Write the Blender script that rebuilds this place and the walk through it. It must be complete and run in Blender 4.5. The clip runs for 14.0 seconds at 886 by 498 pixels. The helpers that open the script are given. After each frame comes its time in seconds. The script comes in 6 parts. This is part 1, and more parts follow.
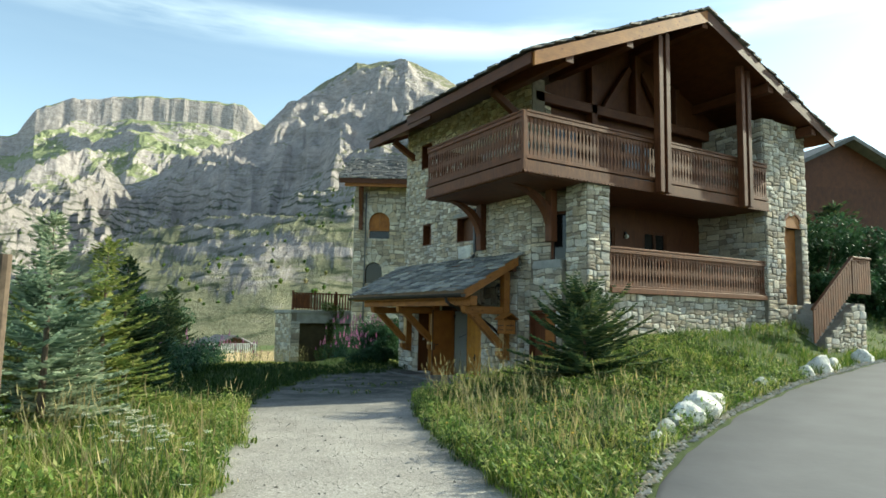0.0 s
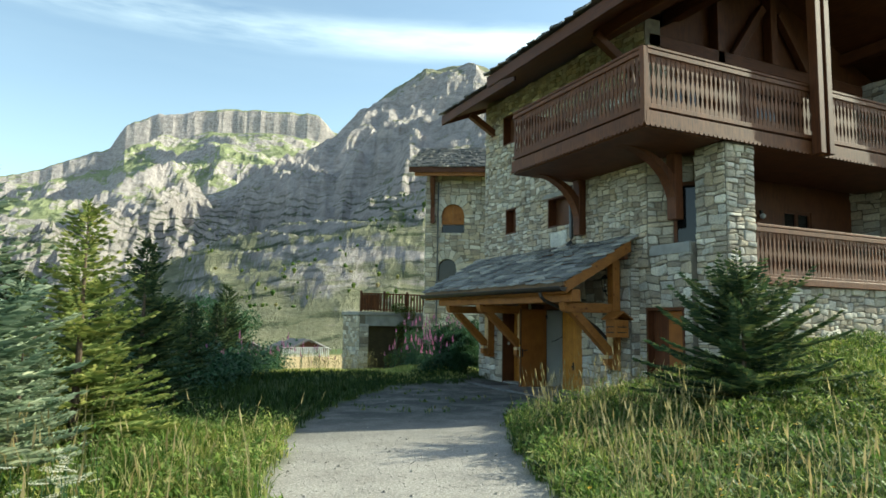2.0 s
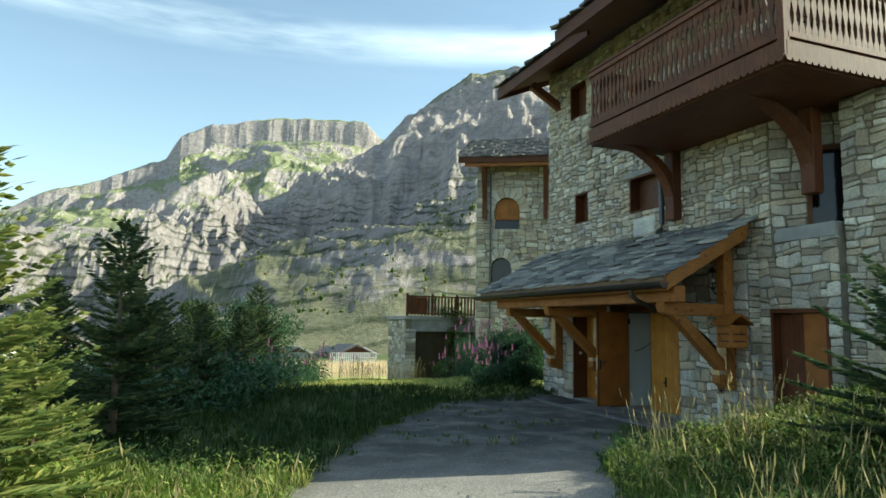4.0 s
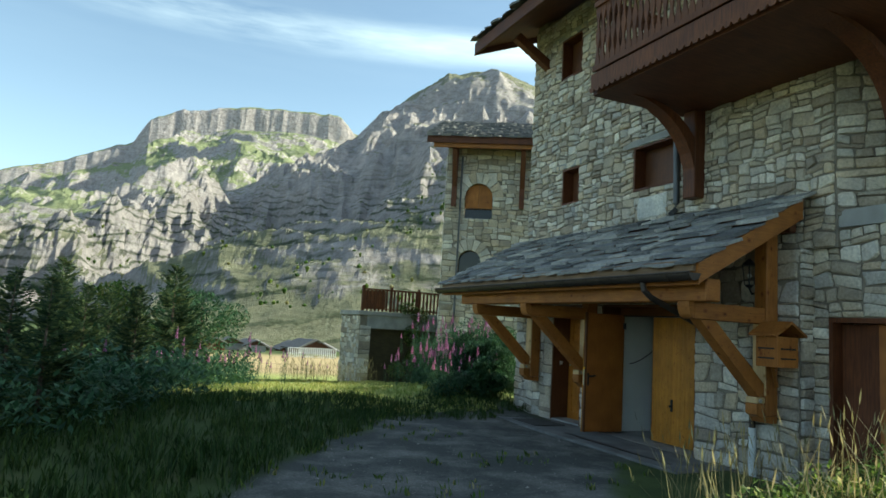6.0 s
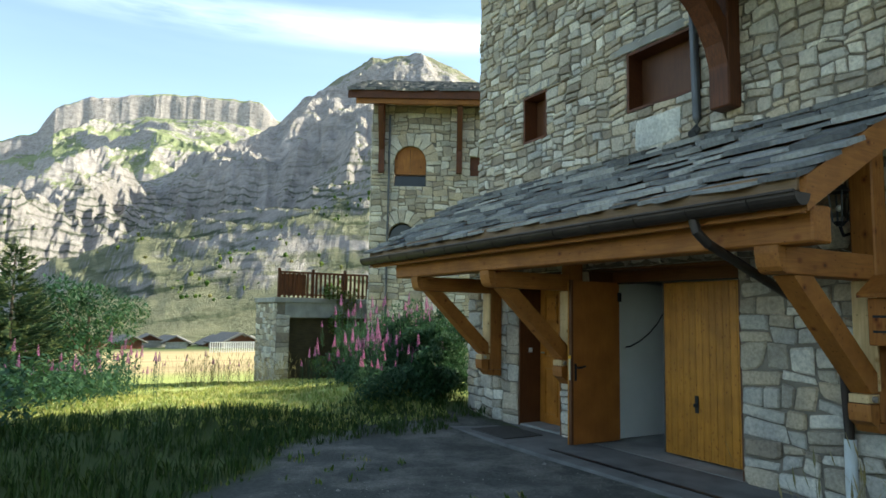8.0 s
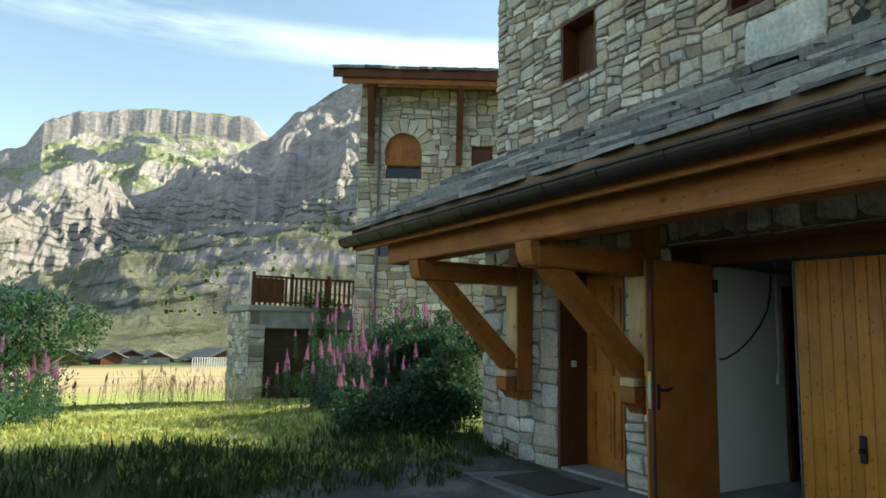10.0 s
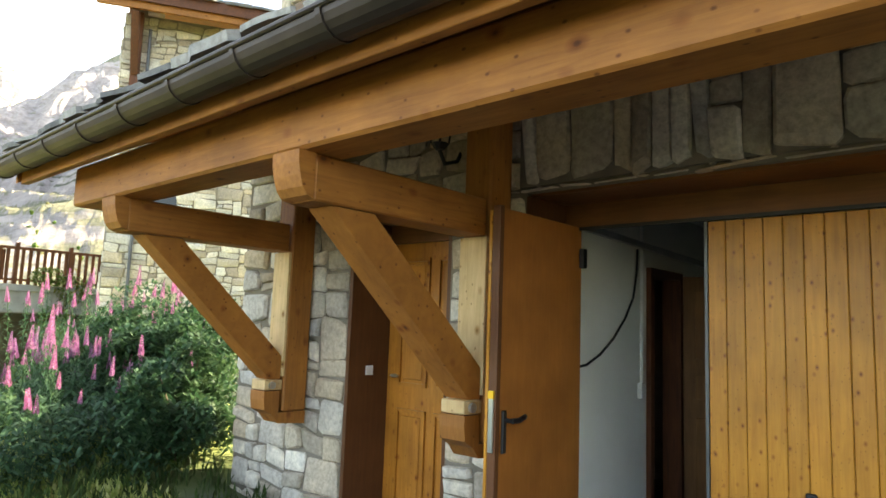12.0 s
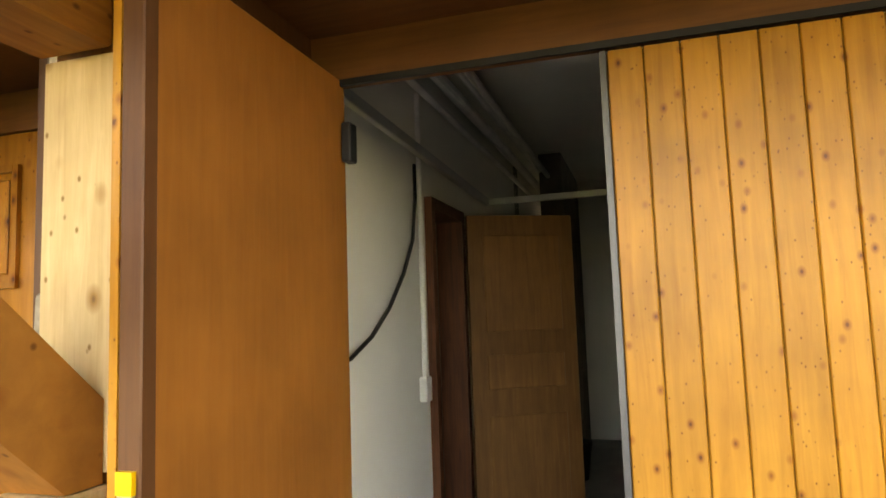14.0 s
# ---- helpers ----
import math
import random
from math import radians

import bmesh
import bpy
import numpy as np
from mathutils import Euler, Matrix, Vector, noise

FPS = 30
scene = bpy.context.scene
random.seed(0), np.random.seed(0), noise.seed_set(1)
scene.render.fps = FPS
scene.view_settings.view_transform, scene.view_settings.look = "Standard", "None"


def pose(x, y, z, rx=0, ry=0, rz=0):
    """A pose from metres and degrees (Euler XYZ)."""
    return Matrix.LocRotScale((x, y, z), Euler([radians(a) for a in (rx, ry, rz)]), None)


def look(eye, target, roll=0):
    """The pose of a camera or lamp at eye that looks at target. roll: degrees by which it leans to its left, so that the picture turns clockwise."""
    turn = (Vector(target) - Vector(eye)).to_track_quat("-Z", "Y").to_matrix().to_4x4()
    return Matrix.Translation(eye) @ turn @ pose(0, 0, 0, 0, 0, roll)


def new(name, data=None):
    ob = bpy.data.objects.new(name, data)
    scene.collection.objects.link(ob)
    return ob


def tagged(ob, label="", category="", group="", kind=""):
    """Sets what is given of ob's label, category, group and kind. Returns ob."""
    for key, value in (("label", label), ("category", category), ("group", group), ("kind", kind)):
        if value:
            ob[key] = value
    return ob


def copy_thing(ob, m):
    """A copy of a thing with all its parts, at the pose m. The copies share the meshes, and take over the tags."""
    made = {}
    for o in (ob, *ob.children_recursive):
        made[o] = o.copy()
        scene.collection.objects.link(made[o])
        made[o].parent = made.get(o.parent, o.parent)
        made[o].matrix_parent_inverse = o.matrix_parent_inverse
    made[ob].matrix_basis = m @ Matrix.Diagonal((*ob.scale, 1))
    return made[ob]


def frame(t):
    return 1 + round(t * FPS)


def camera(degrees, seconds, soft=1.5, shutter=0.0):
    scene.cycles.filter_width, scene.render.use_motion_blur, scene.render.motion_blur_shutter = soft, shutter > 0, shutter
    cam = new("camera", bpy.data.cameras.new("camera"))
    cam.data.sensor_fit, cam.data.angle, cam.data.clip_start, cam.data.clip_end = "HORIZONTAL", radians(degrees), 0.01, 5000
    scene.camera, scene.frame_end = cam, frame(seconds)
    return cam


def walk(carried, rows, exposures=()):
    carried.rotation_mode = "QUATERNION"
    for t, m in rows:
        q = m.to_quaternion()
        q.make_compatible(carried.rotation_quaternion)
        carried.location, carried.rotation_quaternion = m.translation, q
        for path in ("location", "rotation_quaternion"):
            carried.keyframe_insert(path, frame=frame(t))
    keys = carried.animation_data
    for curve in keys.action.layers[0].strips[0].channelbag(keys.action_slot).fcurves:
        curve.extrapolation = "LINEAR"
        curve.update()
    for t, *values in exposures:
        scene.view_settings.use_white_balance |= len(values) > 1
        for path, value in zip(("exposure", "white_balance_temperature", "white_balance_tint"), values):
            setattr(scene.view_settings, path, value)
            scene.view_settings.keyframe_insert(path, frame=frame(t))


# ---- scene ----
cam = camera(67.7, 14.0, soft=1.6)
PATH = [
    (0, (-2.4, -5.33, 1.853), (-1.368, -3.629, 2.062), 1.1),
    (0.5, (-1.994, -4.525, 1.921), (-0.999, -2.803, 2.134), 1.2),
    (1, (-1.602, -3.724, 1.868), (-0.667, -1.972, 2.104), 1.1),
    (1.5, (-1.387, -2.942, 1.766), (-0.491, -1.171, 2.012), 1.0),
    (2, (-1.042, -2.167, 1.752), (-0.199, -0.366, 1.969), 1.0),
    (2.5, (-0.808, -1.455, 1.753), (-0.016, 0.369, 1.965), 0.5),
    (3, (-0.582, -0.729, 1.801), (0.169, 1.113, 2.007), -0.2),
    (5.5, (0.953, 2.664, 1.668), (1.636, 4.525, 1.932), 3.3),
    (6, (1.372, 3.488, 1.716), (2.17, 5.308, 1.948), 3.5),
    (6.5, (1.792, 4.311, 1.735), (2.67, 6.095, 1.945), 2.7),
    (7, (2.149, 5.165, 1.706), (3.098, 6.912, 1.917), 2.2),
    (7.5, (2.501, 5.943, 1.679), (3.489, 7.67, 1.872), 1.1),
    (10, (4.105, 9.309, 1.455), (5.118, 11.016, 1.702), 1.2),
    (10.5, (4.432, 9.809, 1.42), (5.527, 11.465, 1.661), 2.3),
    (11, (4.936, 10.339, 1.416), (6.144, 11.914, 1.661), 3.0),
    (11.5, (5.369, 10.756, 1.442), (6.697, 12.232, 1.681), 2.8),
    (12, (5.785, 11.186, 1.467), (7.259, 12.517, 1.702), 2.1),
    (12.5, (6.193, 11.644, 1.485), (7.822, 12.789, 1.677), 0.6),
    (13, (6.612, 11.967, 1.478), (8.352, 12.94, 1.635), -0.7),
    (14, (7.598, 12.437, 1.400), (9.503, 13.017, 1.594), -2.0),
]
walk(cam, [(t, look(eye, target, roll)) for t, eye, target, roll in PATH],
     exposures=[(0.0, 0.88, 6700, -9), (3.2, 0.9, 6700, -9), (5.5, 0.64, 6400, -10), (6.5, 0.95, 6600, -7), (7.5, 1.2, 6700, -4), (10.0, 1.0, 6900, -5), (11.0, 1.45, 7200, 0), (11.5, 2.15, 7500, 4), (12.0, 2.75, 8200, 8), (12.5, 3.75, 8800, 12), (13.0, 3.9, 9400, 14), (14.0, 3.9, 12000, 18)])

# ---- light ----
SUN_AZ, SUN_EL = 98.0, 28.0
world = bpy.data.worlds.new("sky")
scene.world = world
world.use_nodes = True
wn = world.node_tree
wn.nodes.clear()
w_out = wn.nodes.new("ShaderNodeOutputWorld")
w_bg = wn.nodes.new("ShaderNodeBackground")
w_sky = wn.nodes.new("ShaderNodeTexSky")
w_sky.sky_type = "NISHITA"
w_sky.sun_disc = False
w_sky.sun_elevation = radians(SUN_EL)
w_sky.sun_rotation = radians(SUN_AZ)
w_sky.altitude = 1800
w_sky.ozone_density = 1.0
w_sky.dust_density = 3.5
w_bg.inputs[1].default_value = 0.15
# thin streaks of high cloud
w_tc = wn.nodes.new("ShaderNodeTexCoord")
w_map = wn.nodes.new("ShaderNodeMapping")
w_map.inputs["Scale"].default_value = (1.3, 1.3, 9.0)
w_map.inputs["Rotation"].default_value = (0.0, radians(6), 0.0)
w_noise = wn.nodes.new("ShaderNodeTexNoise")
w_noise.inputs["Scale"].default_value = 1.9
w_noise.inputs["Detail"].default_value = 8.0
w_noise.inputs["Roughness"].default_value = 0.55
w_ramp = wn.nodes.new("ShaderNodeValToRGB")
w_ramp.color_ramp.elements[0].position = 0.42
w_ramp.color_ramp.elements[1].position = 0.68
w_ramp.color_ramp.elements[1].color = (0.75, 0.75, 0.75, 1)
w_mix = wn.nodes.new("ShaderNodeMix")
w_mix.data_type = "RGBA"
w_mix.inputs["B"].default_value = (7.5, 8.2, 8.6, 1)
wn.links.new(w_tc.outputs["Generated"], w_map.inputs[0])
wn.links.new(w_map.outputs[0], w_noise.inputs["Vector"])
wn.links.new(w_noise.outputs["Fac"], w_ramp.inputs[0])
w_sep = wn.nodes.new("ShaderNodeSeparateXYZ")
wn.links.new(w_tc.outputs["Generated"], w_sep.inputs[0])
w_band = wn.nodes.new("ShaderNodeValToRGB")
w_e = w_band.color_ramp.elements
for w_p in (0.5, 0.5, 0.5, 0.5):
    w_e.new(w_p)
for w_k, (w_p, w_c) in zip(w_e, ((0.0, 0.0), (0.37, 0.03), (0.395, 0.62), (0.41, 0.62), (0.43, 0.04), (0.8, 0.12))):
    w_k.position, w_k.color = w_p, (w_c, w_c, w_c, 1)
wn.links.new(w_sep.outputs["Z"], w_band.inputs[0])
w_mul = wn.nodes.new("ShaderNodeMath")
w_mul.operation = "MULTIPLY"
wn.links.new(w_ramp.outputs[0], w_mul.inputs[0])
wn.links.new(w_band.outputs[0], w_mul.inputs[1])
w_haze = wn.nodes.new("ShaderNodeMapRange")
w_haze.inputs["From Min"].default_value, w_haze.inputs["From Max"].default_value = 0.12, 0.40
w_haze.inputs["To Min"].default_value, w_haze.inputs["To Max"].default_value = 0.16, 0.05
wn.links.new(w_sep.outputs["Z"], w_haze.inputs["Value"])
w_sum = wn.nodes.new("ShaderNodeMath")
w_sum.use_clamp = True
wn.links.new(w_mul.outputs[0], w_sum.inputs[0])
wn.links.new(w_haze.outputs[0], w_sum.inputs[1])
wn.links.new(w_sum.outputs[0], w_mix.inputs["Factor"])
wn.links.new(w_sky.outputs[0], w_mix.inputs["A"])
wn.links.new(w_mix.outputs["Result"], w_bg.inputs[0])
wn.links.new(w_bg.outputs[0], w_out.inputs[0])

sun = new("sun", bpy.data.lights.new("sun", "SUN"))
sun.data.energy = 5.0
sun.data.angle = radians(0.5)
sun.data.color = (1.0, 0.93, 0.82)
s_dir = Vector((math.sin(radians(SUN_AZ)) * math.cos(radians(SUN_EL)), math.cos(radians(SUN_AZ)) * math.cos(radians(SUN_EL)), math.sin(radians(SUN_EL))))
sun.matrix_world = look(s_dir * 60, (0, 0, 0))
scene.view_settings.exposure = 0.0


# ---- materials ----
def mat_base(name, rough=0.8, spec=0.4):
    m = bpy.data.materials.new(name)
    m.use_nodes = True
    nt = m.node_tree
    b = nt.nodes["Principled BSDF"]
    b.inputs["Roughness"].default_value = rough
    b.inputs["Specular IOR Level"].default_value = spec
    return m, nt, b


def coords(nt, scale=(1, 1, 1), world_space=False):
    if world_space:
        c = nt.nodes.new("ShaderNodeNewGeometry").outputs["Position"]
    else:
        c = nt.nodes.new("ShaderNodeTexCoord").outputs["Object"]
    mp = nt.nodes.new("ShaderNodeMapping")
    mp.inputs["Scale"].default_value = scale
    nt.links.new(c, mp.inputs[0])
    return mp.outputs[0]


def noise_tex(nt, vec, scale, detail=5.0, rough=0.55, distort=0.0):
    n = nt.nodes.new("ShaderNodeTexNoise")
    n.inputs["Scale"].default_value = scale
    n.inputs["Detail"].default_value = detail
    n.inputs["Roughness"].default_value = rough
    n.inputs["Distortion"].default_value = distort
    nt.links.new(vec, n.inputs["Vector"])
    return n.outputs["Fac"]


def ramp(nt, fac, stops):
    r = nt.nodes.new("ShaderNodeValToRGB")
    e = r.color_ramp.elements
    while len(e) < len(stops):
        e.new(0.5)
    for k, (p, c) in zip(e, stops):
        k.position, k.color = p, (*c, 1)
    nt.links.new(fac, r.inputs[0])
    return r.outputs[0]


def mixc(nt, fac, a, b, mode="MIX"):
    m = nt.nodes.new("ShaderNodeMix")
    m.data_type = "RGBA"
    m.blend_type = mode
    for key, v in (("Factor", fac), ("A", a), ("B", b)):
        if isinstance(v, (int, float)):
            m.inputs[key].default_value = v
        elif isinstance(v, tuple):
            m.inputs[key].default_value = (*v, 1)
        else:
            nt.links.new(v, m.inputs[key])
    return m.outputs["Result"]


def bump(nt, bsdf, height, strength=0.4, dist=0.01):
    b = nt.nodes.new("ShaderNodeBump")
    b.inputs["Strength"].default_value = strength
    b.inputs["Distance"].default_value = dist
    nt.links.new(height, b.inputs["Height"])
    nt.links.new(b.outputs[0], bsdf.inputs["Normal"])


def piece_random(nt, islands):
    if islands:
        return nt.nodes.new("ShaderNodeNewGeometry").outputs["Random Per Island"]
    return nt.nodes.new("ShaderNodeObjectInfo").outputs["Random"]


def stone_mat(name, islands, stops, rough=0.85):
    m, nt, b = mat_base(name, rough, 0.3)
    v = coords(nt, world_space=True)
    base = ramp(nt, piece_random(nt, islands), stops)
    big = noise_tex(nt, v, 2.2, 6)
    fine = noise_tex(nt, v, 26, 8, 0.65)
    c = mixc(nt, 1.0, base, ramp(nt, big, [(0.3, (0.72, 0.72, 0.74)), (0.7, (1.12, 1.08, 1.0))]), "MULTIPLY")
    c = mixc(nt, 1.0, c, ramp(nt, fine, [(0.3, (0.68, 0.67, 0.66)), (0.62, (1.15, 1.15, 1.15))]), "MULTIPLY")
    nt.links.new(c, b.inputs["Base Color"])
    bump(nt, b, fine, 0.7, 0.02)
    return m


def wood_mat(name, dark, light, axis="z", knots=False, rough=0.6, islands=False):
    m, nt, b = mat_base(name, rough, 0.35)
    s = {"x": (1.0, 14, 14), "y": (14, 1.0, 14), "z": (14, 14, 1.0), "d": (4, 9, 4)}[axis]
    v = coords(nt, s, world_space=True)
    grain = noise_tex(nt, v, 3.0, 8, 0.6, 0.6)
    c = ramp(nt, grain, [(0.3, dark), (0.7, light)])
    v2 = coords(nt, world_space=True)
    big = noise_tex(nt, v2, 3.0, 4)
    c = mixc(nt, 1.0, c, ramp(nt, big, [(0.3, (0.78, 0.76, 0.74)), (0.7, (1.15, 1.15, 1.12))]), "MULTIPLY")
    r = piece_random(nt, islands)
    c = mixc(nt, 1.0, c, ramp(nt, r, [(0.0, (0.84, 0.83, 0.82)), (1.0, (1.12, 1.1, 1.08))]), "MULTIPLY")
    if knots:
        ks = {"x": (1.5, 2.2, 2.2), "y": (2.2, 1.5, 2.2), "z": (2.2, 2.2, 1.5), "d": (2, 2.2, 2)}[axis]
        vo = nt.nodes.new("ShaderNodeTexVoronoi")
        vo.inputs["Scale"].default_value = knots
        nt.links.new(coords(nt, ks, world_space=True), vo.inputs["Vector"])
        k = ramp(nt, vo.outputs["Distance"], [(0.05, (0.26, 0.16, 0.06)), (0.09, (0.62, 0.46, 0.26)), (0.22, (1, 1, 1))])
        c = mixc(nt, 1.0, c, k, "MULTIPLY")
        vo2 = nt.nodes.new("ShaderNodeTexVoronoi")
        vo2.inputs["Scale"].default_value = knots * 2.7
        nt.links.new(coords(nt, ks, world_space=True), vo2.inputs["Vector"])
        c = mixc(nt, 1.0, c, ramp(nt, vo2.outputs["Distance"], [(0.06, (0.42, 0.32, 0.18)), (0.15, (1, 1, 1))]), "MULTIPLY")
    nt.links.new(c, b.inputs["Base Color"])
    bump(nt, b, grain, 0.25, 0.004)
    return m


def plain_mat(name, col, rough=0.6, metal=0.0, vary=0.12, scale=6.0, bumpy=0.1):
    m, nt, b = mat_base(name, rough)
    b.inputs["Metallic"].default_value = metal
    n = noise_tex(nt, coords(nt, world_space=True), scale, 6)
    lo, hi = tuple(c * (1 - vary) for c in col), tuple(c * (1 + vary) for c in col)
    nt.links.new(ramp(nt, n, [(0.3, lo), (0.7, hi)]), b.inputs["Base Color"])
    if bumpy:
        bump(nt, b, noise_tex(nt, coords(nt, world_space=True), scale * 8, 4), bumpy, 0.004)
    return m


def leaf_mat(name, stops, rough=0.6, trans=0.42):
    m, nt, b = mat_base(name, rough, 0.25)
    out = [n for n in nt.nodes if n.type == "OUTPUT_MATERIAL"][0]
    r = nt.nodes.new("ShaderNodeNewGeometry").outputs["Random Per Island"]
    c = ramp(nt, r, stops)
    big = noise_tex(nt, coords(nt, world_space=True), 0.9, 4)
    c = mixc(nt, 1.0, c, ramp(nt, big, [(0.35, (0.75, 0.85, 0.8)), (0.65, (1.2, 1.12, 0.95))]), "MULTIPLY")
    nt.links.new(c, b.inputs["Base Color"])
    tr = nt.nodes.new("ShaderNodeBsdfTranslucent")
    nt.links.new(c, tr.inputs[0])
    mx = nt.nodes.new("ShaderNodeMixShader")
    mx.inputs[0].default_value = trans
    nt.links.new(b.outputs[0], mx.inputs[1])
    nt.links.new(tr.outputs[0], mx.inputs[2])
    nt.links.new(mx.outputs[0], out.inputs[0])
    return m


STONE_STOPS = [(0.0, (0.33, 0.27, 0.21)), (0.2, (0.46, 0.41, 0.34)), (0.4, (0.56, 0.46, 0.34)), (0.6, (0.50, 0.475, 0.44)), (0.8, (0.64, 0.58, 0.49)), (1.0, (0.80, 0.75, 0.67))]
M_STONE = stone_mat("rubble_stone", False, STONE_STOPS)
M_STONE_J = stone_mat("rubble_stone_far", True, STONE_STOPS)
M_MORTAR = plain_mat("mortar", (0.20, 0.17, 0.135), 0.95, vary=0.25, scale=5, bumpy=0.6)
M_SLATE = stone_mat("slate", False, [(0.0, (0.12, 0.12, 0.125)), (0.5, (0.24, 0.24, 0.24)), (0.85, (0.35, 0.345, 0.335)), (1.0, (0.48, 0.46, 0.43))], 0.75)
M_SLATE_J = stone_mat("slate_far", True, [(0.0, (0.10, 0.10, 0.105)), (0.5, (0.17, 0.165, 0.165)), (1.0, (0.27, 0.25, 0.23))], 0.7)
M_BROWN = wood_mat("dark_brown_timber", (0.065, 0.021, 0.008), (0.145, 0.046, 0.016), "z")
M_BROWN_X = wood_mat("dark_brown_timber_x", (0.065, 0.021, 0.008), (0.145, 0.046, 0.016), "x")
M_BROWN_Y = wood_mat("dark_brown_timber_y", (0.065, 0.021, 0.008), (0.145, 0.046, 0.016), "y")
M_RAIL = wood_mat("railing_timber", (0.07, 0.023, 0.008), (0.19, 0.066, 0.023), "z")
M_BEAM_Z = wood_mat("beam_timber_z", (0.25, 0.09, 0.017), (0.38, 0.15, 0.032), "z", 3.0)
M_BEAM_Y = wood_mat("beam_timber_y", (0.25, 0.09, 0.017), (0.39, 0.155, 0.034), "y", 3.0)
M_BEAM_X = wood_mat("beam_timber_x", (0.25, 0.09, 0.017), (0.38, 0.15, 0.032), "x", 3.0)
M_BEAM_D = wood_mat("beam_timber_diagonal", (0.27, 0.10, 0.019), (0.36, 0.14, 0.029), "d", 3.0)
M_PINE = wood_mat("varnished_pine_boards", (0.43, 0.17, 0.018), (0.57, 0.255, 0.034), "z", 8.5, 0.42)
M_DOOR = wood_mat("varnished_pine_panelled_door", (0.36, 0.13, 0.018), (0.50, 0.20, 0.032), "z", 5.0, 0.4)
# pale end blocks, and the light painted on the bracket posts' west faces
M_PALE_PINE = wood_mat("pale_pine_and_lit_face", (0.56, 0.37, 0.17), (0.72, 0.52, 0.28), "z", 4.0, 0.6)
M_LEAF_PANEL = wood_mat("orange_brown_veneer", (0.28, 0.098, 0.021), (0.325, 0.12, 0.028), "z", False, 0.45)
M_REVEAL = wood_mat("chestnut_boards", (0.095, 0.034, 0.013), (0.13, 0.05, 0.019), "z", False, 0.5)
M_HEAD = wood_mat("head_boards", (0.15, 0.055, 0.017), (0.21, 0.083, 0.026), "y", False, 0.5)
M_PLASTER = plain_mat("white_plaster", (0.80, 0.79, 0.74), 0.9, vary=0.06, scale=1.5, bumpy=0.15)
M_CONCRETE = plain_mat("grey_concrete", (0.30, 0.29, 0.275), 0.9, vary=0.22, scale=2.5, bumpy=0.5)
M_GUTTER = plain_mat("dark_weathered_copper", (0.055, 0.042, 0.036), 0.5, 0.5, vary=0.25, scale=4)
M_WEATHERED = wood_mat("weathered_eave_board", (0.16, 0.095, 0.05), (0.27, 0.17, 0.095), "y")
M_INNER = wood_mat("brown_panelled_door", (0.17, 0.075, 0.026), (0.25, 0.12, 0.042), "z", False, 0.45)
M_METAL = plain_mat("grey_zinc", (0.10, 0.10, 0.105), 0.45, 0.6, vary=0.2, scale=4)
M_BLACK = plain_mat("black_iron", (0.02, 0.02, 0.022), 0.45, 0.3)
M_STEEL = plain_mat("bright_steel", (0.55, 0.55, 0.55), 0.3, 0.9)
M_PIPE = plain_mat("white_pipe", (0.7, 0.7, 0.68), 0.5)
M_DARKGLASS = plain_mat("dark_window_glass", (0.012, 0.012, 0.013), 0.08, 0, bumpy=0)
M_BARK = plain_mat("bark", (0.12, 0.085, 0.06), 0.95, vary=0.3, scale=14, bumpy=0.8)
M_ASPHALT = plain_mat("asphalt", (0.115, 0.112, 0.118), 0.9, vary=0.12, scale=1.2, bumpy=0.6)
M_SPRUCE = leaf_mat("spruce_needles", [(0.0, (0.08, 0.12, 0.035)), (0.5, (0.19, 0.24, 0.07)), (1.0, (0.38, 0.38, 0.13))])
# needles darkened to hold the shade on the spruces behind the house's shadow
M_DARKSPRUCE = leaf_mat("dark_spruce_needles_with_shade", [(0.0, (0.025, 0.05, 0.026)), (0.6, (0.06, 0.10, 0.045)), (1.0, (0.18, 0.20, 0.08))], 0.6, 0.3)
M_BLUESPRUCE = leaf_mat("blue_spruce_needles", [(0.0, (0.09, 0.14, 0.095)), (0.5, (0.23, 0.29, 0.205)), (1.0, (0.50, 0.54, 0.42))])
M_GRASS = leaf_mat("grass_blades", [(0.0, (0.045, 0.095, 0.018)), (0.45, (0.10, 0.165, 0.03)), (0.8, (0.18, 0.225, 0.05)), (0.93, (0.30, 0.27, 0.12)), (1.0, (0.42, 0.35, 0.21))])
# darker copy of M_GRASS, with the house's shade put into the colour
M_SHADEGRASS = leaf_mat("grass_shade_in_colour", [(0.0, (0.022, 0.045, 0.012)), (0.6, (0.045, 0.085, 0.02)), (1.0, (0.09, 0.125, 0.035))], 0.6, 0.3)
M_WEEDLEAF = leaf_mat("bright_weed_leaves", [(0.0, (0.07, 0.13, 0.03)), (0.5, (0.17, 0.26, 0.055)), (0.85, (0.33, 0.38, 0.12)), (1.0, (0.48, 0.42, 0.22))])
# yellow-green grass, its colour raised to carry strong sunlight
M_MEADOW = leaf_mat("meadow_grass_with_sunlight", [(0.0, (0.22, 0.26, 0.07)), (0.5, (0.38, 0.41, 0.13)), (1.0, (0.58, 0.52, 0.26))], 0.6, 0.5)
M_OLIVE = wood_mat("dark_olive_boards", (0.035, 0.028, 0.014), (0.075, 0.056, 0.026), "x")
M_GRAVEL = stone_mat("loose_gravel_stones", True, [(0.0, (0.20, 0.19, 0.18)), (0.8, (0.34, 0.32, 0.30)), (1.0, (0.52, 0.50, 0.46))], 0.9)
M_DRY = leaf_mat("dry_seed_grass", [(0.0, (0.20, 0.17, 0.08)), (1.0, (0.42, 0.34, 0.19))])
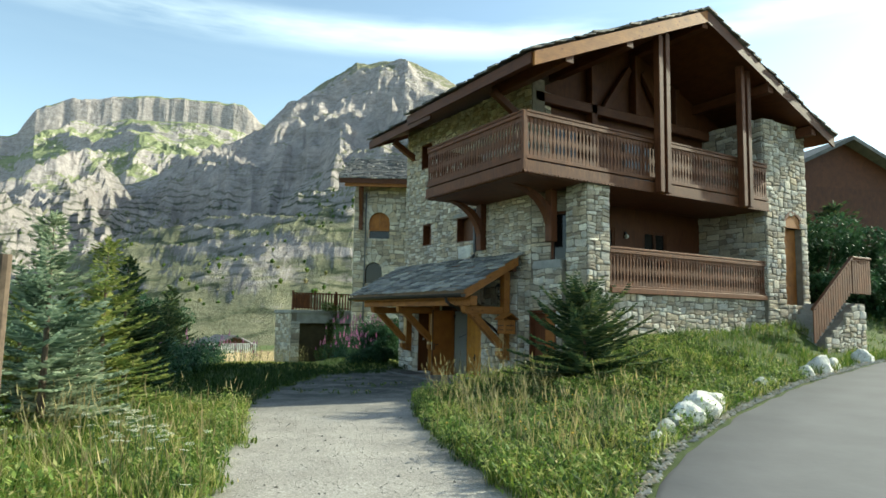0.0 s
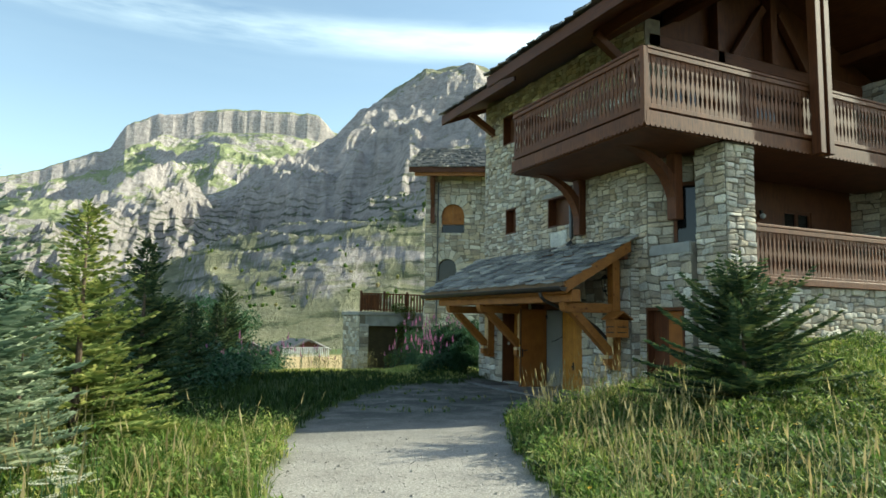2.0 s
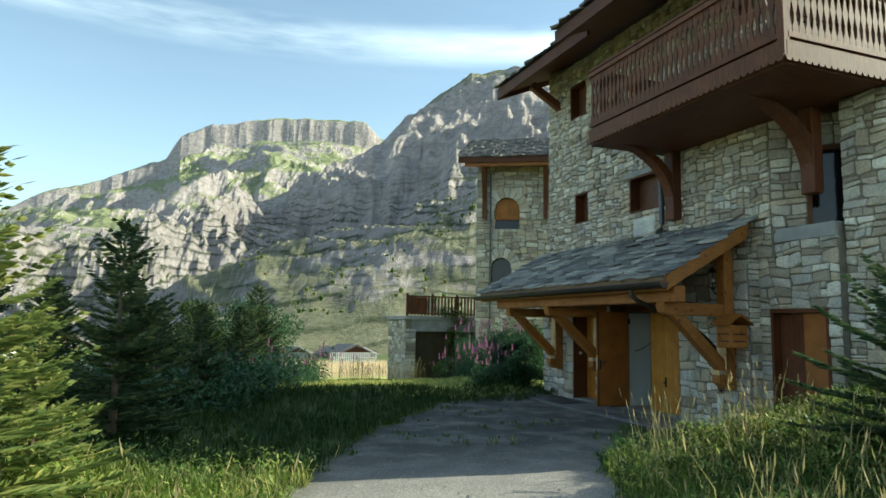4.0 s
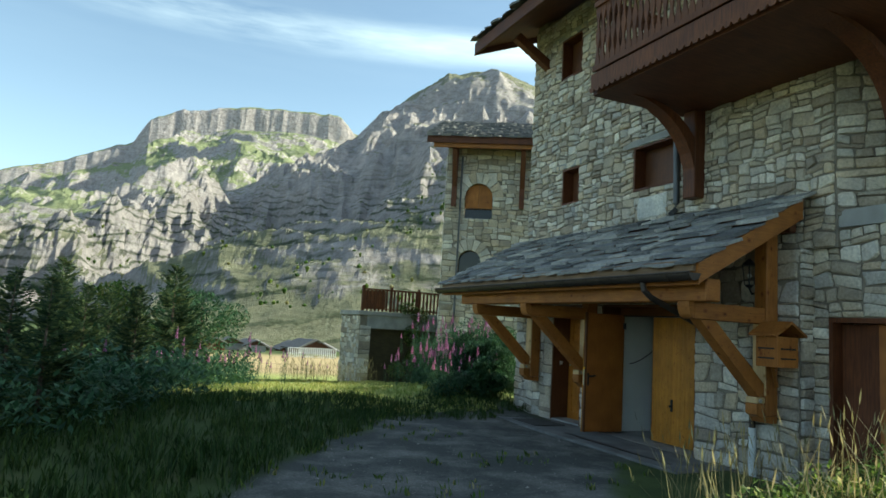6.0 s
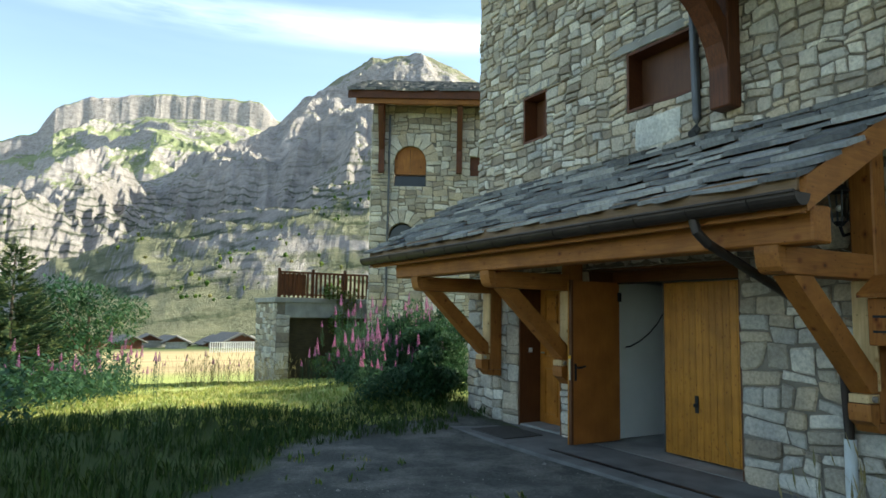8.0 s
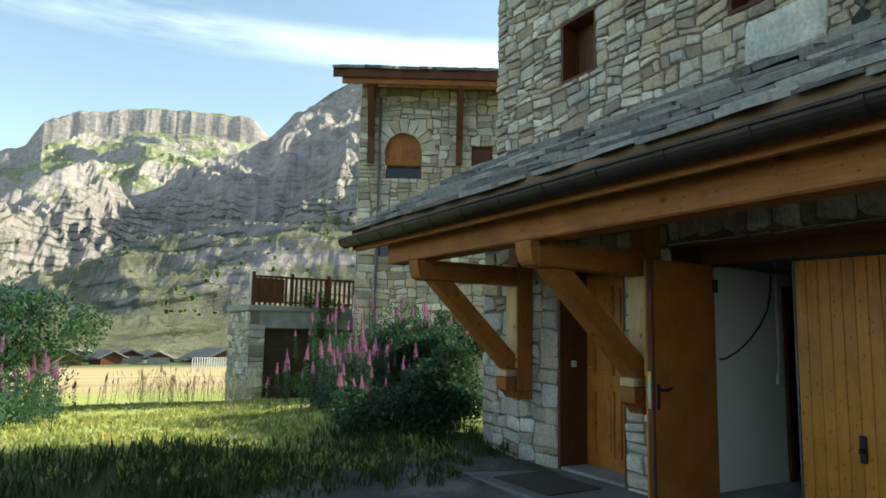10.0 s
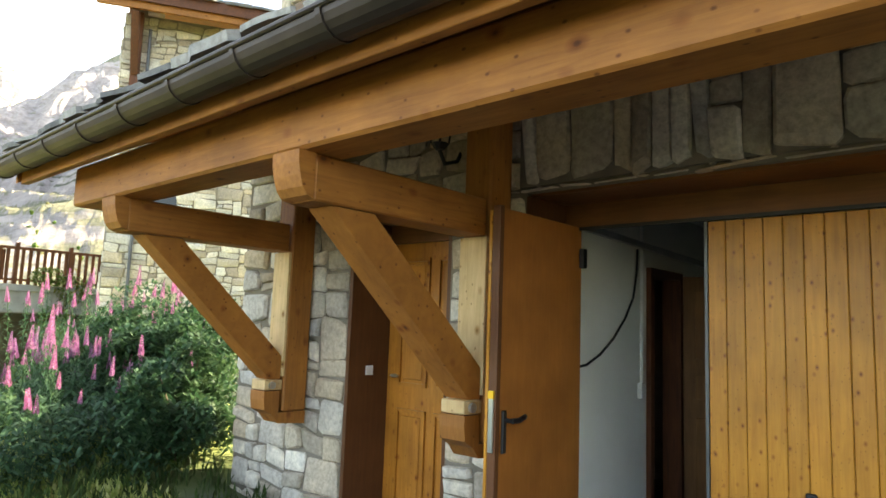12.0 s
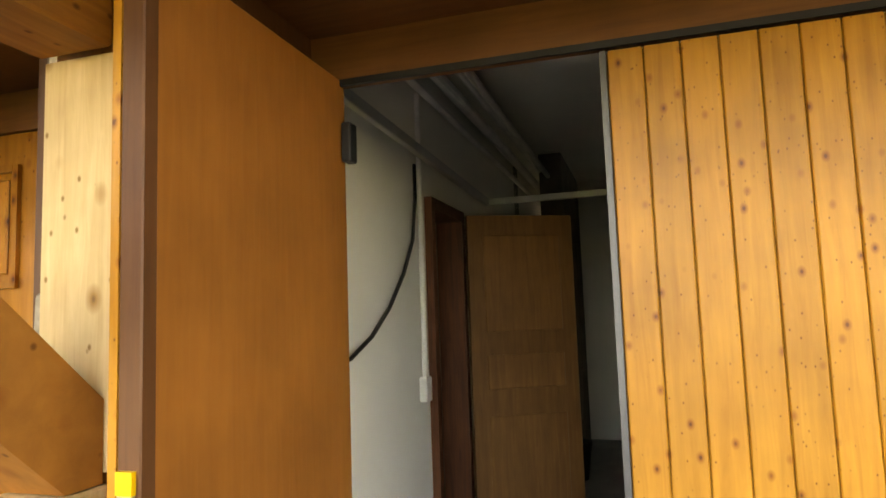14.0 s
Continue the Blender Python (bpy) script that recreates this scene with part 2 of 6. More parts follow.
M_BUSH = leaf_mat("bush_leaves", [(0.0, (0.020, 0.058, 0.028)), (0.5, (0.042, 0.10, 0.048)), (1.0, (0.085, 0.155, 0.075))], 0.55, 0.3)
M_PINK = leaf_mat("fireweed_petals", [(0.0, (0.34, 0.09, 0.28)), (1.0, (0.55, 0.25, 0.45))])
M_WHITEF = leaf_mat("white_petals", [(0.0, (0.65, 0.65, 0.6)), (1.0, (0.85, 0.85, 0.82))])
M_YELLOW = plain_mat("yellow_plastic", (0.75, 0.42, 0.02), 0.4)


# ---- geometry helpers ----
def link_mesh(name, me, material, parent=None, label="", kind=""):
    ob = new(name, me)
    if material is not None and not me.materials:
        me.materials.append(material)
    if parent is not None:
        ob.parent = parent
    return tagged(ob, label, kind=kind)


def part(name, bm, material, parent=None, label="", kind=""):
    me = bpy.data.meshes.new(name)
    bmesh.ops.recalc_face_normals(bm, faces=bm.faces)
    bm.to_mesh(me)
    bm.free()
    return link_mesh(name, me, material, parent, label, kind)


def raw_part(name, verts, faces, material, parent=None, label="", kind="", smooth=False):
    me = bpy.data.meshes.new(name)
    me.from_pydata(verts, [], faces)
    if smooth:
        me.polygons.foreach_set("use_smooth", [True] * len(me.polygons))
    me.update()
    return link_mesh(name, me, material, parent, label, kind)


def tri_part(name, pts, material, parent=None, label="", kind=""):
    """A mesh of loose triangles from an array (n, 3, 3)."""
    pts = np.asarray(pts, dtype=np.float32).reshape(-1, 3, 3)
    n = len(pts)
    me = bpy.data.meshes.new(name)
    me.vertices.add(n * 3)
    me.vertices.foreach_set("co", pts.ravel())
    me.loops.add(n * 3)
    me.loops.foreach_set("vertex_index", np.arange(n * 3, dtype=np.int32))
    me.polygons.add(n)
    me.polygons.foreach_set("loop_start", np.arange(0, n * 3, 3, dtype=np.int32))
    me.update(calc_edges=True)
    return link_mesh(name, me, material, parent, label, kind)


def quad_part(name, pts, material, parent=None, label="", kind=""):
    """A mesh of loose quads from an array (n, 4, 3)."""
    pts = np.asarray(pts, dtype=np.float32).reshape(-1, 4, 3)
    n = len(pts)
    me = bpy.data.meshes.new(name)
    me.vertices.add(n * 4)
    me.vertices.foreach_set("co", pts.ravel())
    me.loops.add(n * 4)
    me.loops.foreach_set("vertex_index", np.arange(n * 4, dtype=np.int32))
    me.polygons.add(n)
    me.polygons.foreach_set("loop_start", np.arange(0, n * 4, 4, dtype=np.int32))
    me.update(calc_edges=True)
    return link_mesh(name, me, material, parent, label, kind)


def thing(name, label, category, at=(0, 0, 0), group="", kind=""):
    ob = new(name)
    ob.location = at
    ob.empty_display_size = 0.2
    return tagged(ob, label, category, group, kind)


def box(bm, x0, x1, y0, y1, z0, z1, bev=0.0):
    m = Matrix.Translation(((x0 + x1) / 2, (y0 + y1) / 2, (z0 + z1) / 2)) @ Matrix.Diagonal((abs(x1 - x0), abs(y1 - y0), abs(z1 - z0), 1))
    g = bmesh.ops.create_cube(bm, size=1, matrix=m)
    if bev:
        edges = list({e for v in g["verts"] for e in v.link_edges})
        bmesh.ops.bevel(bm, geom=edges, offset=bev, segments=1, affect="EDGES")


def beam(bm, p, q, w, h, bev=0.012, up=(0, 0, 1)):
    """A squared timber from p to q; w across, h along up."""
    p, q = Vector(p), Vector(q)
    d = (q - p).normalized()
    side = d.cross(Vector(up))
    side = side.normalized() if side.length > 1e-4 else Vector((1, 0, 0))
    u = side.cross(d).normalized()
    m = Matrix((side, d, u)).transposed().to_4x4()
    m.translation = (p + q) / 2
    m = m @ Matrix.Diagonal((w, (q - p).length, h, 1))
    g = bmesh.ops.create_cube(bm, size=1, matrix=m)
    if bev:
        edges = list({e for v in g["verts"] for e in v.link_edges})
        bmesh.ops.bevel(bm, geom=edges, offset=bev, segments=1, affect="EDGES")


def tube(bm, pts, r, n=10, r_end=None):
    """A round pipe along points."""
    pts = [Vector(p) for p in pts]
    rings = []
    ref = Vector((0.31, 0.17, 0.93)).normalized()
    for i, p in enumerate(pts):
        d = (pts[min(i + 1, len(pts) - 1)] - pts[max(i - 1, 0)]).normalized()
        a = d.cross(ref).normalized()
        b = d.cross(a)
        rr = r if r_end is None else r + (r_end - r) * i / (len(pts) - 1)
        rings.append([bm.verts.new(p + (a * math.cos(2 * math.pi * k / n) + b * math.sin(2 * math.pi * k / n)) * rr) for k in range(n)])
    for r0, r1 in zip(rings, rings[1:]):
        for k in range(n):
            bm.faces.new((r0[k], r0[(k + 1) % n], r1[(k + 1) % n], r1[k]))
    bm.faces.new(rings[0][::-1])
    bm.faces.new(rings[-1])


def prism(bm, outline, axis, a, b):
    """An outline of 2D points swept along an axis from a to b; outline is in the other two axes, in order."""
    def to3(p, t):
        return {"x": (t, p[0], p[1]), "y": (p[0], t, p[1]), "z": (p[0], p[1], t)}[axis]
    lo = [bm.verts.new(to3(p, a)) for p in outline]
    hi = [bm.verts.new(to3(p, b)) for p in outline]
    n = len(outline)
    bm.faces.new(lo)
    bm.faces.new(hi[::-1])
    for i in range(n):
        bm.faces.new((lo[i], lo[(i + 1) % n], hi[(i + 1) % n], hi[i]))


def single(name, material, parent, draw, label="", kind=""):
    bm = bmesh.new()
    draw(bm)
    return part(name, bm, material, parent, label, kind)


def wall_core(bm, frame_m, u0, u1, v0, v1, depth, holes):
    """Wall body in local u (along), v (up), w (outward, 0 at the face, -depth at the back), with rectangular holes."""
    us = [u for u in sorted({u0, u1, *[h[0] for h in holes], *[h[1] for h in holes]}) if u0 <= u <= u1]
    vs = [v for v in sorted({v0, v1, *[h[2] for h in holes], *[h[3] for h in holes]}) if v0 <= v <= v1]
    grid = {}

    def vert(i, j, w):
        key = (i, j, w)
        if key not in grid:
            grid[key] = bm.verts.new(frame_m @ Vector((us[i], vs[j], w)))
        return grid[key]

    def solid(i, j):
        if not (0 <= i < len(us) - 1 and 0 <= j < len(vs) - 1):
            return False
        mu, mv = (us[i] + us[i + 1]) / 2, (vs[j] + vs[j + 1]) / 2
        return not any(h[0] < mu < h[1] and h[2] < mv < h[3] for h in holes)

    for i in range(len(us) - 1):
        for j in range(len(vs) - 1):
            if not solid(i, j):
                continue
            for w in (0, -depth):
                bm.faces.new([vert(i, j, w), vert(i + 1, j, w), vert(i + 1, j + 1, w), vert(i, j + 1, w)])
            for (ni, nj), (p, q) in (((i - 1, j), ((i, j), (i, j + 1))), ((i + 1, j), ((i + 1, j), (i + 1, j + 1))), ((i, j - 1), ((i, j), (i + 1, j))), ((i, j + 1), ((i, j + 1), (i + 1, j + 1)))):
                if not solid(ni, nj):
                    bm.faces.new([vert(*p, 0), vert(*q, 0), vert(*q, -depth), vert(*p, -depth)])


def rubble_cells(rng, u0, u1, v0, v1, size):
    """Split a rectangle at random into stone-sized rectangles."""
    out, stack = [], [(u0, u1, v0, v1)]
    while stack:
        a, b, c, d = stack.pop()
        w, h = b - a, d - c
        big_w, big_h = size * rng.uniform(1.0, 2.3), size * rng.uniform(0.55, 1.15)
        if w > big_w and (w / big_w > h / big_h or h <= big_h):
            s = a + w * rng.uniform(0.33, 0.67)
            stack += [(a, s, c, d), (s, b, c, d)]
        elif h > big_h:
            s = c + h * rng.uniform(0.33, 0.67)
            stack += [(a, b, c, s), (a, b, s, d)]
        else:
            out.append((a, b, c, d))
    return out


def stone_shape(rng, w, h, proud):
    """One stone: an uneven outline, bevelled towards a rounded face."""
    g = 0.007
    hw, hh = w / 2 - g, h / 2 - g
    cut = min(hw, hh) * rng.uniform(0.25, 0.6)
    ring = []
    for sx, sy in ((-1, -1), (1, -1), (1, 1), (-1, 1)):
        cx, cy = cut * rng.uniform(0.1, 1.2), cut * rng.uniform(0.1, 0.8)
        jx, jy = rng.uniform(-0.10, 0.06) * hw, rng.uniform(-0.14, 0.10) * hh
        a = (sx * (hw + jx), sy * (hh + jy - cy))
        b = (sx * (hw + jx - cx), sy * (hh + jy))
        ring += [a, b] if sx * sy > 0 else [b, a]
    verts, tilt = [], (rng.uniform(-0.12, 0.12), rng.uniform(-0.10, 0.16))
    for k, f in ((-0.03, 1.0), (proud * 0.55, 0.985), (proud, 0.84)):
        for x, y in ring:
            lift = (tilt[0] * x + tilt[1] * y) if k > 0 else 0
            verts.append((x * f, y * f, k + lift * 0.6))
    verts.append((0, 0, proud * 1.25))
    n = len(ring)
    faces = []
    for r in range(2):
        for i in range(n):
            faces.append((r * n + i, r * n + (i + 1) % n, (r + 1) * n + (i + 1) % n, (r + 1) * n + i))
    for i in range(n):
        faces.append((2 * n + i, 2 * n + (i + 1) % n, 3 * n))
    return verts, faces


def stone_pieces(parent, frame_m, u0, u1, v0, v1, holes, size=0.3, near=None, seed=1, name="stone", clip=None):
    """Stones over a wall face. near: (u0, u1, v0, v1) where they are objects of their own, the rest is joined."""
    rng = random.Random(seed)
    us = sorted({u0, u1, *[h[0] for h in holes], *[h[1] for h in holes]})
    cells = []
    # whole-height strips between openings, opened where a hole is
    vs = sorted({v0, v1, *[h[2] for h in holes], *[h[3] for h in holes]})
    vs = [v for v in vs if v0 <= v <= v1]
    us = [u for u in us if u0 <= u <= u1]
    for c, d in zip(vs, vs[1:]):
        run = None
        for a, b in zip(us, us[1:]):
            mu, mv = (a + b) / 2, (c + d) / 2
            solid = not any(h[0] < mu < h[1] and h[2] < mv < h[3] for h in holes)
            if solid:
                run = (run[0], b) if run else (a, b)
            if (not solid or b == us[-1]) and run:
                cells += rubble_cells(rng, run[0], run[1], c, d, size)
                run = None
    def warp(u, v):
        k = 1.0
        for h in holes:
            d = max(h[0] - u, u - h[1], h[2] - v, v - h[3])
            k = min(k, max(0.0, d) / 0.22)
        k = min(k, max(0.0, min(u - u0, u1 - u)) / 0.2)
        n = Vector((u * 2.1, v * 2.6, seed * 3.1))
        m = Vector((u * 5.5, v * 6.5, seed * 1.7))
        return u + k * (0.055 * noise.noise(n) + 0.035 * noise.noise(m)), v + k * (0.07 * noise.noise(n + Vector((31, 5, 0))) + 0.04 * noise.noise(m + Vector((3, 15, 0))))

    V, F, count = [], [], 0
    for a, b, c, d in cells:
        mu, mv = (a + b) / 2, (c + d) / 2
        if clip and not clip(mu, mv):
            continue
        vv, ff = stone_shape(rng, b - a, d - c, rng.uniform(0.018, 0.05))
        ang = rng.uniform(-0.07, 0.07)
        ca, sa = math.cos(ang), math.sin(ang)
        cu, cv = warp(mu, mv)
        out = []
        for x, y, z in vv:
            wu, wv = warp(mu + x * ca - y * sa, mv + x * sa + y * ca)
            out.append((wu - cu, wv - cv, z))
        m = frame_m @ Matrix.Translation((cu, cv, 0))
        if near and count < 300 and near[0] < mu < near[1] and near[2] < mv < near[3]:
            ob = raw_part(name, out, ff, M_STONE, parent)
            ob.matrix_basis = m
            count += 1
        else:
            base = len(V)
            V += [tuple(m @ Vector(p)) for p in out]
            F += [tuple(base + i for i in f) for f in ff]
    if V:
        raw_part("rubble_facing", V, F, M_STONE_J, parent, kind="stuff")


def face_west(x):
    """Local frame of a face that looks towards -x: u = y, v = z."""
    return Matrix(((0, 0, -1, x), (1, 0, 0, 0), (0, 1, 0, 0), (0, 0, 0, 1)))


def face_south(y):
    return Matrix(((1, 0, 0, 0), (0, 0, -1, y), (0, 1, 0, 0), (0, 0, 0, 1)))


def face_dir(x, y, heading):
    """A vertical face whose u runs at a heading (degrees from +x) from (x, y)."""
    a = radians(heading)
    return Matrix(((math.cos(a), 0, math.sin(a), x), (math.sin(a), 0, -math.cos(a), y), (0, 1, 0, 0), (0, 0, 0, 1)))


PIECES = []   # stone facings, laid last


# ---- ground ----
def smooth(a, b, x):
    t = min(1.0, max(0.0, (x - a) / (b - a)))
    return t * t * (3 - 2 * t)


def lerp_list(pts, x):
    for (a, va), (b, vb) in zip(pts, pts[1:]):
        if x <= b:
            return va + (vb - va) * max(0.0, (x - a) / (b - a))
    return pts[-1][1]


BASE_Y = [(-60, 1.6), (-12, 0.55), (-5, 0.34), (2, 0.16), (6, 0.06), (9, -0.02), (16, -0.06), (22, -0.25), (28, -0.6), (33, -1.15), (60, -2.7), (140, -6.0), (260, -9.0)]
TRACK_L = [(-12, -3.6), (-5, -3.0), (1, -1.1), (3.6, -0.2), (6.3, 0.7), (8.5, 1.3), (11, 2.6), (14, 4.6), (15.6, 5.9), (16.2, 7.4)]
TRACK_R = [(-12, -0.2), (-5, 0.4), (-0.3, 1.5), (2, 2.26), (5.5, 3.7), (7.3, 4.7), (9.6, 6.2), (12, 8.6), (16.3, 8.9)]


def road_edge(x):
    return lerp_list([(-6, -7.0), (0.6, -2.8), (2.25, -1.08), (4.1, 0.0), (7.1, 1.3), (10.8, 2.5), (16, 3.6), (25, 4.6), (60, 6)], x)


def road_z(x):
    return 0.22 + 0.048 * (max(x, 0) - 2.0) - 0.02 * max(0, x - 25)


def ground_z(x, y):
    z = lerp_list(BASE_Y, y)
    if y > 60 or abs(x) > 60:
        return z
    # bank towards the house front
    k = smooth(3.6, 12.5, x) * (1 - smooth(7.3, 8.3, y)) * smooth(road_edge(x) - 0.5, road_edge(x) + 3.5, y)
    z += k * (1.35 + 0.09 * max(0, min(x, 22) - 12.5))
    e = road_edge(x)
    if x > 0.2:
        r = (1 - smooth(e + 0.1, e + 2.5, y)) * smooth(0.2, 3.0, x)
        z = z * (1 - r) + road_z(x) * r
    # low verge on the other side of the track
    xl = lerp_list(TRACK_L, y)
    if y < 20:
        z += 0.25 * smooth(0.2, 3.0, xl - x) - 0.02 * max(0, min(20, xl - x - 3))
    # mound by the north corner
    z += 0.5 * math.exp(-((x - 8.6) ** 2 / 3.0 + (y - 18.6) ** 2 / 5.0))
    if x > 9.0 and 7.3 < y < 16.6 and x < 20:
        z = min(z, -0.12)
    z += 0.05 * noise.noise((x * 0.5, y * 0.5, 0)) * (0.3 if xl < x < lerp_list(TRACK_R, y) else 1.0)
    return z


def track_weight(x, y):
    n = 0.35 * noise.noise((x * 0.9, y * 0.9, 3.0)) + 0.18 * noise.noise((x * 3, y * 3, 7.0))
    l, r = lerp_list(TRACK_L, y), lerp_list(TRACK_R, y)
    w = min(x - l, r - x) + n
    if y > 16.2:
        w = min(w, 16.2 - y + n)
    return smooth(-0.18, 0.18, w)


def graded(lo, hi, fine_lo, fine_hi, step, grow=1.16):
    mid = list(np.arange(fine_lo, fine_hi + 1e-6, step))
    a, s = [], step
    x = fine_lo
    while x > lo:
        s *= grow
        x -= s
        a.append(max(x, lo))
    b, s, x = [], step, mid[-1]
    while x < hi:
        s *= grow
        x += s
        b.append(min(x, hi))
    return a[::-1] + mid + b


def build_ground():
    xs = graded(-3500, 3500, -7, 21, 0.22)
    ys = graded(-3500, 3500, -9, 34, 0.24)
    V = [(x, y, ground_z(x, y)) for y in ys for x in xs]
    nx = len(xs)
    F = [(j * nx + i, j * nx + i + 1, (j + 1) * nx + i + 1, (j + 1) * nx + i) for j in range(len(ys) - 1) for i in range(nx - 1)]
    m, nt, b = mat_base("ground_soil_and_gravel", 0.95, 0.2)
    att = nt.nodes.new("ShaderNodeAttribute")
    att.attribute_name = "gravel"
    v = coords(nt, world_space=True)
    fine = noise_tex(nt, v, 30, 8, 0.7)
    mid = noise_tex(nt, v, 1.3, 6)
    soil = ramp(nt, mid, [(0.3, (0.04, 0.06, 0.02)), (0.6, (0.08, 0.105, 0.035)), (0.8, (0.15, 0.135, 0.07))])
    vor = nt.nodes.new("ShaderNodeTexVoronoi")
    vor.inputs["Scale"].default_value = 38
    nt.links.new(v, vor.inputs["Vector"])
    peb = ramp(nt, vor.outputs["Distance"], [(0.0, (0.52, 0.49, 0.46)), (0.6, (0.30, 0.28, 0.26))])
    grav = mixc(nt, 1.0, peb, ramp(nt, mid, [(0.3, (0.8, 0.78, 0.76)), (0.7, (1.15, 1.13, 1.1))]), "MULTIPLY")
    grav = mixc(nt, 1.0, grav, ramp(nt, fine, [(0.3, (0.75, 0.75, 0.75)), (0.7, (1.15, 1.15, 1.15))]), "MULTIPLY")
    sep = nt.nodes.new("ShaderNodeSeparateXYZ")
    nt.links.new(v, sep.inputs[0])
    # gravel darkens in the yard: mossy patches plus the house's shade in the colour
    yard = nt.nodes.new("ShaderNodeMapRange")
    yard.inputs["From Min"].default_value, yard.inputs["From Max"].default_value = 6.0, 10.0
    nt.links.new(sep.outputs["Y"], yard.inputs["Value"])
    patches = ramp(nt, noise_tex(nt, v, 1.1, 8, 0.65), [(0.38, (0.55, 0.55, 0.55)), (0.55, (1.0, 1.0, 1.0))])
    moss_and_shade = nt.nodes.new("ShaderNodeMath")
    moss_and_shade.operation = "MULTIPLY"
    nt.links.new(yard.outputs[0], moss_and_shade.inputs[0])
    nt.links.new(patches, moss_and_shade.inputs[1])
    grav = mixc(nt, moss_and_shade.outputs[0], grav, mixc(nt, 1.0, (0.075, 0.077, 0.07), ramp(nt, fine, [(0.3, (0.6, 0.6, 0.6)), (0.7, (1.5, 1.5, 1.5))]), "MULTIPLY"))
    c = mixc(nt, att.outputs["Fac"], soil, grav)
    far = nt.nodes.new("ShaderNodeMapRange")
    far.inputs["From Min"].default_value, far.inputs["From Max"].default_value = 40, 52
    nt.links.new(sep.outputs["Y"], far.inputs["Value"])
    hay = ramp(nt, noise_tex(nt, coords(nt, (0.02, 0.2, 1), True), 1.0, 5), [(0.35, (0.40, 0.29, 0.15)), (0.65, (0.58, 0.43, 0.23))])
    far2 = nt.nodes.new("ShaderNodeMapRange")
    far2.inputs["From Min"].default_value, far2.inputs["From Max"].default_value = 120, 150
    nt.links.new(sep.outputs["Y"], far2.inputs["Value"])
    # turf past the house's shadow edge, with sunlight brightened into its colour
    turf = nt.nodes.new("ShaderNodeMapRange")
    turf.inputs["From Min"].default_value, turf.inputs["From Max"].default_value = 16.6, 18.5
    nt.links.new(sep.outputs["Y"], turf.inputs["Value"])
    c = mixc(nt, turf.outputs[0], c, ramp(nt, mid, [(0.3, (0.30, 0.36, 0.09)), (0.7, (0.50, 0.50, 0.18))]))
    c = mixc(nt, far.outputs[0], c, hay)
    c = mixc(nt, far2.outputs[0], c, (0.10, 0.13, 0.045))
    nt.links.new(c, b.inputs["Base Color"])
    bump(nt, b, fine, 0.6, 0.02)
    ob = raw_part("ground", V, F, m, kind="structure", smooth=True, label="grassy ground with a pale gravel track through it")
    at = ob.data.attributes.new("gravel", "FLOAT", "POINT")
    at.data.foreach_set("value", [track_weight(p[0], p[1]) if -12 < p[1] < 18 and abs(p[0]) < 14 else 0.0 for p in V])
    return ob


build_ground()


def build_road():
    xs = [x for x in np.arange(0.2, 40, 0.4)]
    V, F = [], []
    for x in xs:
        e = road_edge(x) + 0.12 * noise.noise((x * 1.7, 0, 0))
        for k, y in enumerate((e, e - 0.15, e - 1.2, e - 2.8, e - 4.6)):
            V.append((x, y, road_z(x) + (-0.05 if k == 0 else 0.035)))
        V.append((x, e - 4.8, road_z(x) - 0.1))
    for i in range(len(xs) - 1):
        for k in range(5):
            F.append((i * 6 + k, i * 6 + k + 1, i * 6 + 7 + k, i * 6 + 6 + k))
    raw_part("road", V, F, M_ASPHALT, kind="structure", smooth=True, label="smooth grey asphalt lane climbing past the house")


build_road()


# ---- mountains ----
def ridged(x, y, seed, octaves=8):
    v, a, f = 0.0, 1.0, 1.0
    for k in range(octaves):
        v += a * (1 - abs(noise.noise((x * f, y * f, seed + k * 7.3))) * 2.2)
        f *= 2.03
        a *= 0.52
    return v / 2.0 - 0.42


MAIN_GRID = {}


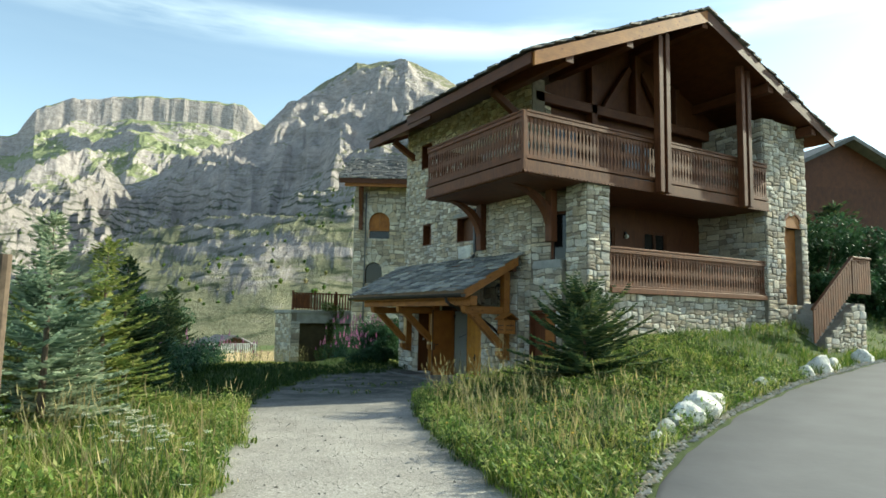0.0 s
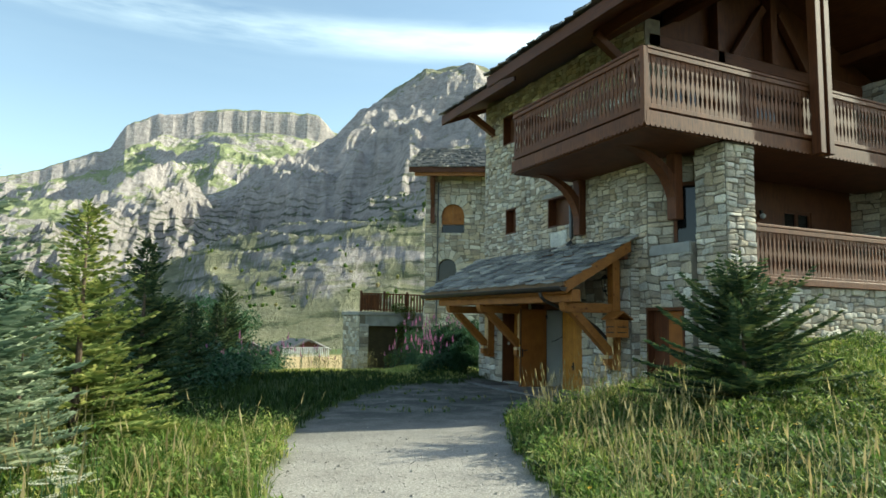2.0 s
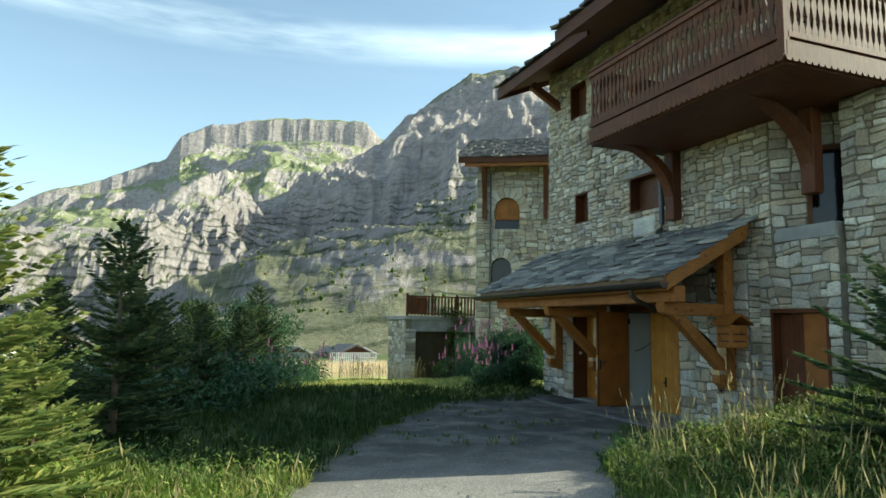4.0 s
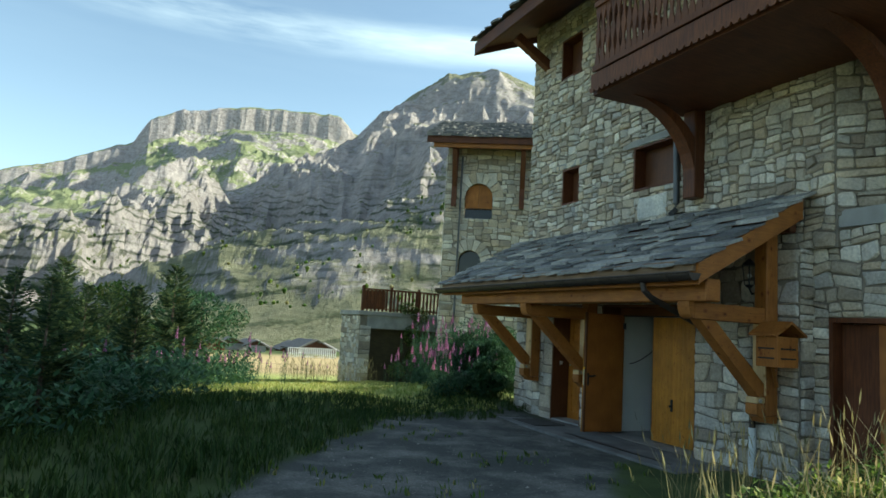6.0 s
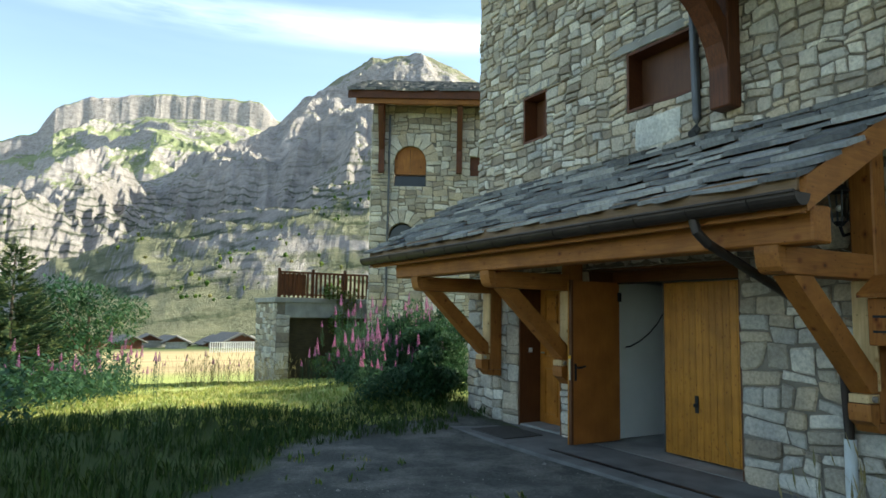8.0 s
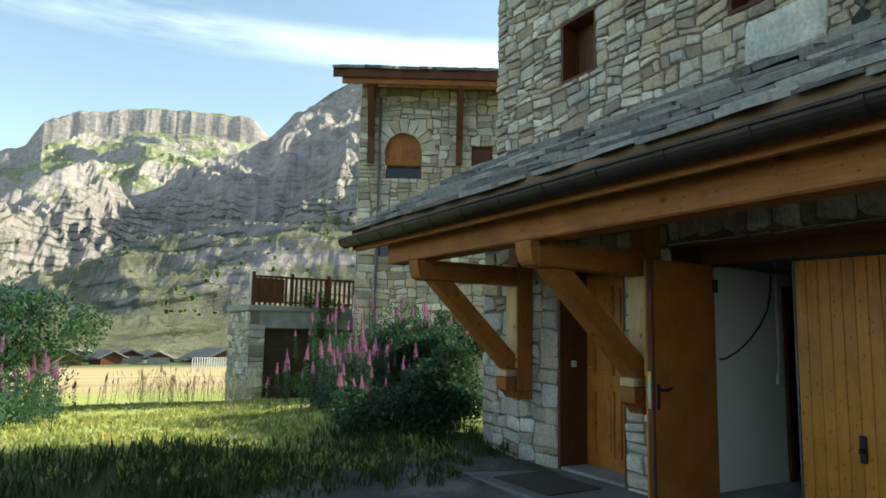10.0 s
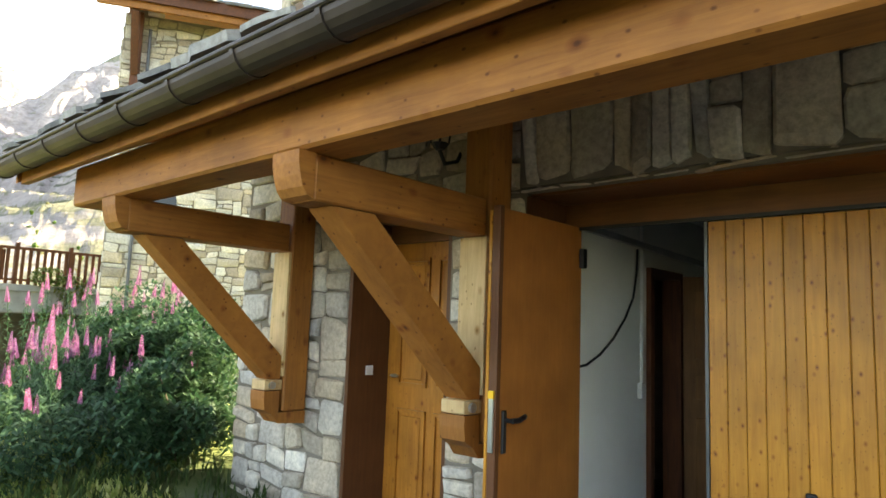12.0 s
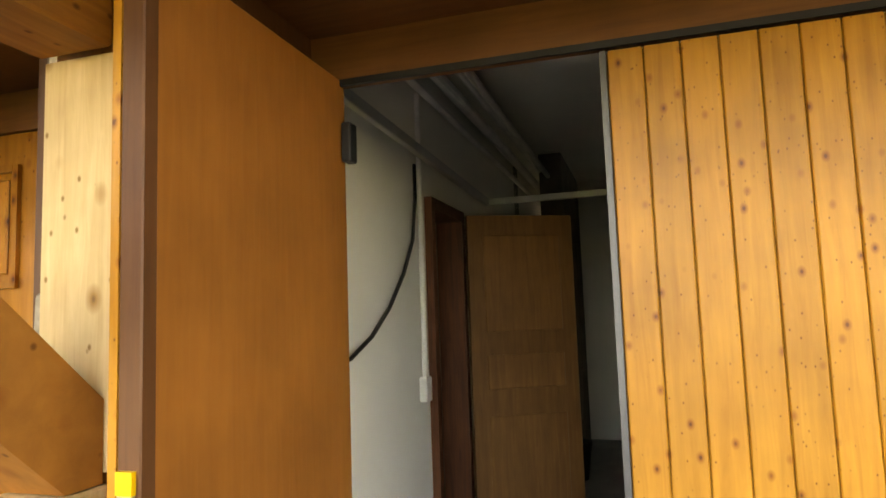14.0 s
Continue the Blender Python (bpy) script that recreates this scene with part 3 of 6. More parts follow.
def build_mountain(name, label, sky_pts, r0, r1, profile, rough, cell, az0, az1, n_az, n_r, seed, material, floor=-9.0):
    V, n0 = [], n_r
    for j in range(n_r + 1):
        t = j / n_r
        tt = min(t / 0.92, 1.0)
        for i in range(n_az + 1):
            az = az0 + (az1 - az0) * i / n_az
            r = r0 + (r1 - r0) * tt
            top = math.tan(radians(lerp_list(sky_pts, az))) * r1
            z = floor + (top - floor) * profile(tt, az)
            if seed == 5.0:   # buttresses of the cliff
                r += smooth(0.90, 0.93, tt) * (11 * noise.noise((az * 0.8, 0, 3)) + 3 * noise.noise((az * 2.7, 0, 4)))
            x, y = math.sin(radians(az)) * r, math.cos(radians(az)) * r
            env = min(1.0, 5 * tt) * (1 - 0.9 * smooth(0.84, 1.0, tt))
            wx = 0.6 * noise.noise((x / cell * 0.7, y / cell * 0.7, seed + 50))
            z += rough * env * ridged(x / cell + wx, y / cell - wx, seed)
            # hard and soft bands of rock
            z += (0.05 if seed == 11.0 else 0.14) * rough * env * math.sin(z / rough * 5.0 + 2.0 * noise.noise((x / cell, y / cell, seed + 9))) * (0.5 + noise.noise((x / cell * 2, y / cell * 2, seed + 19)))
            if seed == 11.0 and 0.15 < tt < 0.85:
                z += 38 * smooth(0.12, 0.35, tt) * (1 - smooth(0.75, 0.9, tt)) * max(0.0, ridged(az * 0.22 + wx * 1.3, r / 240, 71.0, 7) + 0.05)
            if t > 0.8:
                z += top * 0.010 * ridged(x / 60, y / 60, seed + 3, 4)
            if t > 0.92:
                z -= (t - 0.92) * r1 * 0.8
                y += (t - 0.92) * r1
            V.append((x, y, z))
            if seed == 11.0 and t < 0.5:
                MAIN_GRID[(i, j)] = z
    w = n_az + 1
    F = [(j * w + i, j * w + i + 1, (j + 1) * w + i + 1, (j + 1) * w + i) for j in range(n_r) for i in range(n_az)]
    return raw_part(name, V, F, material, kind="structure", label=label, smooth=False)


def rock_mat(name, bare, green_lo, green_hi, cutoff, z_low, z_high, terraces=False):
    m, nt, b = mat_base(name, 0.95, 0.15)
    geo = nt.nodes.new("ShaderNodeNewGeometry")
    sep = nt.nodes.new("ShaderNodeSeparateXYZ")
    nt.links.new(geo.outputs["Normal"], sep.inputs[0])
    pos = nt.nodes.new("ShaderNodeSeparateXYZ")
    nt.links.new(geo.outputs["Position"], pos.inputs[0])
    v = coords(nt, (0.001, 0.001, 0.001), True)
    v_bands = coords(nt, (0.004, 0.004, 0.03), True)
    n1 = noise_tex(nt, v, 7, 10, 0.65)
    n2 = noise_tex(nt, v, 70, 10, 0.8)
    bands = noise_tex(nt, v_bands, 3, 8, 0.7, 0.4)
    add = nt.nodes.new("ShaderNodeMath")
    add.operation = "ADD"
    nt.links.new(sep.outputs["Z"], add.inputs[0])
    nt.links.new(n1, add.inputs[1])
    add2 = nt.nodes.new("ShaderNodeMath")
    add2.operation = "MULTIPLY_ADD"
    nt.links.new(bands, add2.inputs[0])
    add2.inputs[1].default_value = 0.7
    nt.links.new(add.outputs[0], add2.inputs[2])
    # more turf on the foot and on the crown
    z = nt.nodes.new("ShaderNodeMapRange")
    z.inputs["From Min"].default_value, z.inputs["From Max"].default_value = z_low
    z.inputs["To Min"].default_value, z.inputs["To Max"].default_value = 0.06, 0.0
    nt.links.new(pos.outputs["Z"], z.inputs["Value"])
    z2 = nt.nodes.new("ShaderNodeMapRange")
    z2.inputs["From Min"].default_value, z2.inputs["From Max"].default_value = z_high
    z2.inputs["To Min"].default_value, z2.inputs["To Max"].default_value = 0.0, 0.22
    nt.links.new(pos.outputs["Z"], z2.inputs["Value"])
    s1 = nt.nodes.new("ShaderNodeMath")
    nt.links.new(add2.outputs[0], s1.inputs[0])
    nt.links.new(z.outputs[0], s1.inputs[1])
    s2 = nt.nodes.new("ShaderNodeMath")
    nt.links.new(s1.outputs[0], s2.inputs[0])
    nt.links.new(z2.outputs[0], s2.inputs[1])
    half = nt.nodes.new("ShaderNodeMath")
    half.operation = "MULTIPLY"
    half.inputs[1].default_value = 0.5
    nt.links.new(s2.outputs[0], half.inputs[0])
    rock = ramp(nt, n2, [(0.3, tuple(c * 0.5 for c in bare)), (0.52, bare), (0.72, tuple(min(1, c * 1.45) for c in bare))])
    green = ramp(nt, n2, [(0.35, green_lo), (0.62, green_hi), (0.8, tuple(c * 1.3 for c in green_hi))])
    k = ramp(nt, half.outputs[0], [(cutoff - 0.03, (0, 0, 0)), (cutoff + 0.03, (1, 1, 1))])
    ledge = noise_tex(nt, coords(nt, (0.012, 0.012, 0.07), True), 1.0, 8, 0.7, 1.6)
    c = mixc(nt, k, rock, green)
    if terraces:
        warped = nt.nodes.new("ShaderNodeMath")
        warped.operation = "MULTIPLY_ADD"
        nt.links.new(noise_tex(nt, coords(nt, (0.012, 0.012, 0.012), True), 1.0, 6, 0.6), warped.inputs[0])
        warped.inputs[1].default_value = 46.0
        nt.links.new(pos.outputs["Z"], warped.inputs[2])
        wave = nt.nodes.new("ShaderNodeMath")
        wave.operation = "PINGPONG"
        nt.links.new(warped.outputs[0], wave.inputs[0])
        wave.inputs[1].default_value = 4.0
        line = nt.nodes.new("ShaderNodeMapRange")
        line.inputs["From Min"].default_value, line.inputs["From Max"].default_value = 0.5, 1.7
        line.inputs["To Min"].default_value, line.inputs["To Max"].default_value = 0.85, 0.0
        nt.links.new(wave.outputs[0], line.inputs["Value"])
        low = nt.nodes.new("ShaderNodeMapRange")
        low.inputs["From Min"].default_value, low.inputs["From Max"].default_value = 110, 180
        low.inputs["To Min"].default_value, low.inputs["To Max"].default_value = 1.0, 0.0
        nt.links.new(pos.outputs["Z"], low.inputs["Value"])
        gaps = nt.nodes.new("ShaderNodeMapRange")
        gaps.inputs["From Min"].default_value, gaps.inputs["From Max"].default_value = 0.42, 0.54
        nt.links.new(noise_tex(nt, coords(nt, (0.02, 0.02, 0.03), True), 1.0, 5, 0.6), gaps.inputs["Value"])
        f = line.outputs[0]
        for other in (low, gaps):
            mul = nt.nodes.new("ShaderNodeMath")
            mul.operation = "MULTIPLY"
            nt.links.new(f, mul.inputs[0])
            nt.links.new(other.outputs[0], mul.inputs[1])
            f = mul.outputs[0]
        c = mixc(nt, f, c, (0.055, 0.075, 0.035))
    c = mixc(nt, 1.0, c, ramp(nt, ledge, [(0.36, (0.78, 0.79, 0.76)), (0.46, (0.98, 0.98, 0.98)), (0.66, (1.05, 1.04, 1.03))]), "MULTIPLY")
    nt.links.new(c, b.inputs["Base Color"])
    bump(nt, b, n2, 0.9, 9.0)
    return m


M_ROCK = rock_mat("mountain_rock_and_turf", (0.46, 0.405, 0.385), (0.15, 0.16, 0.10), (0.33, 0.315, 0.20), 0.855, (0, 140), (380, 520), True)
M_ROCK_FAR = rock_mat("far_pale_rock", (0.45, 0.395, 0.38), (0.21, 0.235, 0.125), (0.34, 0.36, 0.19), 0.755, (100, 420), (880, 990))

SKY_MAIN = [(-60, 4.0), (-14, 2.5), (-8, 3.8), (-2.8, 6.0), (6.3, 10.4), (12, 13.2), (15.2, 15.3), (17, 17.2), (20.2, 19.5), (21.7, 20.3), (23.2, 21.2), (25.5, 21.7), (27.7, 21.85), (30.3, 21.0), (34, 19.0), (45, 15), (80, 10)]
SKY_MESA = [(-60, 3), (-25, 4), (-14.1, 6.96), (-10.1, 9.4), (-7.1, 10.3), (-3.6, 12.0), (-2.3, 12.6), (-1.3, 14.4), (1, 15.6), (5.5, 16.5), (11, 16.8), (13.8, 16.8), (15.2, 15.6), (18, 15), (40, 10), (80, 6)]
build_mountain("mountain", "steep grey rock mountain with green ledges and gullies", SKY_MAIN, 200, 1500,
               lambda t, az: 0.93 * t ** 1.05 + 0.07 * smooth(0.8, 1.0, t), 95, 330.0, -50, 70, 560, 220, 11.0, M_ROCK)
build_mountain("mountain", "far sunlit cliff with a flat top above scree and meadow", SKY_MESA, 1100, 3000,
               lambda t, az: 0.83 * (t / 0.93) ** 0.9 if t < 0.93 else 0.83 + 0.17 * smooth(0.93, 0.965, t), 110, 420.0, -50, 40, 480, 170, 5.0, M_ROCK_FAR)


def scrub_height(az, r):
    """Height of the main mountain at an azimuth and distance."""
    i = int(round((az + 50) / 120 * 560))
    j = int(round((r - 200) / 1300 * 0.92 * 220))
    return MAIN_GRID.get((i, j), -9.0)


M_PALE = stone_mat("pale_quartzite", False, [(0.0, (0.62, 0.61, 0.57)), (1.0, (0.70, 0.69, 0.65))])

# ---- main house ----
XU, XL, YN, YS = 9.18, 9.0, 16.46, 7.05
house = thing("house", "three-storey stone and timber mountain house with balconies beside the track", "house")
LOW_HOLES = [(14.01, 15.0, -0.3, 2.28), (11.15, 13.42, -0.3, 2.28)]
UP_HOLES = [(14.56, 15.15, 4.40, 5.17), (11.72, 12.88, 4.33, 5.14), (14.6, 15.35, 7.2, 8.12)]
GD_HOLE = [(8.07, 9.17, -0.3, 2.12)]


single("wall_west", M_MORTAR, house, lambda bm: wall_core(bm, face_west(XL), 9.4, YN, -0.4, 3.0, 0.5, LOW_HOLES), kind="structure")
single("wall_west", M_MORTAR, house, lambda bm: wall_core(bm, face_west(XU), 9.0, YN, 3.0, 8.75, 0.45, UP_HOLES), kind="structure")
single("wall_west", M_MORTAR, house, lambda bm: wall_core(bm, face_west(XU + 0.08), YS + 0.8, 9.4, -0.4, 3.45, 0.45, GD_HOLE), kind="structure")
PIECES.append((face_west(XL + 0.004), 9.4, YN, -0.15, 3.0, LOW_HOLES + [(11.0, 13.46, 2.3, 3.0)], 0.30, (9.4, 16.5, -0.2, 2.3), 11, None))
PIECES.append((face_west(XU + 0.004), 9.02, YN, 3.0, 8.72, UP_HOLES, 0.215, None, 12, None))
PIECES.append((face_west(XU + 0.084), YS + 0.8, 9.4, -0.15, 3.45, GD_HOLE, 0.26, None, 13, None))
PIECES.append((face_south(9.396), XL + 0.01, XU + 0.08, -0.15, 3.0, [], 0.28, None, 46, None))


def draw(bm):   # corner pillar
    box(bm, 9.42, 10.22, YS + 0.03, YS + 0.8, -0.2, 5.42)


single("pillar", M_MORTAR, house, draw)
PIECES.append((face_west(9.42), YS + 0.03, YS + 0.8, -0.1, 5.4, [], 0.23, None, 14, None))
PIECES.append((face_south(YS + 0.03), 9.42, 10.22, 0.1, 5.4, [], 0.23, None, 15, None))
# slanting wall of the recess
CH = face_dir(9.165, 9.0, -48)
single("wall_recess", M_MORTAR, house, lambda bm: wall_core(bm, CH, 0.0, 1.5, 3.4, 5.45, 0.3, [(0.55, 1.15, 3.5, 4.85)]), kind="structure")
PIECES.append((CH, 0.0, 1.5, 3.45, 5.42, [(0.55, 1.15, 3.5, 4.85)], 0.28, None, 16, None))


def draw(bm):
    box(bm, 9.2, 10.3, YS + 0.8, 9.0, 3.25, 3.47)


single("ledge", M_CONCRETE, house, draw)
# front: low wall, terrace, pier, upper walls
single("wall_south", M_MORTAR, house, lambda bm: wall_core(bm, face_south(YS + 0.12), 10.22, 17.0, -0.3, 2.62, 0.4, []), kind="structure")
PIECES.append((face_south(YS + 0.12), 10.22, 17.0, 0.6, 2.6, [], 0.24, None, 17, None))
ARCH = (18.0, 18.95, 2.5, 5.0)
single("wall_pier", M_MORTAR, house, lambda bm: (wall_core(bm, face_south(YS), 17.0, 19.3, 0.6, 8.45, 0.45, [ARCH]), box(bm, 17.0, 17.45, YS + 0.45, 9.6, 0.6, 8.45), box(bm, 18.85, 19.3, YS + 0.45, 13.3, -0.3, 8.3)), kind="structure")
PIECES.append((face_south(YS), 17.0, 19.3, 1.6, 8.45, [ARCH], 0.27, None, 18, lambda u, v: not (v > 5.0 - 0.0 and (u - 18.475) ** 2 + (v - 5.0) ** 2 < 0.5 ** 2)))
PIECES.append((face_west(17.0), YS, 9.6, 2.6, 8.45, [], 0.3, None, 19, None))


def draw(bm):
    wall_core(bm, face_south(9.5), XU + 0.455, 17.0, 2.6, 5.5, 0.3, [(11.4, 12.9, 3.4, 4.8), (14.2, 15.3, 2.7, 4.8)])
    wall_core(bm, face_south(9.3), XU + 0.455, 18.9, 5.5, 8.6, 0.3, [(10.2, 11.4, 5.7, 7.7), (13.0, 15.0, 5.7, 7.8)])
    prism(bm, [(XU + 0.46, 8.6), (18.9, 8.6), (13.5, 10.8)], "y", 9.3, 9.6)


single("wall_front_timber", M_BROWN, house, draw, kind="structure")
PIECES.append((face_south(9.27), XU, 10.1, 5.6, 8.55, [], 0.28, None, 20, None))
single("wall_north", M_MORTAR, house, lambda bm: (prism(bm, [(XL + 0.2, YN - 0.02), (XL + 0.2, YN - 0.4), (13.5, 14.2), (13.5, 14.6)], "z", -0.3, 9.0), box(bm, 13.3, 13.5, 13.5, YN - 0.4, -0.3, 10.5), prism(bm, [(13.5, -0.3), (19.3, -0.3), (19.3, 8.2), (13.5, 10.6)], "y", 13.1, 13.3)), kind="structure")
single("terrace_floor", M_CONCRETE, house, lambda bm: box(bm, 9.65, 18.84, YS + 0.53, 9.49, 2.4, 2.58))
for a, b_, c, d, yy in ((11.4, 12.9, 3.4, 4.8, 9.5), (14.2, 15.3, 2.7, 4.8, 9.5), (10.2, 11.4, 5.7, 7.7, 9.3), (13.0, 15.0, 5.7, 7.8, 9.3)):
    w = single("window", M_BROWN, house, lambda bm: (box(bm, a, a + 0.08, yy + 0.02, yy + 0.12, c, d), box(bm, b_ - 0.08, b_, yy + 0.02, yy + 0.12, c, d), box(bm, a + 0.08, b_ - 0.08, yy + 0.02, yy + 0.12, d - 0.08, d), box(bm, a + 0.08, b_ - 0.08, yy + 0.02, yy + 0.12, c, c + 0.08), box(bm, (a + b_) / 2 - 0.05, (a + b_) / 2 + 0.05, yy + 0.02, yy + 0.12, c + 0.08, d - 0.08)))
    single("pane", M_DARKGLASS, w, lambda bm: box(bm, a + 0.06, b_ - 0.06, yy + 0.06, yy + 0.08, c + 0.06, d - 0.06))


def small_window(y0, y1, z0, z1, x, parent, depth=0.3):
    w = single("window", M_BROWN_Y, parent, lambda bm: (box(bm, x - 0.01, x + depth, y0, y0 + 0.035, z0, z1), box(bm, x - 0.01, x + depth, y1 - 0.035, y1, z0, z1), box(bm, x - 0.01, x + depth, y0 + 0.035, y1 - 0.035, z1 - 0.035, z1), box(bm, x - 0.02, x + depth, y0 + 0.035, y1 - 0.035, z0, z0 + 0.035)))
    single("shutter", M_REVEAL, w, lambda bm: box(bm, x + depth - 0.06, x + depth, y0 + 0.035, y1 - 0.035, z0 + 0.035, z1 - 0.035))
    single("lintel", M_CONCRETE, w, lambda bm: box(bm, x - 0.03, x + 0.02, y0 - 0.28, y1 + 0.3, z1 + 0.01, z1 + 0.14, 0.012))


for y0, y1, z0, z1 in UP_HOLES:
    small_window(y0, y1, z0, z1, XU, house)
w = single("window", M_BROWN, house, lambda bm: None)
w.matrix_basis = CH
bm = bmesh.new()
for a in (0.55, 1.08):
    box(bm, a, a + 0.07, 3.5, 4.85, -0.2, 0.03)
box(bm, 0.62, 1.08, 4.78, 4.85, -0.2, 0.03)
bm.to_mesh(w.data)
bm.free()
single("pane", M_DARKGLASS, w, lambda bm: box(bm, 0.6, 1.1, 3.5, 4.8, -0.16, -0.13))

vv, ff = stone_shape(random.Random(4), 0.72, 0.42, 0.05)
raw_part("pale_stone", vv, ff, M_PALE, house).matrix_basis = face_west(XU - 0.015) @ Matrix.Translation((12.35, 3.98, 0))
# ---- roof ----
EAVE_X, EAVE_Z, RIDGE_X, ROOF_Y0, STEP_Y, ROOF_Y1 = 7.12, 8.15, 13.5, 6.45, 12.6, 17.15
SL = (10.85 - EAVE_Z) / (RIDGE_X - EAVE_X)
roof = single("roof", M_BROWN_Y, house, lambda bm: prism(bm, [(EAVE_X, EAVE_Z), (RIDGE_X, 10.85), (RIDGE_X, 10.70), (EAVE_X, EAVE_Z - 0.15)], "y", ROOF_Y0, STEP_Y))
single("roof_slope", M_BROWN_Y, roof, lambda bm: prism(bm, [(7.95, EAVE_Z + 0.83 * SL), (RIDGE_X, 10.85), (RIDGE_X, 10.70), (7.95, EAVE_Z + 0.83 * SL - 0.15)], "y", STEP_Y + 0.001, ROOF_Y1))
single("roof_slope", M_BROWN_Y, roof, lambda bm: prism(bm, [(RIDGE_X + 0.001, 10.85), (19.95, 8.12), (19.95, 7.97), (RIDGE_X + 0.001, 10.70)], "y", ROOF_Y0, 13.9))


def slate_mesh(rng, w, l, t):
    """A split slate lying in x (across) and y (down the slope), ragged at its lower edge."""
    n = 5
    low = [(-w / 2 + w * i / (n - 1), l * (0.90 + rng.uniform(-0.09, 0.12) - 0.16 * abs(i / (n - 1) - 0.5) * 2)) for i in range(n)]
    ring = [(-w / 2 + rng.uniform(0, 0.02), 0.0)] + low + [(w / 2 - rng.uniform(0, 0.02), 0.0)]
    k = len(ring)
    V = [(x, y, 0.0) for x, y in ring] + [(x * 0.985, y - 0.006, t) for x, y in ring]
    F = [tuple(range(k))[::-1], tuple(range(k, 2 * k))] + [(i, (i + 1) % k, k + (i + 1) % k, k + i) for i in range(k)]
    return V, F


def slates(parent, origin, along, down, length, width, step, w_mean, seed, t=0.025, joined=True, extra=0.03, lift=0.12):
    """Rows of slates on a slope. origin: the upper start; along, down: unit vectors; length along, width down."""
    rng = random.Random(seed)
    along, down = Vector(along), Vector(down)
    up = along.cross(down).normalized()
    if up.z < 0:
        up = -up
    JV, JF = [], []
    rows = int(width / step)
    # from the eave up, so that upper rows lap over lower ones
    for r in range(rows + 1):
        s = width - (r + 1) * step
        u = -rng.uniform(0, w_mean)
        while u < length:
            w = w_mean * rng.uniform(0.6, 1.45)
            mid = min(max(u + w / 2, w * 0.3), length - w * 0.3)
            V, F = slate_mesh(rng, w * 0.985, step * 1.45, t * rng.uniform(0.6, 1.6))
            tilt = Matrix.Rotation(lift + rng.uniform(-0.03, 0.035), 3, "X") @ Matrix.Rotation(rng.uniform(-0.03, 0.03), 3, "Y") @ Matrix.Rotation(rng.uniform(-0.05, 0.05), 3, "Z")
            sy = rng.uniform(-0.02, 0.025)
            R = Matrix((along, down, along.cross(down))).transposed()
            if R.col[2].dot(up) < 0:
                R = Matrix((-along, down, -along.cross(down))).transposed()
            M = (R @ tilt).to_4x4()
            M.translation = Vector(origin) + along * mid + down * (max(s, -0.05) + sy) + up * (extra + rng.uniform(0, 0.008))
            if joined:
                b0 = len(JV)
                JV += [tuple(M @ Vector(p)) for p in V]
                JF += [tuple(b0 + i for i in f) for f in F]
            else:
                raw_part("slate", V, F, M_SLATE, parent).matrix_basis = M
            u += w
    if JV:
        raw_part("slate_covering", JV, JF, M_SLATE_J, parent, kind="stuff")


dn = Vector((-1, 0, -SL)).normalized()
slope_len = (RIDGE_X - EAVE_X) * math.sqrt(1 + SL * SL)
slates(roof, (RIDGE_X, ROOF_Y0 - 0.04, 10.86), (0, 1, 0), dn, STEP_Y - ROOF_Y0 + 0.04, slope_len + 0.06, 0.36, 0.42, 21, 0.035)
slates(roof, (RIDGE_X, STEP_Y, 10.86), (0, 1, 0), dn, ROOF_Y1 - STEP_Y + 0.06, slope_len - 0.83 * 1.085 + 0.06, 0.36, 0.42, 22, 0.035)
dn2 = Vector((6.45, 0, -2.73)).normalized()
slates(roof, (RIDGE_X, ROOF_Y0 - 0.04, 10.86), (0, 1, 0), dn2, 13.9 - ROOF_Y0, 7.05, 0.4, 0.5, 23, 0.035)


def verge(name, p, q, y, h=0.34, t=0.07):
    single(name, M_BEAM_X, roof, lambda bm: prism(bm, [(p[0], p[1]), (q[0], q[1]), (q[0], q[1] - h), (p[0], p[1] - h)], "y", y, y + t))


verge("verge_board", (EAVE_X, EAVE_Z), (RIDGE_X, 10.85), ROOF_Y0 - 0.075)
single("verge_board", M_BROWN_X, roof, lambda bm: prism(bm, [(RIDGE_X, 10.85), (19.95, 8.12), (19.95, 7.80), (RIDGE_X, 10.5)], "y", ROOF_Y0 - 0.075, ROOF_Y0 - 0.005))
single("eaves_board", M_BROWN_Y, roof, lambda bm: box(bm, EAVE_X - 0.06, EAVE_X, ROOF_Y0, STEP_Y, EAVE_Z - 0.28, EAVE_Z))
single("eaves_board", M_BROWN_Y, roof, lambda bm: box(bm, 7.89, 7.95, STEP_Y, ROOF_Y1, EAVE_Z + 0.83 * SL - 0.28, EAVE_Z + 0.83 * SL))
single("verge_board", M_BROWN_X, roof, lambda bm: prism(bm, [(7.9, EAVE_Z + 0.8 * SL), (RIDGE_X, 10.85), (RIDGE_X, 10.55), (7.9, EAVE_Z + 0.8 * SL - 0.3)], "y", ROOF_Y1, ROOF_Y1 + 0.06))
single("tie_beam", M_BROWN_X, roof, lambda bm: box(bm, 9.3, 17.0, 9.0, 9.26, 8.12, 8.42, 0.015))
for xx in (8.3, 10.4, 13.5, 16.6, 18.9):
    zz = 10.85 - abs(xx - RIDGE_X) * SL - 0.34
    single("purlin", M_BROWN_Y, roof, lambda bm: box(bm, xx - 0.13, xx + 0.13, ROOF_Y0 + 0.02, 9.6, zz - 0.16, zz + 0.15, 0.015))
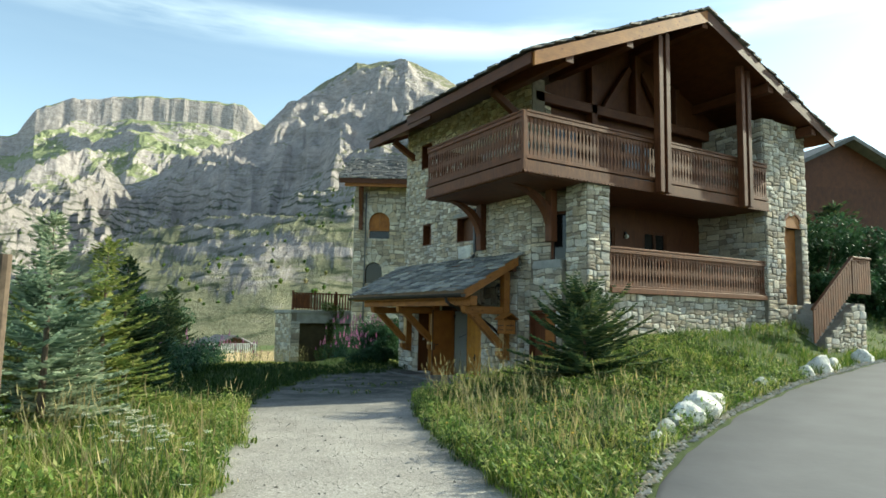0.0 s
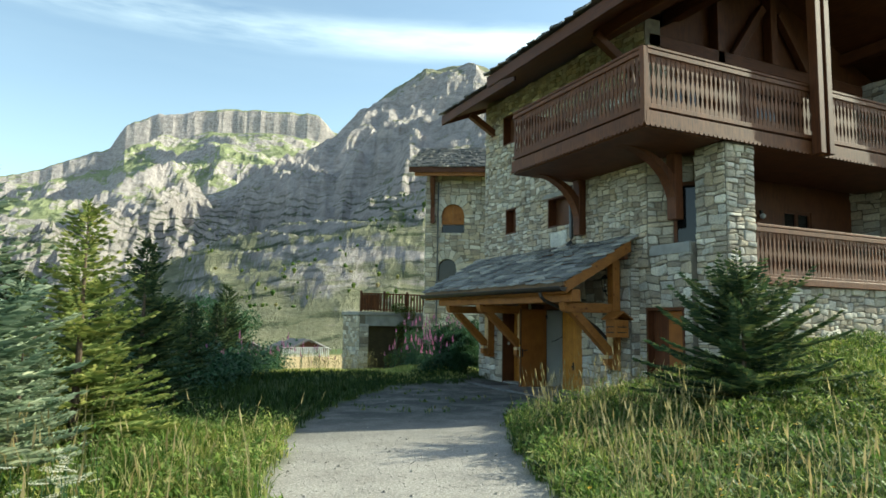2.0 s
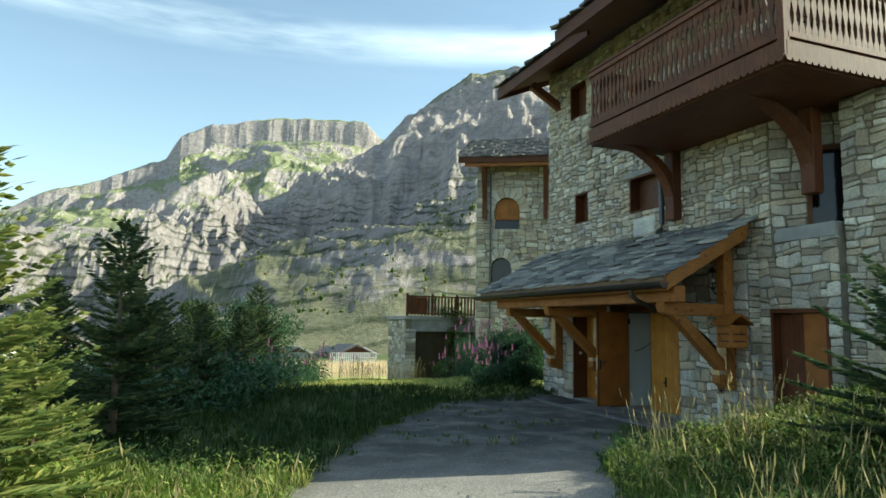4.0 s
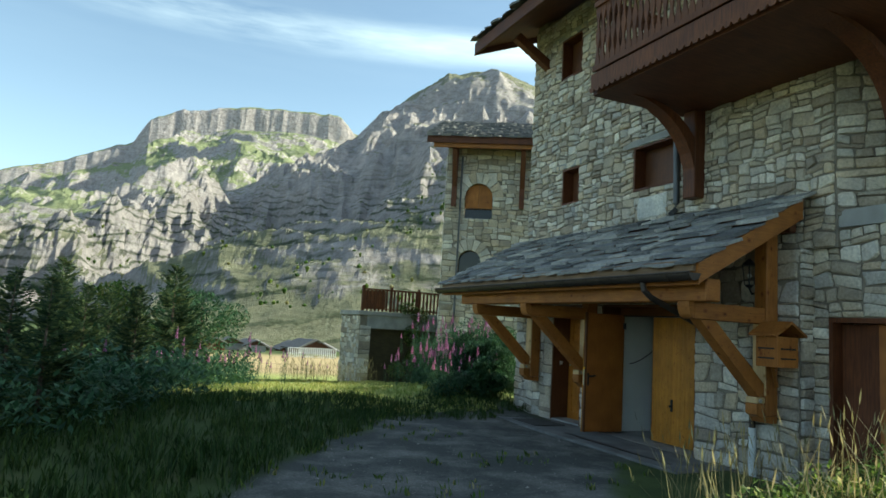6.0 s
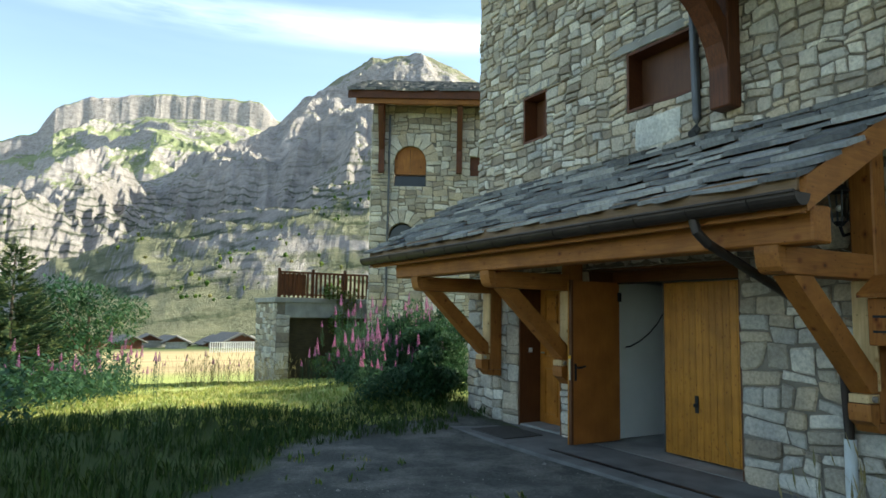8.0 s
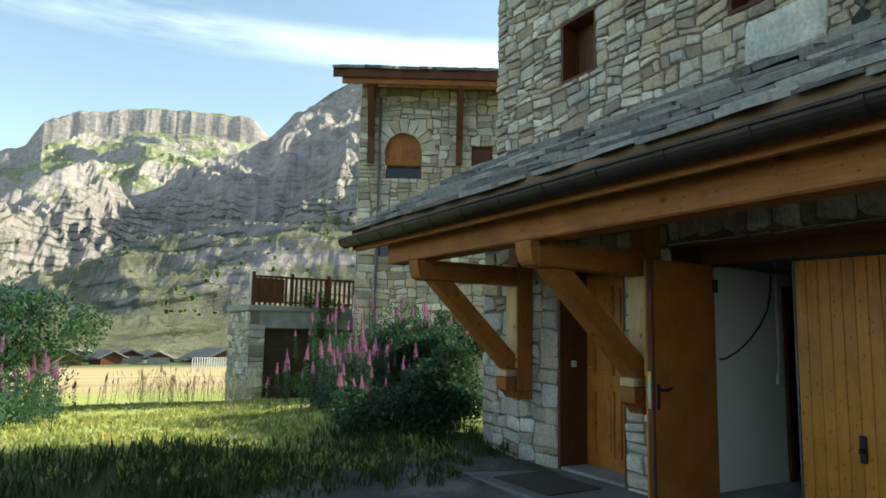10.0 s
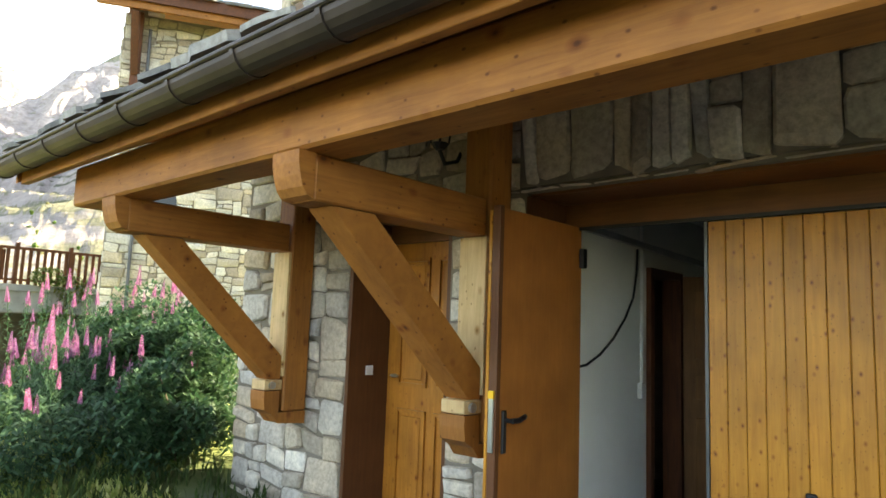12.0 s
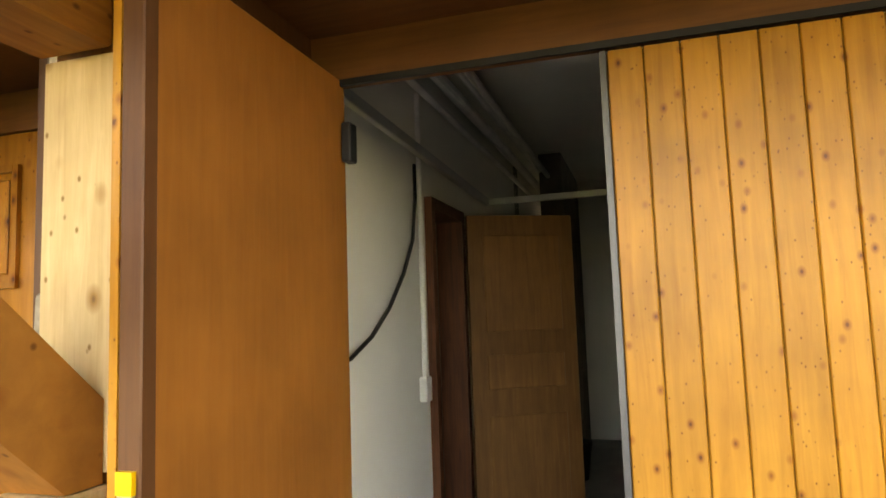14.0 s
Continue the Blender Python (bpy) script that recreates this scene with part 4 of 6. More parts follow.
for xx in (11.6, 13.5, 15.4):
    single("king_post", M_BROWN, roof, lambda bm: box(bm, xx - 0.12, xx + 0.12, 9.0, 9.25, 5.6 if xx == 11.6 else 8.42, 10.85 - abs(xx - RIDGE_X) * SL - 0.4, 0.012))
for xx, s in ((12.1, 1), (14.9, -1)):
    single("brace", M_BROWN, roof, lambda bm: beam(bm, (xx, 9.12, 8.4), (xx + 1.1 * s, 9.12, 9.9), 0.18, 0.2))
single("brace", M_BROWN, roof, lambda bm: beam(bm, (9.3, 9.3, 7.4), (8.0, 9.3, 8.2), 0.18, 0.2))
single("brace", M_BROWN, roof, lambda bm: beam(bm, (9.25, 15.9, 7.7), (8.3, 15.9, 8.25), 0.18, 0.2))

# ---- upper balcony ----
balcony = thing("balcony", "dark brown wooden balcony with cut-out boards round the house corner", "balcony")
BX, BY, BYN, BXE = 7.22, 6.91, 11.58, 17.0


def draw(bm):
    box(bm, BX + 0.06, XU, BY + 0.06, BYN, 5.36, 5.50)
    box(bm, XU, BXE, BY + 0.06, 9.28, 5.43, 5.55)


single("floor", M_BROWN_X, balcony, draw)
single("fascia", M_RAIL, balcony, lambda bm: box(bm, BX, BX + 0.05, BY, BYN, 5.43, 5.68, 0.006))
single("fascia", M_RAIL, balcony, lambda bm: box(bm, BX + 0.052, BXE, BY, BY + 0.05, 5.43, 5.68, 0.006))


def scallops(x0, x1, fixed, z, axis):
    bm = bmesh.new()
    n = int((x1 - x0) / 0.12)
    for i in range(n):
        a = x0 + (x1 - x0) * i / n
        b_ = a + (x1 - x0) / n
        m = (a + b_) / 2
        prof = [(a, z), (b_, z), (b_, z - 0.03), (m + 0.03, z - 0.075), (m - 0.03, z - 0.075), (a, z - 0.03)]
        if axis == "y":
            prism(bm, [(p[0], p[1]) for p in prof], "y", fixed, fixed + 0.02)
        else:
            prism(bm, [(p[0], p[1]) for p in prof], "x", fixed, fixed + 0.02)
    return bm


part("scalloped_edge", scallops(BX, BXE, BY - 0.022, 5.45, "y"), M_RAIL, balcony)
part("scalloped_edge", scallops(BY, BYN, BX - 0.022, 5.45, "x"), M_RAIL, balcony)


def baluster_mesh(h, w=0.112, t=0.025):
    """A flat board with a wasted outline, so that two of them leave a vase-shaped gap."""
    prof = [(0.0, 0.5), (0.14, 0.5), (0.20, 0.28), (0.30, 0.17), (0.40, 0.36), (0.47, 0.5), (0.55, 0.33), (0.66, 0.14), (0.76, 0.27), (0.82, 0.5), (1.0, 0.5)]
    L = [(-w * k, h * f) for f, k in prof]
    R = [(w * k, h * f) for f, k in prof]
    V = [(x, -t / 2, z) for x, z in L] + [(x, -t / 2, z) for x, z in R] + [(x, t / 2, z) for x, z in L] + [(x, t / 2, z) for x, z in R]
    n = len(L)
    F = []
    for i in range(n - 1):
        F += [(i, n + i, n + i + 1, i + 1), (2 * n + i + 1, 3 * n + i + 1, 3 * n + i, 2 * n + i), (i, i + 1, 2 * n + i + 1, 2 * n + i), (n + i + 1, n + i, 3 * n + i, 3 * n + i + 1)]
    me = bpy.data.meshes.new("baluster")
    me.from_pydata(V, [], F)
    me.materials.append(M_RAIL)
    return me


def railing(parent, p, q, z0, z1, spacing=0.122):
    p, q = Vector(p), Vector(q)
    d = (q - p)
    n = max(2, int(round(d.length / spacing)))
    me = baluster_mesh(z1 - z0 - 0.17)
    ang = math.atan2(d.y, d.x)
    for i in range(n):
        c = p + d * ((i + 0.5) / n)
        ob = new("baluster", me)
        ob.parent = parent
        ob.matrix_basis = pose(c.x, c.y, z0 + 0.10, 0, 0, math.degrees(ang))
    u = d.normalized()
    single("handrail", M_RAIL, parent, lambda bm: beam(bm, (p.x, p.y, z1 - 0.03), (q.x, q.y, z1 - 0.03), 0.11, 0.06))
    side = Vector((-u.y, u.x, 0)) * 0.035
    for k in (-1, 1):
        a, b_ = p + side * k, q + side * k
        single("rail", M_RAIL, parent, lambda bm: (beam(bm, (a.x, a.y, z0 + 0.11), (b_.x, b_.y, z0 + 0.11), 0.035, 0.09, 0.005)))
        single("rail", M_RAIL, parent, lambda bm: (beam(bm, (a.x, a.y, z1 - 0.12), (b_.x, b_.y, z1 - 0.12), 0.035, 0.09, 0.005)))


railing(balcony, (BX + 0.07, BYN, 0), (BX + 0.07, BY + 0.06, 0), 5.66, 6.93)
railing(balcony, (BX + 0.1, BY + 0.06, 0), (BXE, BY + 0.06, 0), 5.66, 6.93)
railing(balcony, (XU, BYN - 0.03, 0), (BX + 0.1, BYN - 0.03, 0), 5.66, 6.93)
for xx, yy in ((BX + 0.07, BY + 0.07),):
    single("corner_post", M_RAIL, balcony, lambda bm: box(bm, xx - 0.06, xx + 0.06, yy - 0.06, yy + 0.06, 5.66, 6.90, 0.01))


def curved_brace(parent, y, x_wall, z_low, x_out, z_top, mat, w=0.24, t=0.26):
    """A timber that bends from a wall post out to the floor above."""
    pts = []
    for i in range(9):
        a = (math.pi / 2) * i / 8
        pts.append((x_wall - (x_wall - x_out) * (1 - math.cos(a)), z_low + (z_top - z_low) * math.sin(a)))
    outer = pts
    inner = [(x + (t if i < 8 else t) * math.sin((math.pi / 2) * i / 8) * 0.0 + t * (0.75 if i else 0.9), z) for i, (x, z) in enumerate(pts)]
    bm = bmesh.new()
    for i in range(8):
        quad = [outer[i], outer[i + 1], (min(inner[i + 1][0] + 0.12 * i / 8, x_wall + 0.02), inner[i + 1][1]), (min(inner[i][0] + 0.12 * i / 8, x_wall + 0.02), inner[i][1])]
        prism(bm, quad, "y", y - w / 2, y + w / 2)
    bmesh.ops.remove_doubles(bm, verts=bm.verts, dist=0.0005)
    part("curved_brace", bm, mat, parent)


for yb in (11.3, 8.2):
    xw = XU - 0.02 if yb > 9 else 9.3
    single("wall_post", M_BROWN, balcony, lambda bm: box(bm, xw - 0.22, xw, yb - 0.13, yb + 0.13, 3.95, 5.36, 0.015))
    curved_brace(balcony, yb, xw - 0.2, 4.2, 7.7, 5.36, M_BROWN)
for xx in (11.75, 15.42):
    for k, dy in ((0, 0.0), (1, 0.0)):
        x0 = xx + k * 0.28
        single("tall_post", M_BROWN, balcony, lambda bm: box(bm, x0, x0 + 0.17, BY - 0.24, BY - 0.03, 5.38, 10.85 - abs(x0 - RIDGE_X) * SL - 0.3, 0.012))
    single("tall_post", M_BEAM_Z, balcony, lambda bm: box(bm, xx + 0.175, xx + 0.275, BY - 0.10, BY - 0.03, 5.38, 9.6, 0.006))

terrace_rail = thing("terrace_railing", "brown wooden railing of cut-out boards on the low stone wall", "railing")
railing(terrace_rail, (10.24, YS + 0.07, 0), (16.98, YS + 0.07, 0), 2.66, 3.83)
single("sill_beam", M_RAIL, terrace_rail, lambda bm: box(bm, 10.24, 16.98, YS - 0.03, YS + 0.2, 2.605, 2.75, 0.01))
wall_lamp = thing("wall_lamp", "small round white glass wall lamp on the timber wall", "wall lamp")
single("lamp_glass", M_PIPE, wall_lamp, lambda bm: bmesh.ops.create_uvsphere(bm, u_segments=10, v_segments=8, radius=0.07, matrix=Matrix.Translation((13.35, 9.42, 4.55))))
single("bracket", M_BLACK, wall_lamp, lambda bm: box(bm, 13.32, 13.38, 9.44, 9.498, 4.5, 4.7))

# arched door of the pier
adoor = thing("door_1", "arched brown plank door in the stone pier above the steps", "door", kind="structure")
single("door_leaf", M_BEAM_Z, adoor, lambda bm: (box(bm, 18.02, 18.93, YS + 0.2, YS + 0.26, 2.5, 5.0), prism(bm, [(18.475 + 0.455 * math.cos(radians(a)), 5.0 + 0.45 * math.sin(radians(a))) for a in range(0, 181, 15)], "y", YS - 0.01, YS + 0.26)))
single("notice", M_YELLOW, adoor, lambda bm: box(bm, 18.1, 18.22, YS + 0.18, YS + 0.198, 3.6, 4.1))
single("arch_frame", M_BROWN, adoor, lambda bm: [prism(bm, [(18.475 + 0.46 * math.cos(radians(a)), 5.0 + 0.46 * math.sin(radians(a))), (18.475 + 0.56 * math.cos(radians(a)), 5.0 + 0.56 * math.sin(radians(a))), (18.475 + 0.56 * math.cos(radians(a + 20)), 5.0 + 0.56 * math.sin(radians(a + 20))), (18.475 + 0.46 * math.cos(radians(a + 20)), 5.0 + 0.46 * math.sin(radians(a + 20)))], "y", YS - 0.04, YS + 0.1) for a in range(0, 180, 20)])

# outside stair with board railing
stair = thing("stair", "stone stair with brown board railing up the grassy bank", "stairs")
for i in range(7):
    single("step", M_CONCRETE, stair, lambda bm: box(bm, 17.3 + i * 0.28, 19.3, 5.75, YS - 0.02, 1.3 + i * 0.18 - 0.3, 1.48 + i * 0.18, 0.008))
single("wall", M_MORTAR, stair, lambda bm: prism(bm, [(17.3, 0.8), (19.6, 0.8), (19.6, 2.55), (19.1, 2.55), (17.3, 1.35)], "y", 5.5, 5.74))
PIECES.append((face_south(5.5), 17.35, 19.6, 1.0, 2.5, [], 0.28, None, 30, lambda u, v: v < 1.35 + (u - 17.3) * 0.67))
for i in range(16):
    x0 = 16.7 + i * 0.135
    zz = 1.35 + i * 0.1
    single("board", M_RAIL, stair, lambda bm: box(bm, x0, x0 + 0.12, 5.46, 5.49, zz, zz + 0.95, 0.004))
single("handrail", M_RAIL, stair, lambda bm: beam(bm, (16.65, 5.47, 2.3), (18.9, 5.47, 3.97), 0.1, 0.07))
single("handrail", M_RAIL, stair, lambda bm: beam(bm, (18.9, 5.47, 3.97), (20.0, 5.47, 3.97), 0.1, 0.07))
for i in range(8):
    x0 = 18.9 + i * 0.135
    single("board", M_RAIL, stair, lambda bm: box(bm, x0, x0 + 0.12, 5.46, 5.49, 2.85, 3.93, 0.004))

# ---- canopy over the doors ----
canopy = thing("canopy", "slate-covered timber canopy on three braced brackets over the doors", "canopy")
CY0, CY1, CX, CZ = 9.36, 16.62, 7.22, 2.60
CSL = (3.62 - CZ) / (XL - CX)
single("boarding", M_BEAM_X, canopy, lambda bm: prism(bm, [(CX, CZ), (XL, 3.62), (XL, 3.56), (CX, CZ - 0.06)], "y", CY0, CY1))
cdn = Vector((-1, 0, -CSL)).normalized()
slates(canopy, (XL + 0.1, CY0 - 0.03, 3.62 + 0.1 * CSL), (0, 1, 0), cdn, CY1 - CY0 + 0.06, (XL + 0.1 - CX) * math.sqrt(1 + CSL * CSL) + 0.05, 0.25, 0.42, 31, 0.034, joined=False, extra=0.012, lift=0.17)
single("purlin", M_BEAM_Y, canopy, lambda bm: box(bm, 7.42, 7.66, CY0 + 0.05, 16.15, 2.205, 2.48, 0.015))
single("wall_plate", M_BROWN_Y, canopy, lambda bm: box(bm, XL - 0.16, XL - 0.035, CY0 + 0.05, YN, 3.2, 3.4, 0.012))
single("fascia", M_BEAM_Y, canopy, lambda bm: box(bm, CX + 0.0, CX + 0.05, CY0, CY1, CZ - 0.215, CZ + 0.0, 0.004))
for y0 in (CY0 - 0.05, CY1):
    single("verge_board", M_BEAM_X, canopy, lambda bm: prism(bm, [(CX - 0.02, CZ + 0.03), (XL - 0.04, 3.63), (XL - 0.04, 3.37), (CX - 0.02, CZ - 0.21)], "y", y0, y0 + 0.05))
single("eave_batten", M_WEATHERED, canopy, lambda bm: box(bm, CX - 0.055, CX - 0.001, CY0, CY1, CZ - 0.06, CZ + 0.075, 0.004))
for i in range(13):
    yy = CY0 + 0.25 + i * (CY1 - CY0 - 0.5) / 12
    single("rafter", M_BROWN_X, canopy, lambda bm: beam(bm, (CX + 0.06, yy, CZ - 0.12), (XL - 0.05, yy, 3.62 - 0.13), 0.08, 0.12))


def half_pipe(bm, x, z, r, y0, y1):
    n = 10
    ring = [(x + r * math.cos(math.pi + math.pi * i / n), z + r * math.sin(math.pi + math.pi * i / n)) for i in range(n + 1)]
    ring += [(x + (r - 0.006) * math.cos(2 * math.pi - math.pi * i / n), z + (r - 0.006) * math.sin(2 * math.pi - math.pi * i / n)) for i in range(n + 1)]
    prism(bm, ring, "y", y0, y1)


gutter = thing("gutter", "dark brown metal half-round gutter along the eave of the canopy", "gutter")
single("channel", M_GUTTER, gutter, lambda bm: half_pipe(bm, CX - 0.095, 2.51, 0.088, CY0 - 0.06, CY1 + 0.06))
single("bead", M_GUTTER, gutter, lambda bm: tube(bm, [(CX - 0.185, CY0 - 0.06, 2.515), (CX - 0.185, CY1 + 0.06, 2.515)], 0.013, 8))
for y0 in (CY0 - 0.065, CY1 + 0.055):
    single("end_cap", M_GUTTER, gutter, lambda bm: prism(bm, [(CX - 0.095 + 0.09 * math.cos(math.pi + math.pi * i / 10), 2.51 + 0.09 * math.sin(math.pi + math.pi * i / 10)) for i in range(11)], "y", y0, y0 + 0.01))
for i in range(14):
    yy = CY0 + 0.3 + i * 0.54
    single("strap", M_GUTTER, gutter, lambda bm: half_pipe(bm, CX - 0.095, 2.512, 0.096, yy, yy + 0.028))
single("outlet_pipe", M_GUTTER, gutter, lambda bm: tube(bm, [(CX - 0.085, 10.2, 2.44), (CX - 0.07, 10.18, 2.33), (CX + 0.02, 10.15, 2.24), (8.35, 10.12, 1.82), (8.62, 10.11, 1.66), (XL - 0.11, 10.06, 1.40), (XL - 0.08, 10.04, 0.60)], 0.04, 12))
single("outlet_pipe", M_PIPE, gutter, lambda bm: tube(bm, [(XL - 0.08, 10.04, 0.62), (XL - 0.08, 10.04, -0.1)], 0.05, 12), "white plastic lower pipe")


def bracket(y, zb, name="bracket"):
    """Beam with a rounded nose, brace cut square at its foot, and a post that ends in a corbel."""
    nose = [(7.50, 2.205)] + [(7.41, 2.205), (7.412, 2.15)] + [(7.42 + 0.08 * (1 - math.cos(radians(a))), 2.13 - 0.13 * math.sin(radians(a))) for a in (15, 40, 65, 90)]
    br = single(name, M_BEAM_X, canopy, lambda bm: (box(bm, 7.501, XL - 0.29, y - 0.1, y + 0.1, 1.995, 2.205, 0.008), prism(bm, nose, "y", y - 0.099, y + 0.099)))
    single("post", M_BEAM_Z, br, lambda bm: box(bm, XL - 0.262, XL - 0.05, y - 0.1, y + 0.1, zb + 0.06, 3.2, 0.012))
    # added slab: its pale colour stands for daylight on the post's west side
    single("face_board", M_PALE_PINE, br, lambda bm: box(bm, XL - 0.285, XL - 0.263, y - 0.098, y + 0.098, zb + 0.32, 1.99, 0.003), "pale slab painting the light on the post's west face")
    single("corbel", M_BEAM_Z, br, lambda bm: prism(bm, [(XL - 0.29, zb + 0.215), (XL - 0.42, zb + 0.215), (XL - 0.42, zb + 0.15), (XL - 0.41, zb + 0.08), (XL - 0.34, zb + 0.04), (XL - 0.29, zb - 0.02), (XL - 0.05, zb - 0.04), (XL - 0.05, zb + 0.055), (XL - 0.29, zb + 0.055)], "y", y - 0.09, y + 0.09))
    single("end_block", M_PALE_PINE, br, lambda bm: box(bm, XL - 0.42, XL - 0.265, y - 0.085, y + 0.085, zb + 0.22, zb + 0.295, 0.006))
    single("brace", M_BEAM_D, br, lambda bm: prism(bm, [(7.61, 1.99), (7.87, 1.99), (XL - 0.29, zb + 0.47), (XL - 0.29, zb + 0.30), (XL - 0.38, zb + 0.30)], "y", y - 0.085, y + 0.085))
    single("bolt", M_STEEL, br, lambda bm: bmesh.ops.create_cone(bm, cap_ends=True, segments=12, radius1=0.026, radius2=0.026, depth=0.02, matrix=Matrix.Translation((XL - 0.36, y - 0.095, zb + 0.257)) @ Matrix.Rotation(radians(90), 4, "X")))
    return br


for yy, zb in ((9.77, 0.76), (13.60, 0.78), (15.5, 0.74)):
    bracket(yy, zb)


def lantern(x, y, z):
    l = thing("lantern", "black iron coach lantern on the wall under the canopy", "wall lantern", group="lanterns under the canopy")
    single("cage", M_BLACK, l, lambda bm: [beam(bm, (x + sx * 0.06, y + sy * 0.06, z + 0.16), (x + sx * 0.04, y + sy * 0.04, z - 0.1), 0.012, 0.012, 0) for sx in (-1, 1) for sy in (-1, 1)])
    single("roof", M_BLACK, l, lambda bm: bmesh.ops.create_cone(bm, cap_ends=True, segments=8, radius1=0.11, radius2=0.02, depth=0.09, matrix=Matrix.Translation((x, y, z + 0.205))))
    single("base", M_BLACK, l, lambda bm: bmesh.ops.create_cone(bm, cap_ends=True, segments=8, radius1=0.03, radius2=0.06, depth=0.04, matrix=Matrix.Translation((x, y, z - 0.12))))
    single("bulb", M_PIPE, l, lambda bm: bmesh.ops.create_uvsphere(bm, u_segments=8, v_segments=6, radius=0.03, matrix=Matrix.Translation((x, y, z + 0.02))))
    single("arm", M_BLACK, l, lambda bm: tube(bm, [(x, y, z - 0.14), (x + 0.05, y, z - 0.22), (XL - 0.05, y, z - 0.18), (XL - 0.0, y, z - 0.1)], 0.014, 8))


lantern(8.78, 13.95, 2.72)
lantern(8.74, 9.95, 2.62)

# ---- garage opening ----
DX = 9.38
gar = thing("door_2", "wide garage door, pine leaf shut and brown leaf swung open", "garage door", kind="structure")
single("head_board", M_HEAD, gar, lambda bm: (box(bm, XL + 0.04, DX + 0.06, 11.15, 13.42, 2.262, 2.30), box(bm, DX + 0.0, DX + 0.06, 11.15, 13.42, 2.11, 2.26)))
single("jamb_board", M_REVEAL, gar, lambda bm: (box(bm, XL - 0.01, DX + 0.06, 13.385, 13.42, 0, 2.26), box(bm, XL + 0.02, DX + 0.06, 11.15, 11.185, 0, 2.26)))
single("track_strip", M_BLACK, gar, lambda bm: box(bm, DX - 0.012, DX + 0.0, 11.19, 13.38, 2.095, 2.115))
shut = single("shut_leaf", M_HEAD, gar, lambda bm: box(bm, DX + 0.022, DX + 0.06, 11.19, 12.52, 0.02, 2.09), "pale pine tongue-and-groove boards")
n_b = 14
for i in range(n_b):
    a = 11.19 + (12.50 - 11.19) * i / n_b
    b_ = 11.19 + (12.50 - 11.19) * (i + 1) / n_b
    single("plank", M_PINE, shut, lambda bm: box(bm, DX, DX + 0.02, a + 0.0012, b_ - 0.0012, 0.02, 2.09, 0.0035))
single("edge_strip", M_METAL, shut, lambda bm: box(bm, DX + 0.0, DX + 0.05, 12.503, 12.52, 0.02, 2.09))
single("lock", M_BLACK, shut, lambda bm: (box(bm, DX - 0.02, DX - 0.001, 12.0, 12.05, 0.55, 0.75, 0.006), box(bm, DX - 0.06, DX - 0.02, 12.01, 12.04, 0.62, 0.66, 0.006)))
rs = random.Random(77)
lint = single("lintel_course", M_MORTAR, house, lambda bm: box(bm, XL - 0.03, XL - 0.005, 11.0, 13.46, 2.31, 3.0))
yy = 11.0
while yy < 13.40:
    ww = min(rs.choice((0.09, 0.12, 0.15, 0.19, 0.26)) * rs.uniform(0.85, 1.15), 13.46 - yy)
    cuts = [2.31, 2.96] if rs.random() < 0.6 or ww < 0.12 else [2.31, 2.31 + rs.uniform(0.18, 0.28), 2.31 + rs.uniform(0.36, 0.48), 2.96]
    for z0, z1 in zip(cuts, cuts[1:]):
        vv, ff = stone_shape(rs, ww + 0.015, z1 - z0 + 0.015, rs.uniform(0.02, 0.05))
        raw_part("lintel_stone", vv, ff, M_STONE, lint).matrix_basis = face_west(XL - 0.03) @ Matrix.Translation((yy + ww / 2, (z0 + z1) / 2, 0)) @ pose(0, 0, 0, 0, 0, rs.uniform(-3, 3))
    yy += ww
openl = single("open_leaf", M_LEAF_PANEL, gar, lambda bm: box(bm, 8.59, DX + 0.02, 13.285, 13.305, 0.03, 2.115, 0.003), "open leaf faced with smooth orange-brown veneer")
single("edge_strip", M_REVEAL, openl, lambda bm: box(bm, 8.55, 8.589, 13.28, 13.33, 0.03, 2.125, 0.003))
single("back_boards", M_PINE, openl, lambda bm: box(bm, 8.55, DX + 0.02, 13.332, 13.35, 0.03, 2.10))
single("handle_plate", M_BLACK, openl, lambda bm: box(bm, 8.60, 8.638, 13.268, 13.284, 0.83, 1.05, 0.006))
single("handle", M_BLACK, openl, lambda bm: (tube(bm, [(8.619, 13.284, 1.0), (8.619, 13.225, 1.0)], 0.012, 8), tube(bm, [(8.619, 13.225, 1.0), (8.67, 13.215, 1.002), (8.71, 13.218, 1.012), (8.74, 13.228, 1.015)], 0.014, 8)))
single("lock_case", M_STEEL, openl, lambda bm: box(bm, 8.54, 8.549, 13.29, 13.32, 0.84, 1.13))
single("lock_tag", M_YELLOW, openl, lambda bm: box(bm, 8.538, 8.549, 13.288, 13.322, 1.11, 1.15))
single("bracket_top", M_BLACK, openl, lambda bm: box(bm, DX - 0.02, DX + 0.03, 13.25, 13.28, 1.86, 1.98, 0.004))

# room behind the garage doors
single("wall_garage_north", M_PLASTER, None, lambda bm: wall_core(bm, face_south(13.5), DX + 0.065, 15.1, -0.05, 2.8, 0.12, [(10.78, 11.42, -0.1, 2.0)]), kind="structure", label="white plastered garage wall with a door opening")
single("wall_garage_south", M_PLASTER, None, lambda bm: box(bm, DX + 0.12, 15.0, 9.5, 9.6, -0.05, 2.8), kind="structure")
single("wall_garage_east", M_PLASTER, None, lambda bm: box(bm, 15.0, 15.1, 9.5, 13.4, -0.05, 2.8), kind="structure")
single("ceiling", M_PLASTER, None, lambda bm: box(bm, XL + 0.5, 15.1, 9.45, 13.8, 2.805, 2.95), kind="structure", label="pale garage ceiling")
